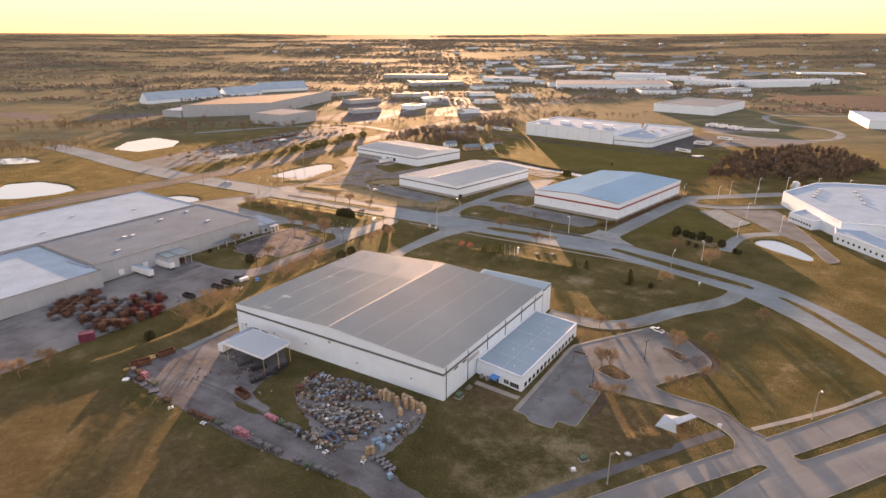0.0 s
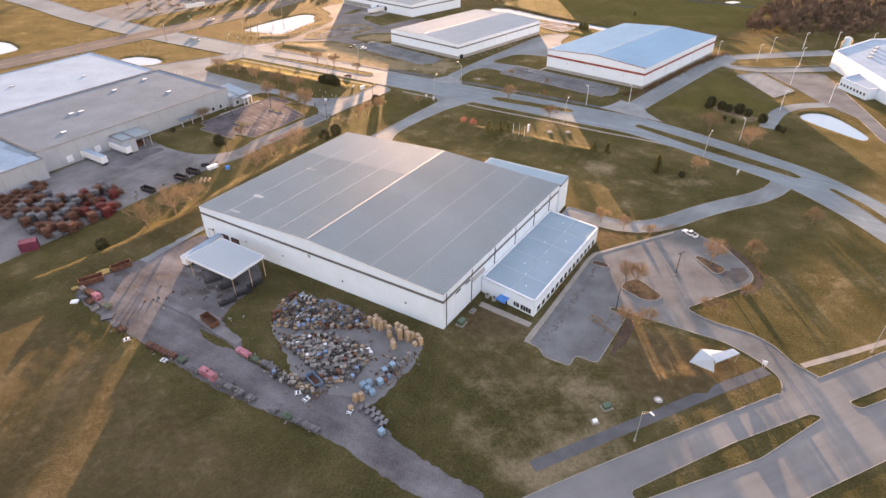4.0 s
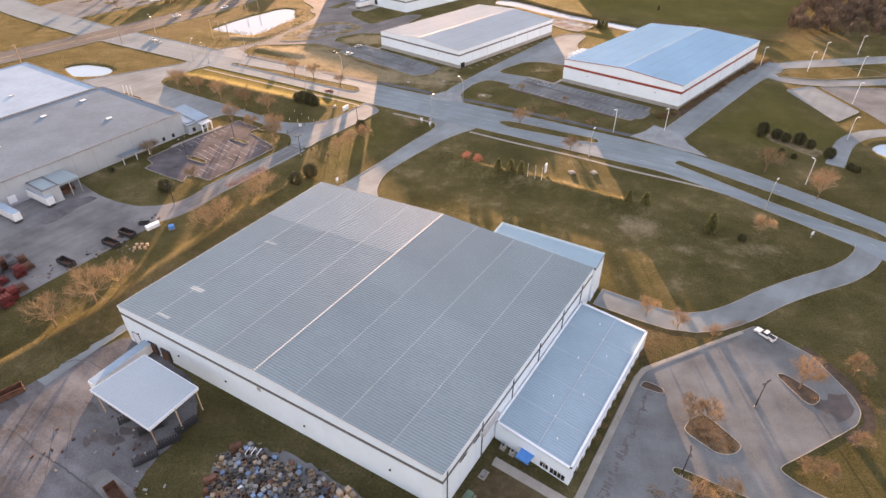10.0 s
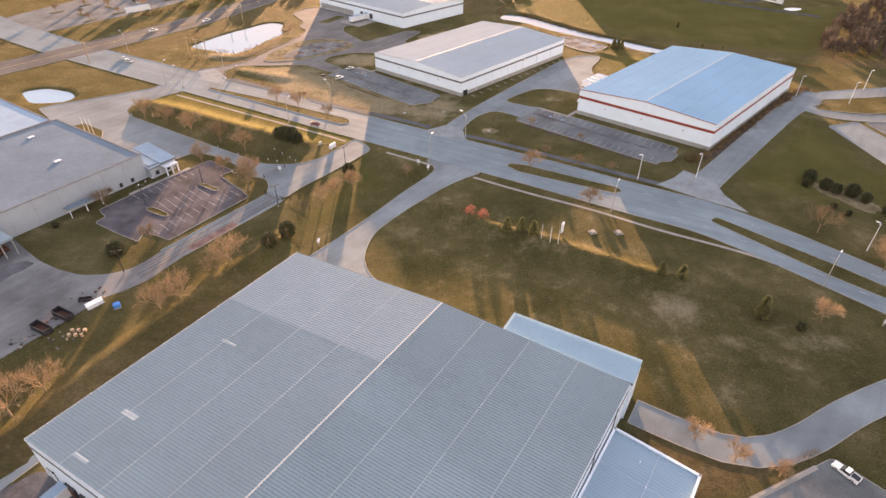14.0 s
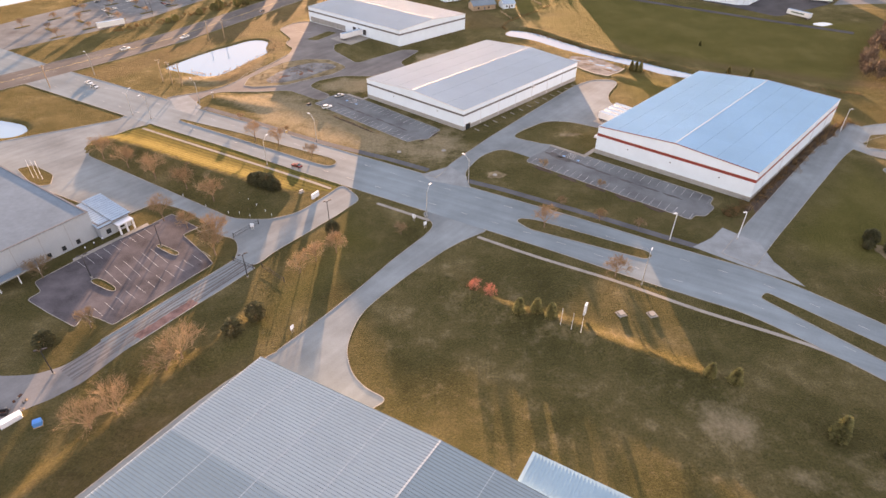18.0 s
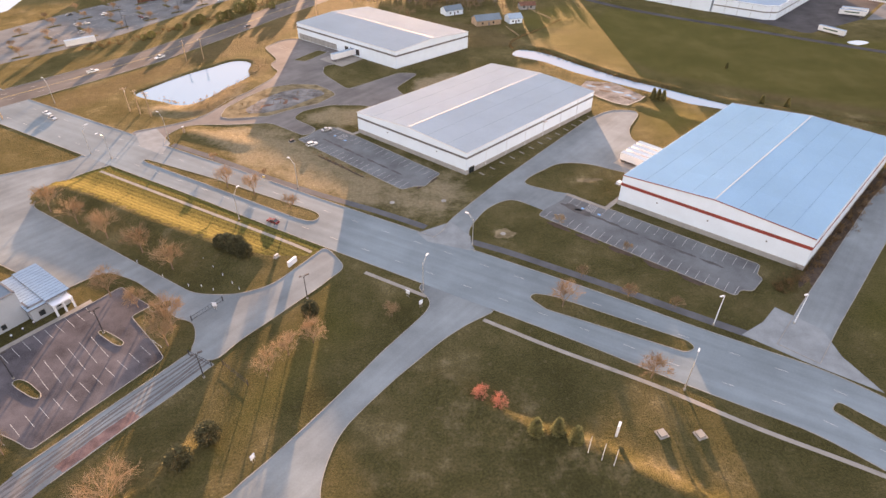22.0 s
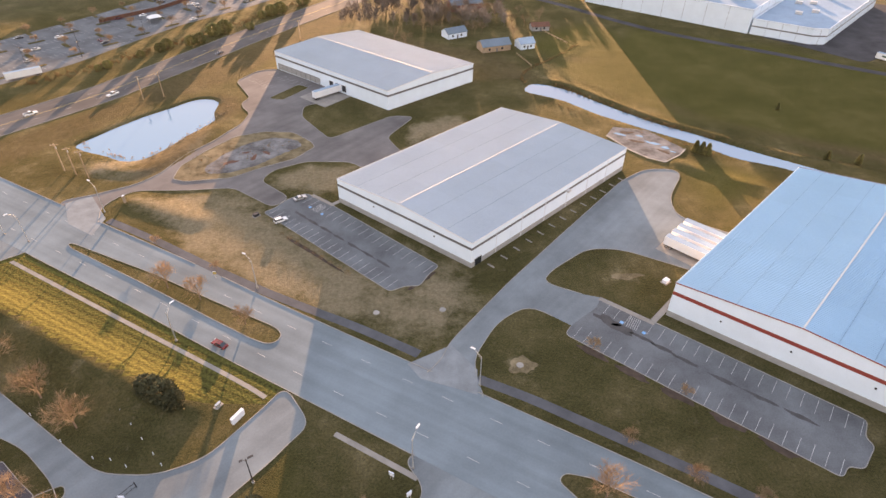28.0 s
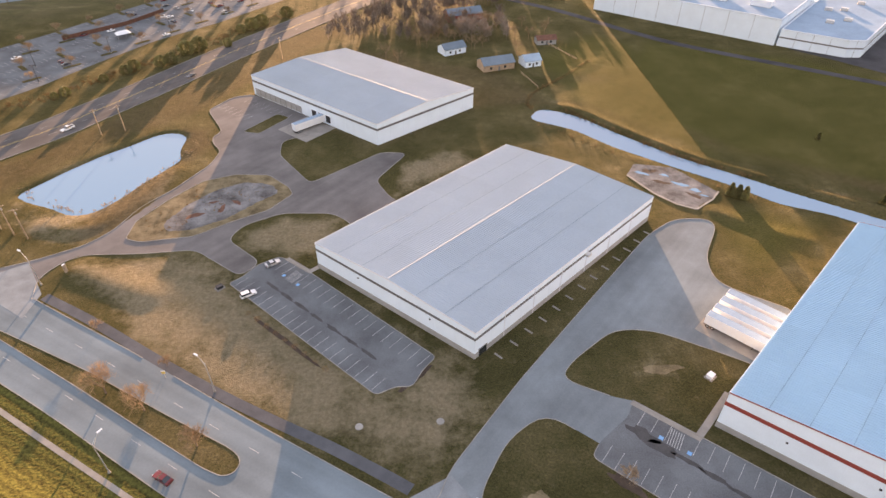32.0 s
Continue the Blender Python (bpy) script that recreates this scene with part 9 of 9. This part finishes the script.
# ---- houses beyond the field, far settlements ----
def small_house(x, y, turn, L, W, h, wall, roof, label, category="house", name="house"):
    t = thing(name, label, category, at=pose(x, y, 0, 0, 0, turn))
    rz = h + W * 0.28
    for i, (a, b) in enumerate((((-L / 2, -W / 2), (L / 2, -W / 2)), ((L / 2, -W / 2), (L / 2, W / 2)), ((L / 2, W / 2), (-L / 2, W / 2)), ((-L / 2, W / 2), (-L / 2, -W / 2)))):
        prof = [(0, 0, h), (0.5, 0, rz), (1, 0, h)] if i % 2 else [(0, 0, h), (1, 0, h)]
        part("wall", wall_block(a, b, prof, 0.25), M[wall], t)
    for s in (-1, 1):
        q = [(-L / 2 - 0.4, s * (W / 2 + 0.4), h - 0.1), (L / 2 + 0.4, s * (W / 2 + 0.4), h - 0.1), (L / 2 + 0.4, 0, rz + 0.08), (-L / 2 - 0.4, 0, rz + 0.08)]
        q = q if s < 0 else q[::-1]
        part("roof", Mb().add(q + [(a, b, c - 0.15) for a, b, c in q], [(0, 1, 2, 3), (7, 6, 5, 4), (0, 4, 5, 1), (1, 5, 6, 2), (2, 6, 7, 3), (3, 7, 4, 0)]), M[roof], t)
    for k in range(2):
        part("window", Mb().box(-L * 0.3 + k * L * 0.45, -W / 2 - 0.04, 1.0, -L * 0.3 + k * L * 0.45 + 1.2, -W / 2 + 0.02, 2.2), M["glass"], t)
    part("door", Mb().box(-0.5, -W / 2 - 0.05, 0, 0.5, -W / 2 + 0.02, 2.05), M["stripe_grey"], t)
    return t


small_house(12, 470, 30, 13, 8, 3.2, "white_wall", "roof_grey", "small white house with a grey roof")
small_house(34, 448, 20, 17, 9, 3.4, "tan_bin", "roof_grey", "tan-walled bungalow with a grey roof")
small_house(52, 452, 20, 9, 8, 3.2, "white_wall", "roof_white", "pale garage beside the bungalow", "garage")
small_house(64.6, 484, 10, 11, 6, 2.8, "plinth", "rust", "brown barn shed in the field", "shed")
small_house(20, 528, 20, 22, 10, 4.0, "stripe_red", "roof_grey", "dark red barn beyond the house", "barn")
frng = random.Random(9)
for k in range(150):
    a = frng.uniform(-0.3, 0.7)
    r = frng.uniform(1500, 3600) if k > 90 else frng.uniform(1000, 2300)
    if k <= 90:
        a = frng.uniform(0.08, 0.62)
    x, y = math.sin(a) * r, 150 + math.cos(a) * r
    d = math.hypot(x, y - 150)
    z = max(0.0, min(1.1, (d - 1500) / 3000)) ** 1.25 * 100
    big = frng.random() < 0.12
    L, W, h = (frng.uniform(40, 100), frng.uniform(25, 45), frng.uniform(7, 10)) if big else (frng.uniform(14, 24), frng.uniform(9, 12), 6)
    t = thing("far_building", "pale low hall on the distant plain" if big else "small pale house on the distant plain", "building", "distant buildings", at=pose(x, y, z - 1, 0, 0, frng.choice((0, 12, 35, -30)) + frng.uniform(-5, 5)))
    part("wall", Mb().box(-L / 2, -W / 2, -6, L / 2, W / 2, h), M["white_wall" if frng.random() < 0.75 else "grey_wall"], t)
    rf = Mb()
    profile(rf, [(-W / 2 - 0.5, h), (W / 2 + 0.5, h), (0, h + (1.5 if big else 3))], -L / 2, L / 2)
    rf.v = [(q[1], q[0], q[2]) for q in rf.v]
    part("roof", rf, M[frng.choice(("roof_white", "roof_grey", "roof"))], t)


# rail fence along the field edge, tent and long wall beside the shopping car park
def rail_fence(pts, label, m="wood", high=1.3, gap=3.0):
    t = thing("fence", label, "fence", at=pose(pts[0][0], pts[0][1], 0))
    for a, b in zip(pts, pts[1:]):
        a, b = Vector(a) - Vector(pts[0]), Vector(b) - Vector(pts[0])
        k = max(1, int((b - a).length / gap))
        for j in range(k):
            p, q = a.lerp(b, j / k), a.lerp(b, (j + 1) / k)
            part("post", Mb().box(p.x - 0.08, p.y - 0.08, -0.2, p.x + 0.08, p.y + 0.08, high), M[m], t)
            for z in (0.5, 0.85, 1.15):
                part("rail", Mb().beam((p.x, p.y, z), (q.x, q.y, z), 0.05, 0.12), M[m], t)
    return t


rail_fence([(77.4, 457.6), (63.4, 485.5)], "weathered wooden rail fence beside the barn")
rail_fence([(52.2, 421.1), (46, 440)], "weathered wooden rail fence at the field corner")
tent = thing("canopy_tent", "small white canopy tent in the car park", "tent", at=pose(-175.5, 495.1, 0, 0, 0, 40))
part("tent_roof", Mb().add([(-4, -3, 2.6), (4, -3, 2.6), (4, 3, 2.6), (-4, 3, 2.6), (-2, 0, 4.0), (2, 0, 4.0)], [(0, 1, 5, 4), (1, 2, 5), (2, 3, 4, 5), (3, 0, 4), (3, 2, 1, 0)]), M["white_paint"], tent)
for x in (-3.8, 3.8):
    for y in (-2.8, 2.8):
        part("pole", Mb().tube((x, y, 0), (x, y, 2.6), 0.06, 0.06, 6), M["steel"], tent)
lw = thing("yard_wall", "long dark timber yard wall beside the car park", "wall", at=pose(-208.2, 490.6, 0))
for a, b in zip([(0, 0), (25.2, 26.7), (38.1, 52.4)], [(25.2, 26.7), (38.1, 52.4)]):
    part("wall_run", Mb().beam((*a, 1.1), (*b, 1.1), 0.3, 2.2), M["rust"], lw)
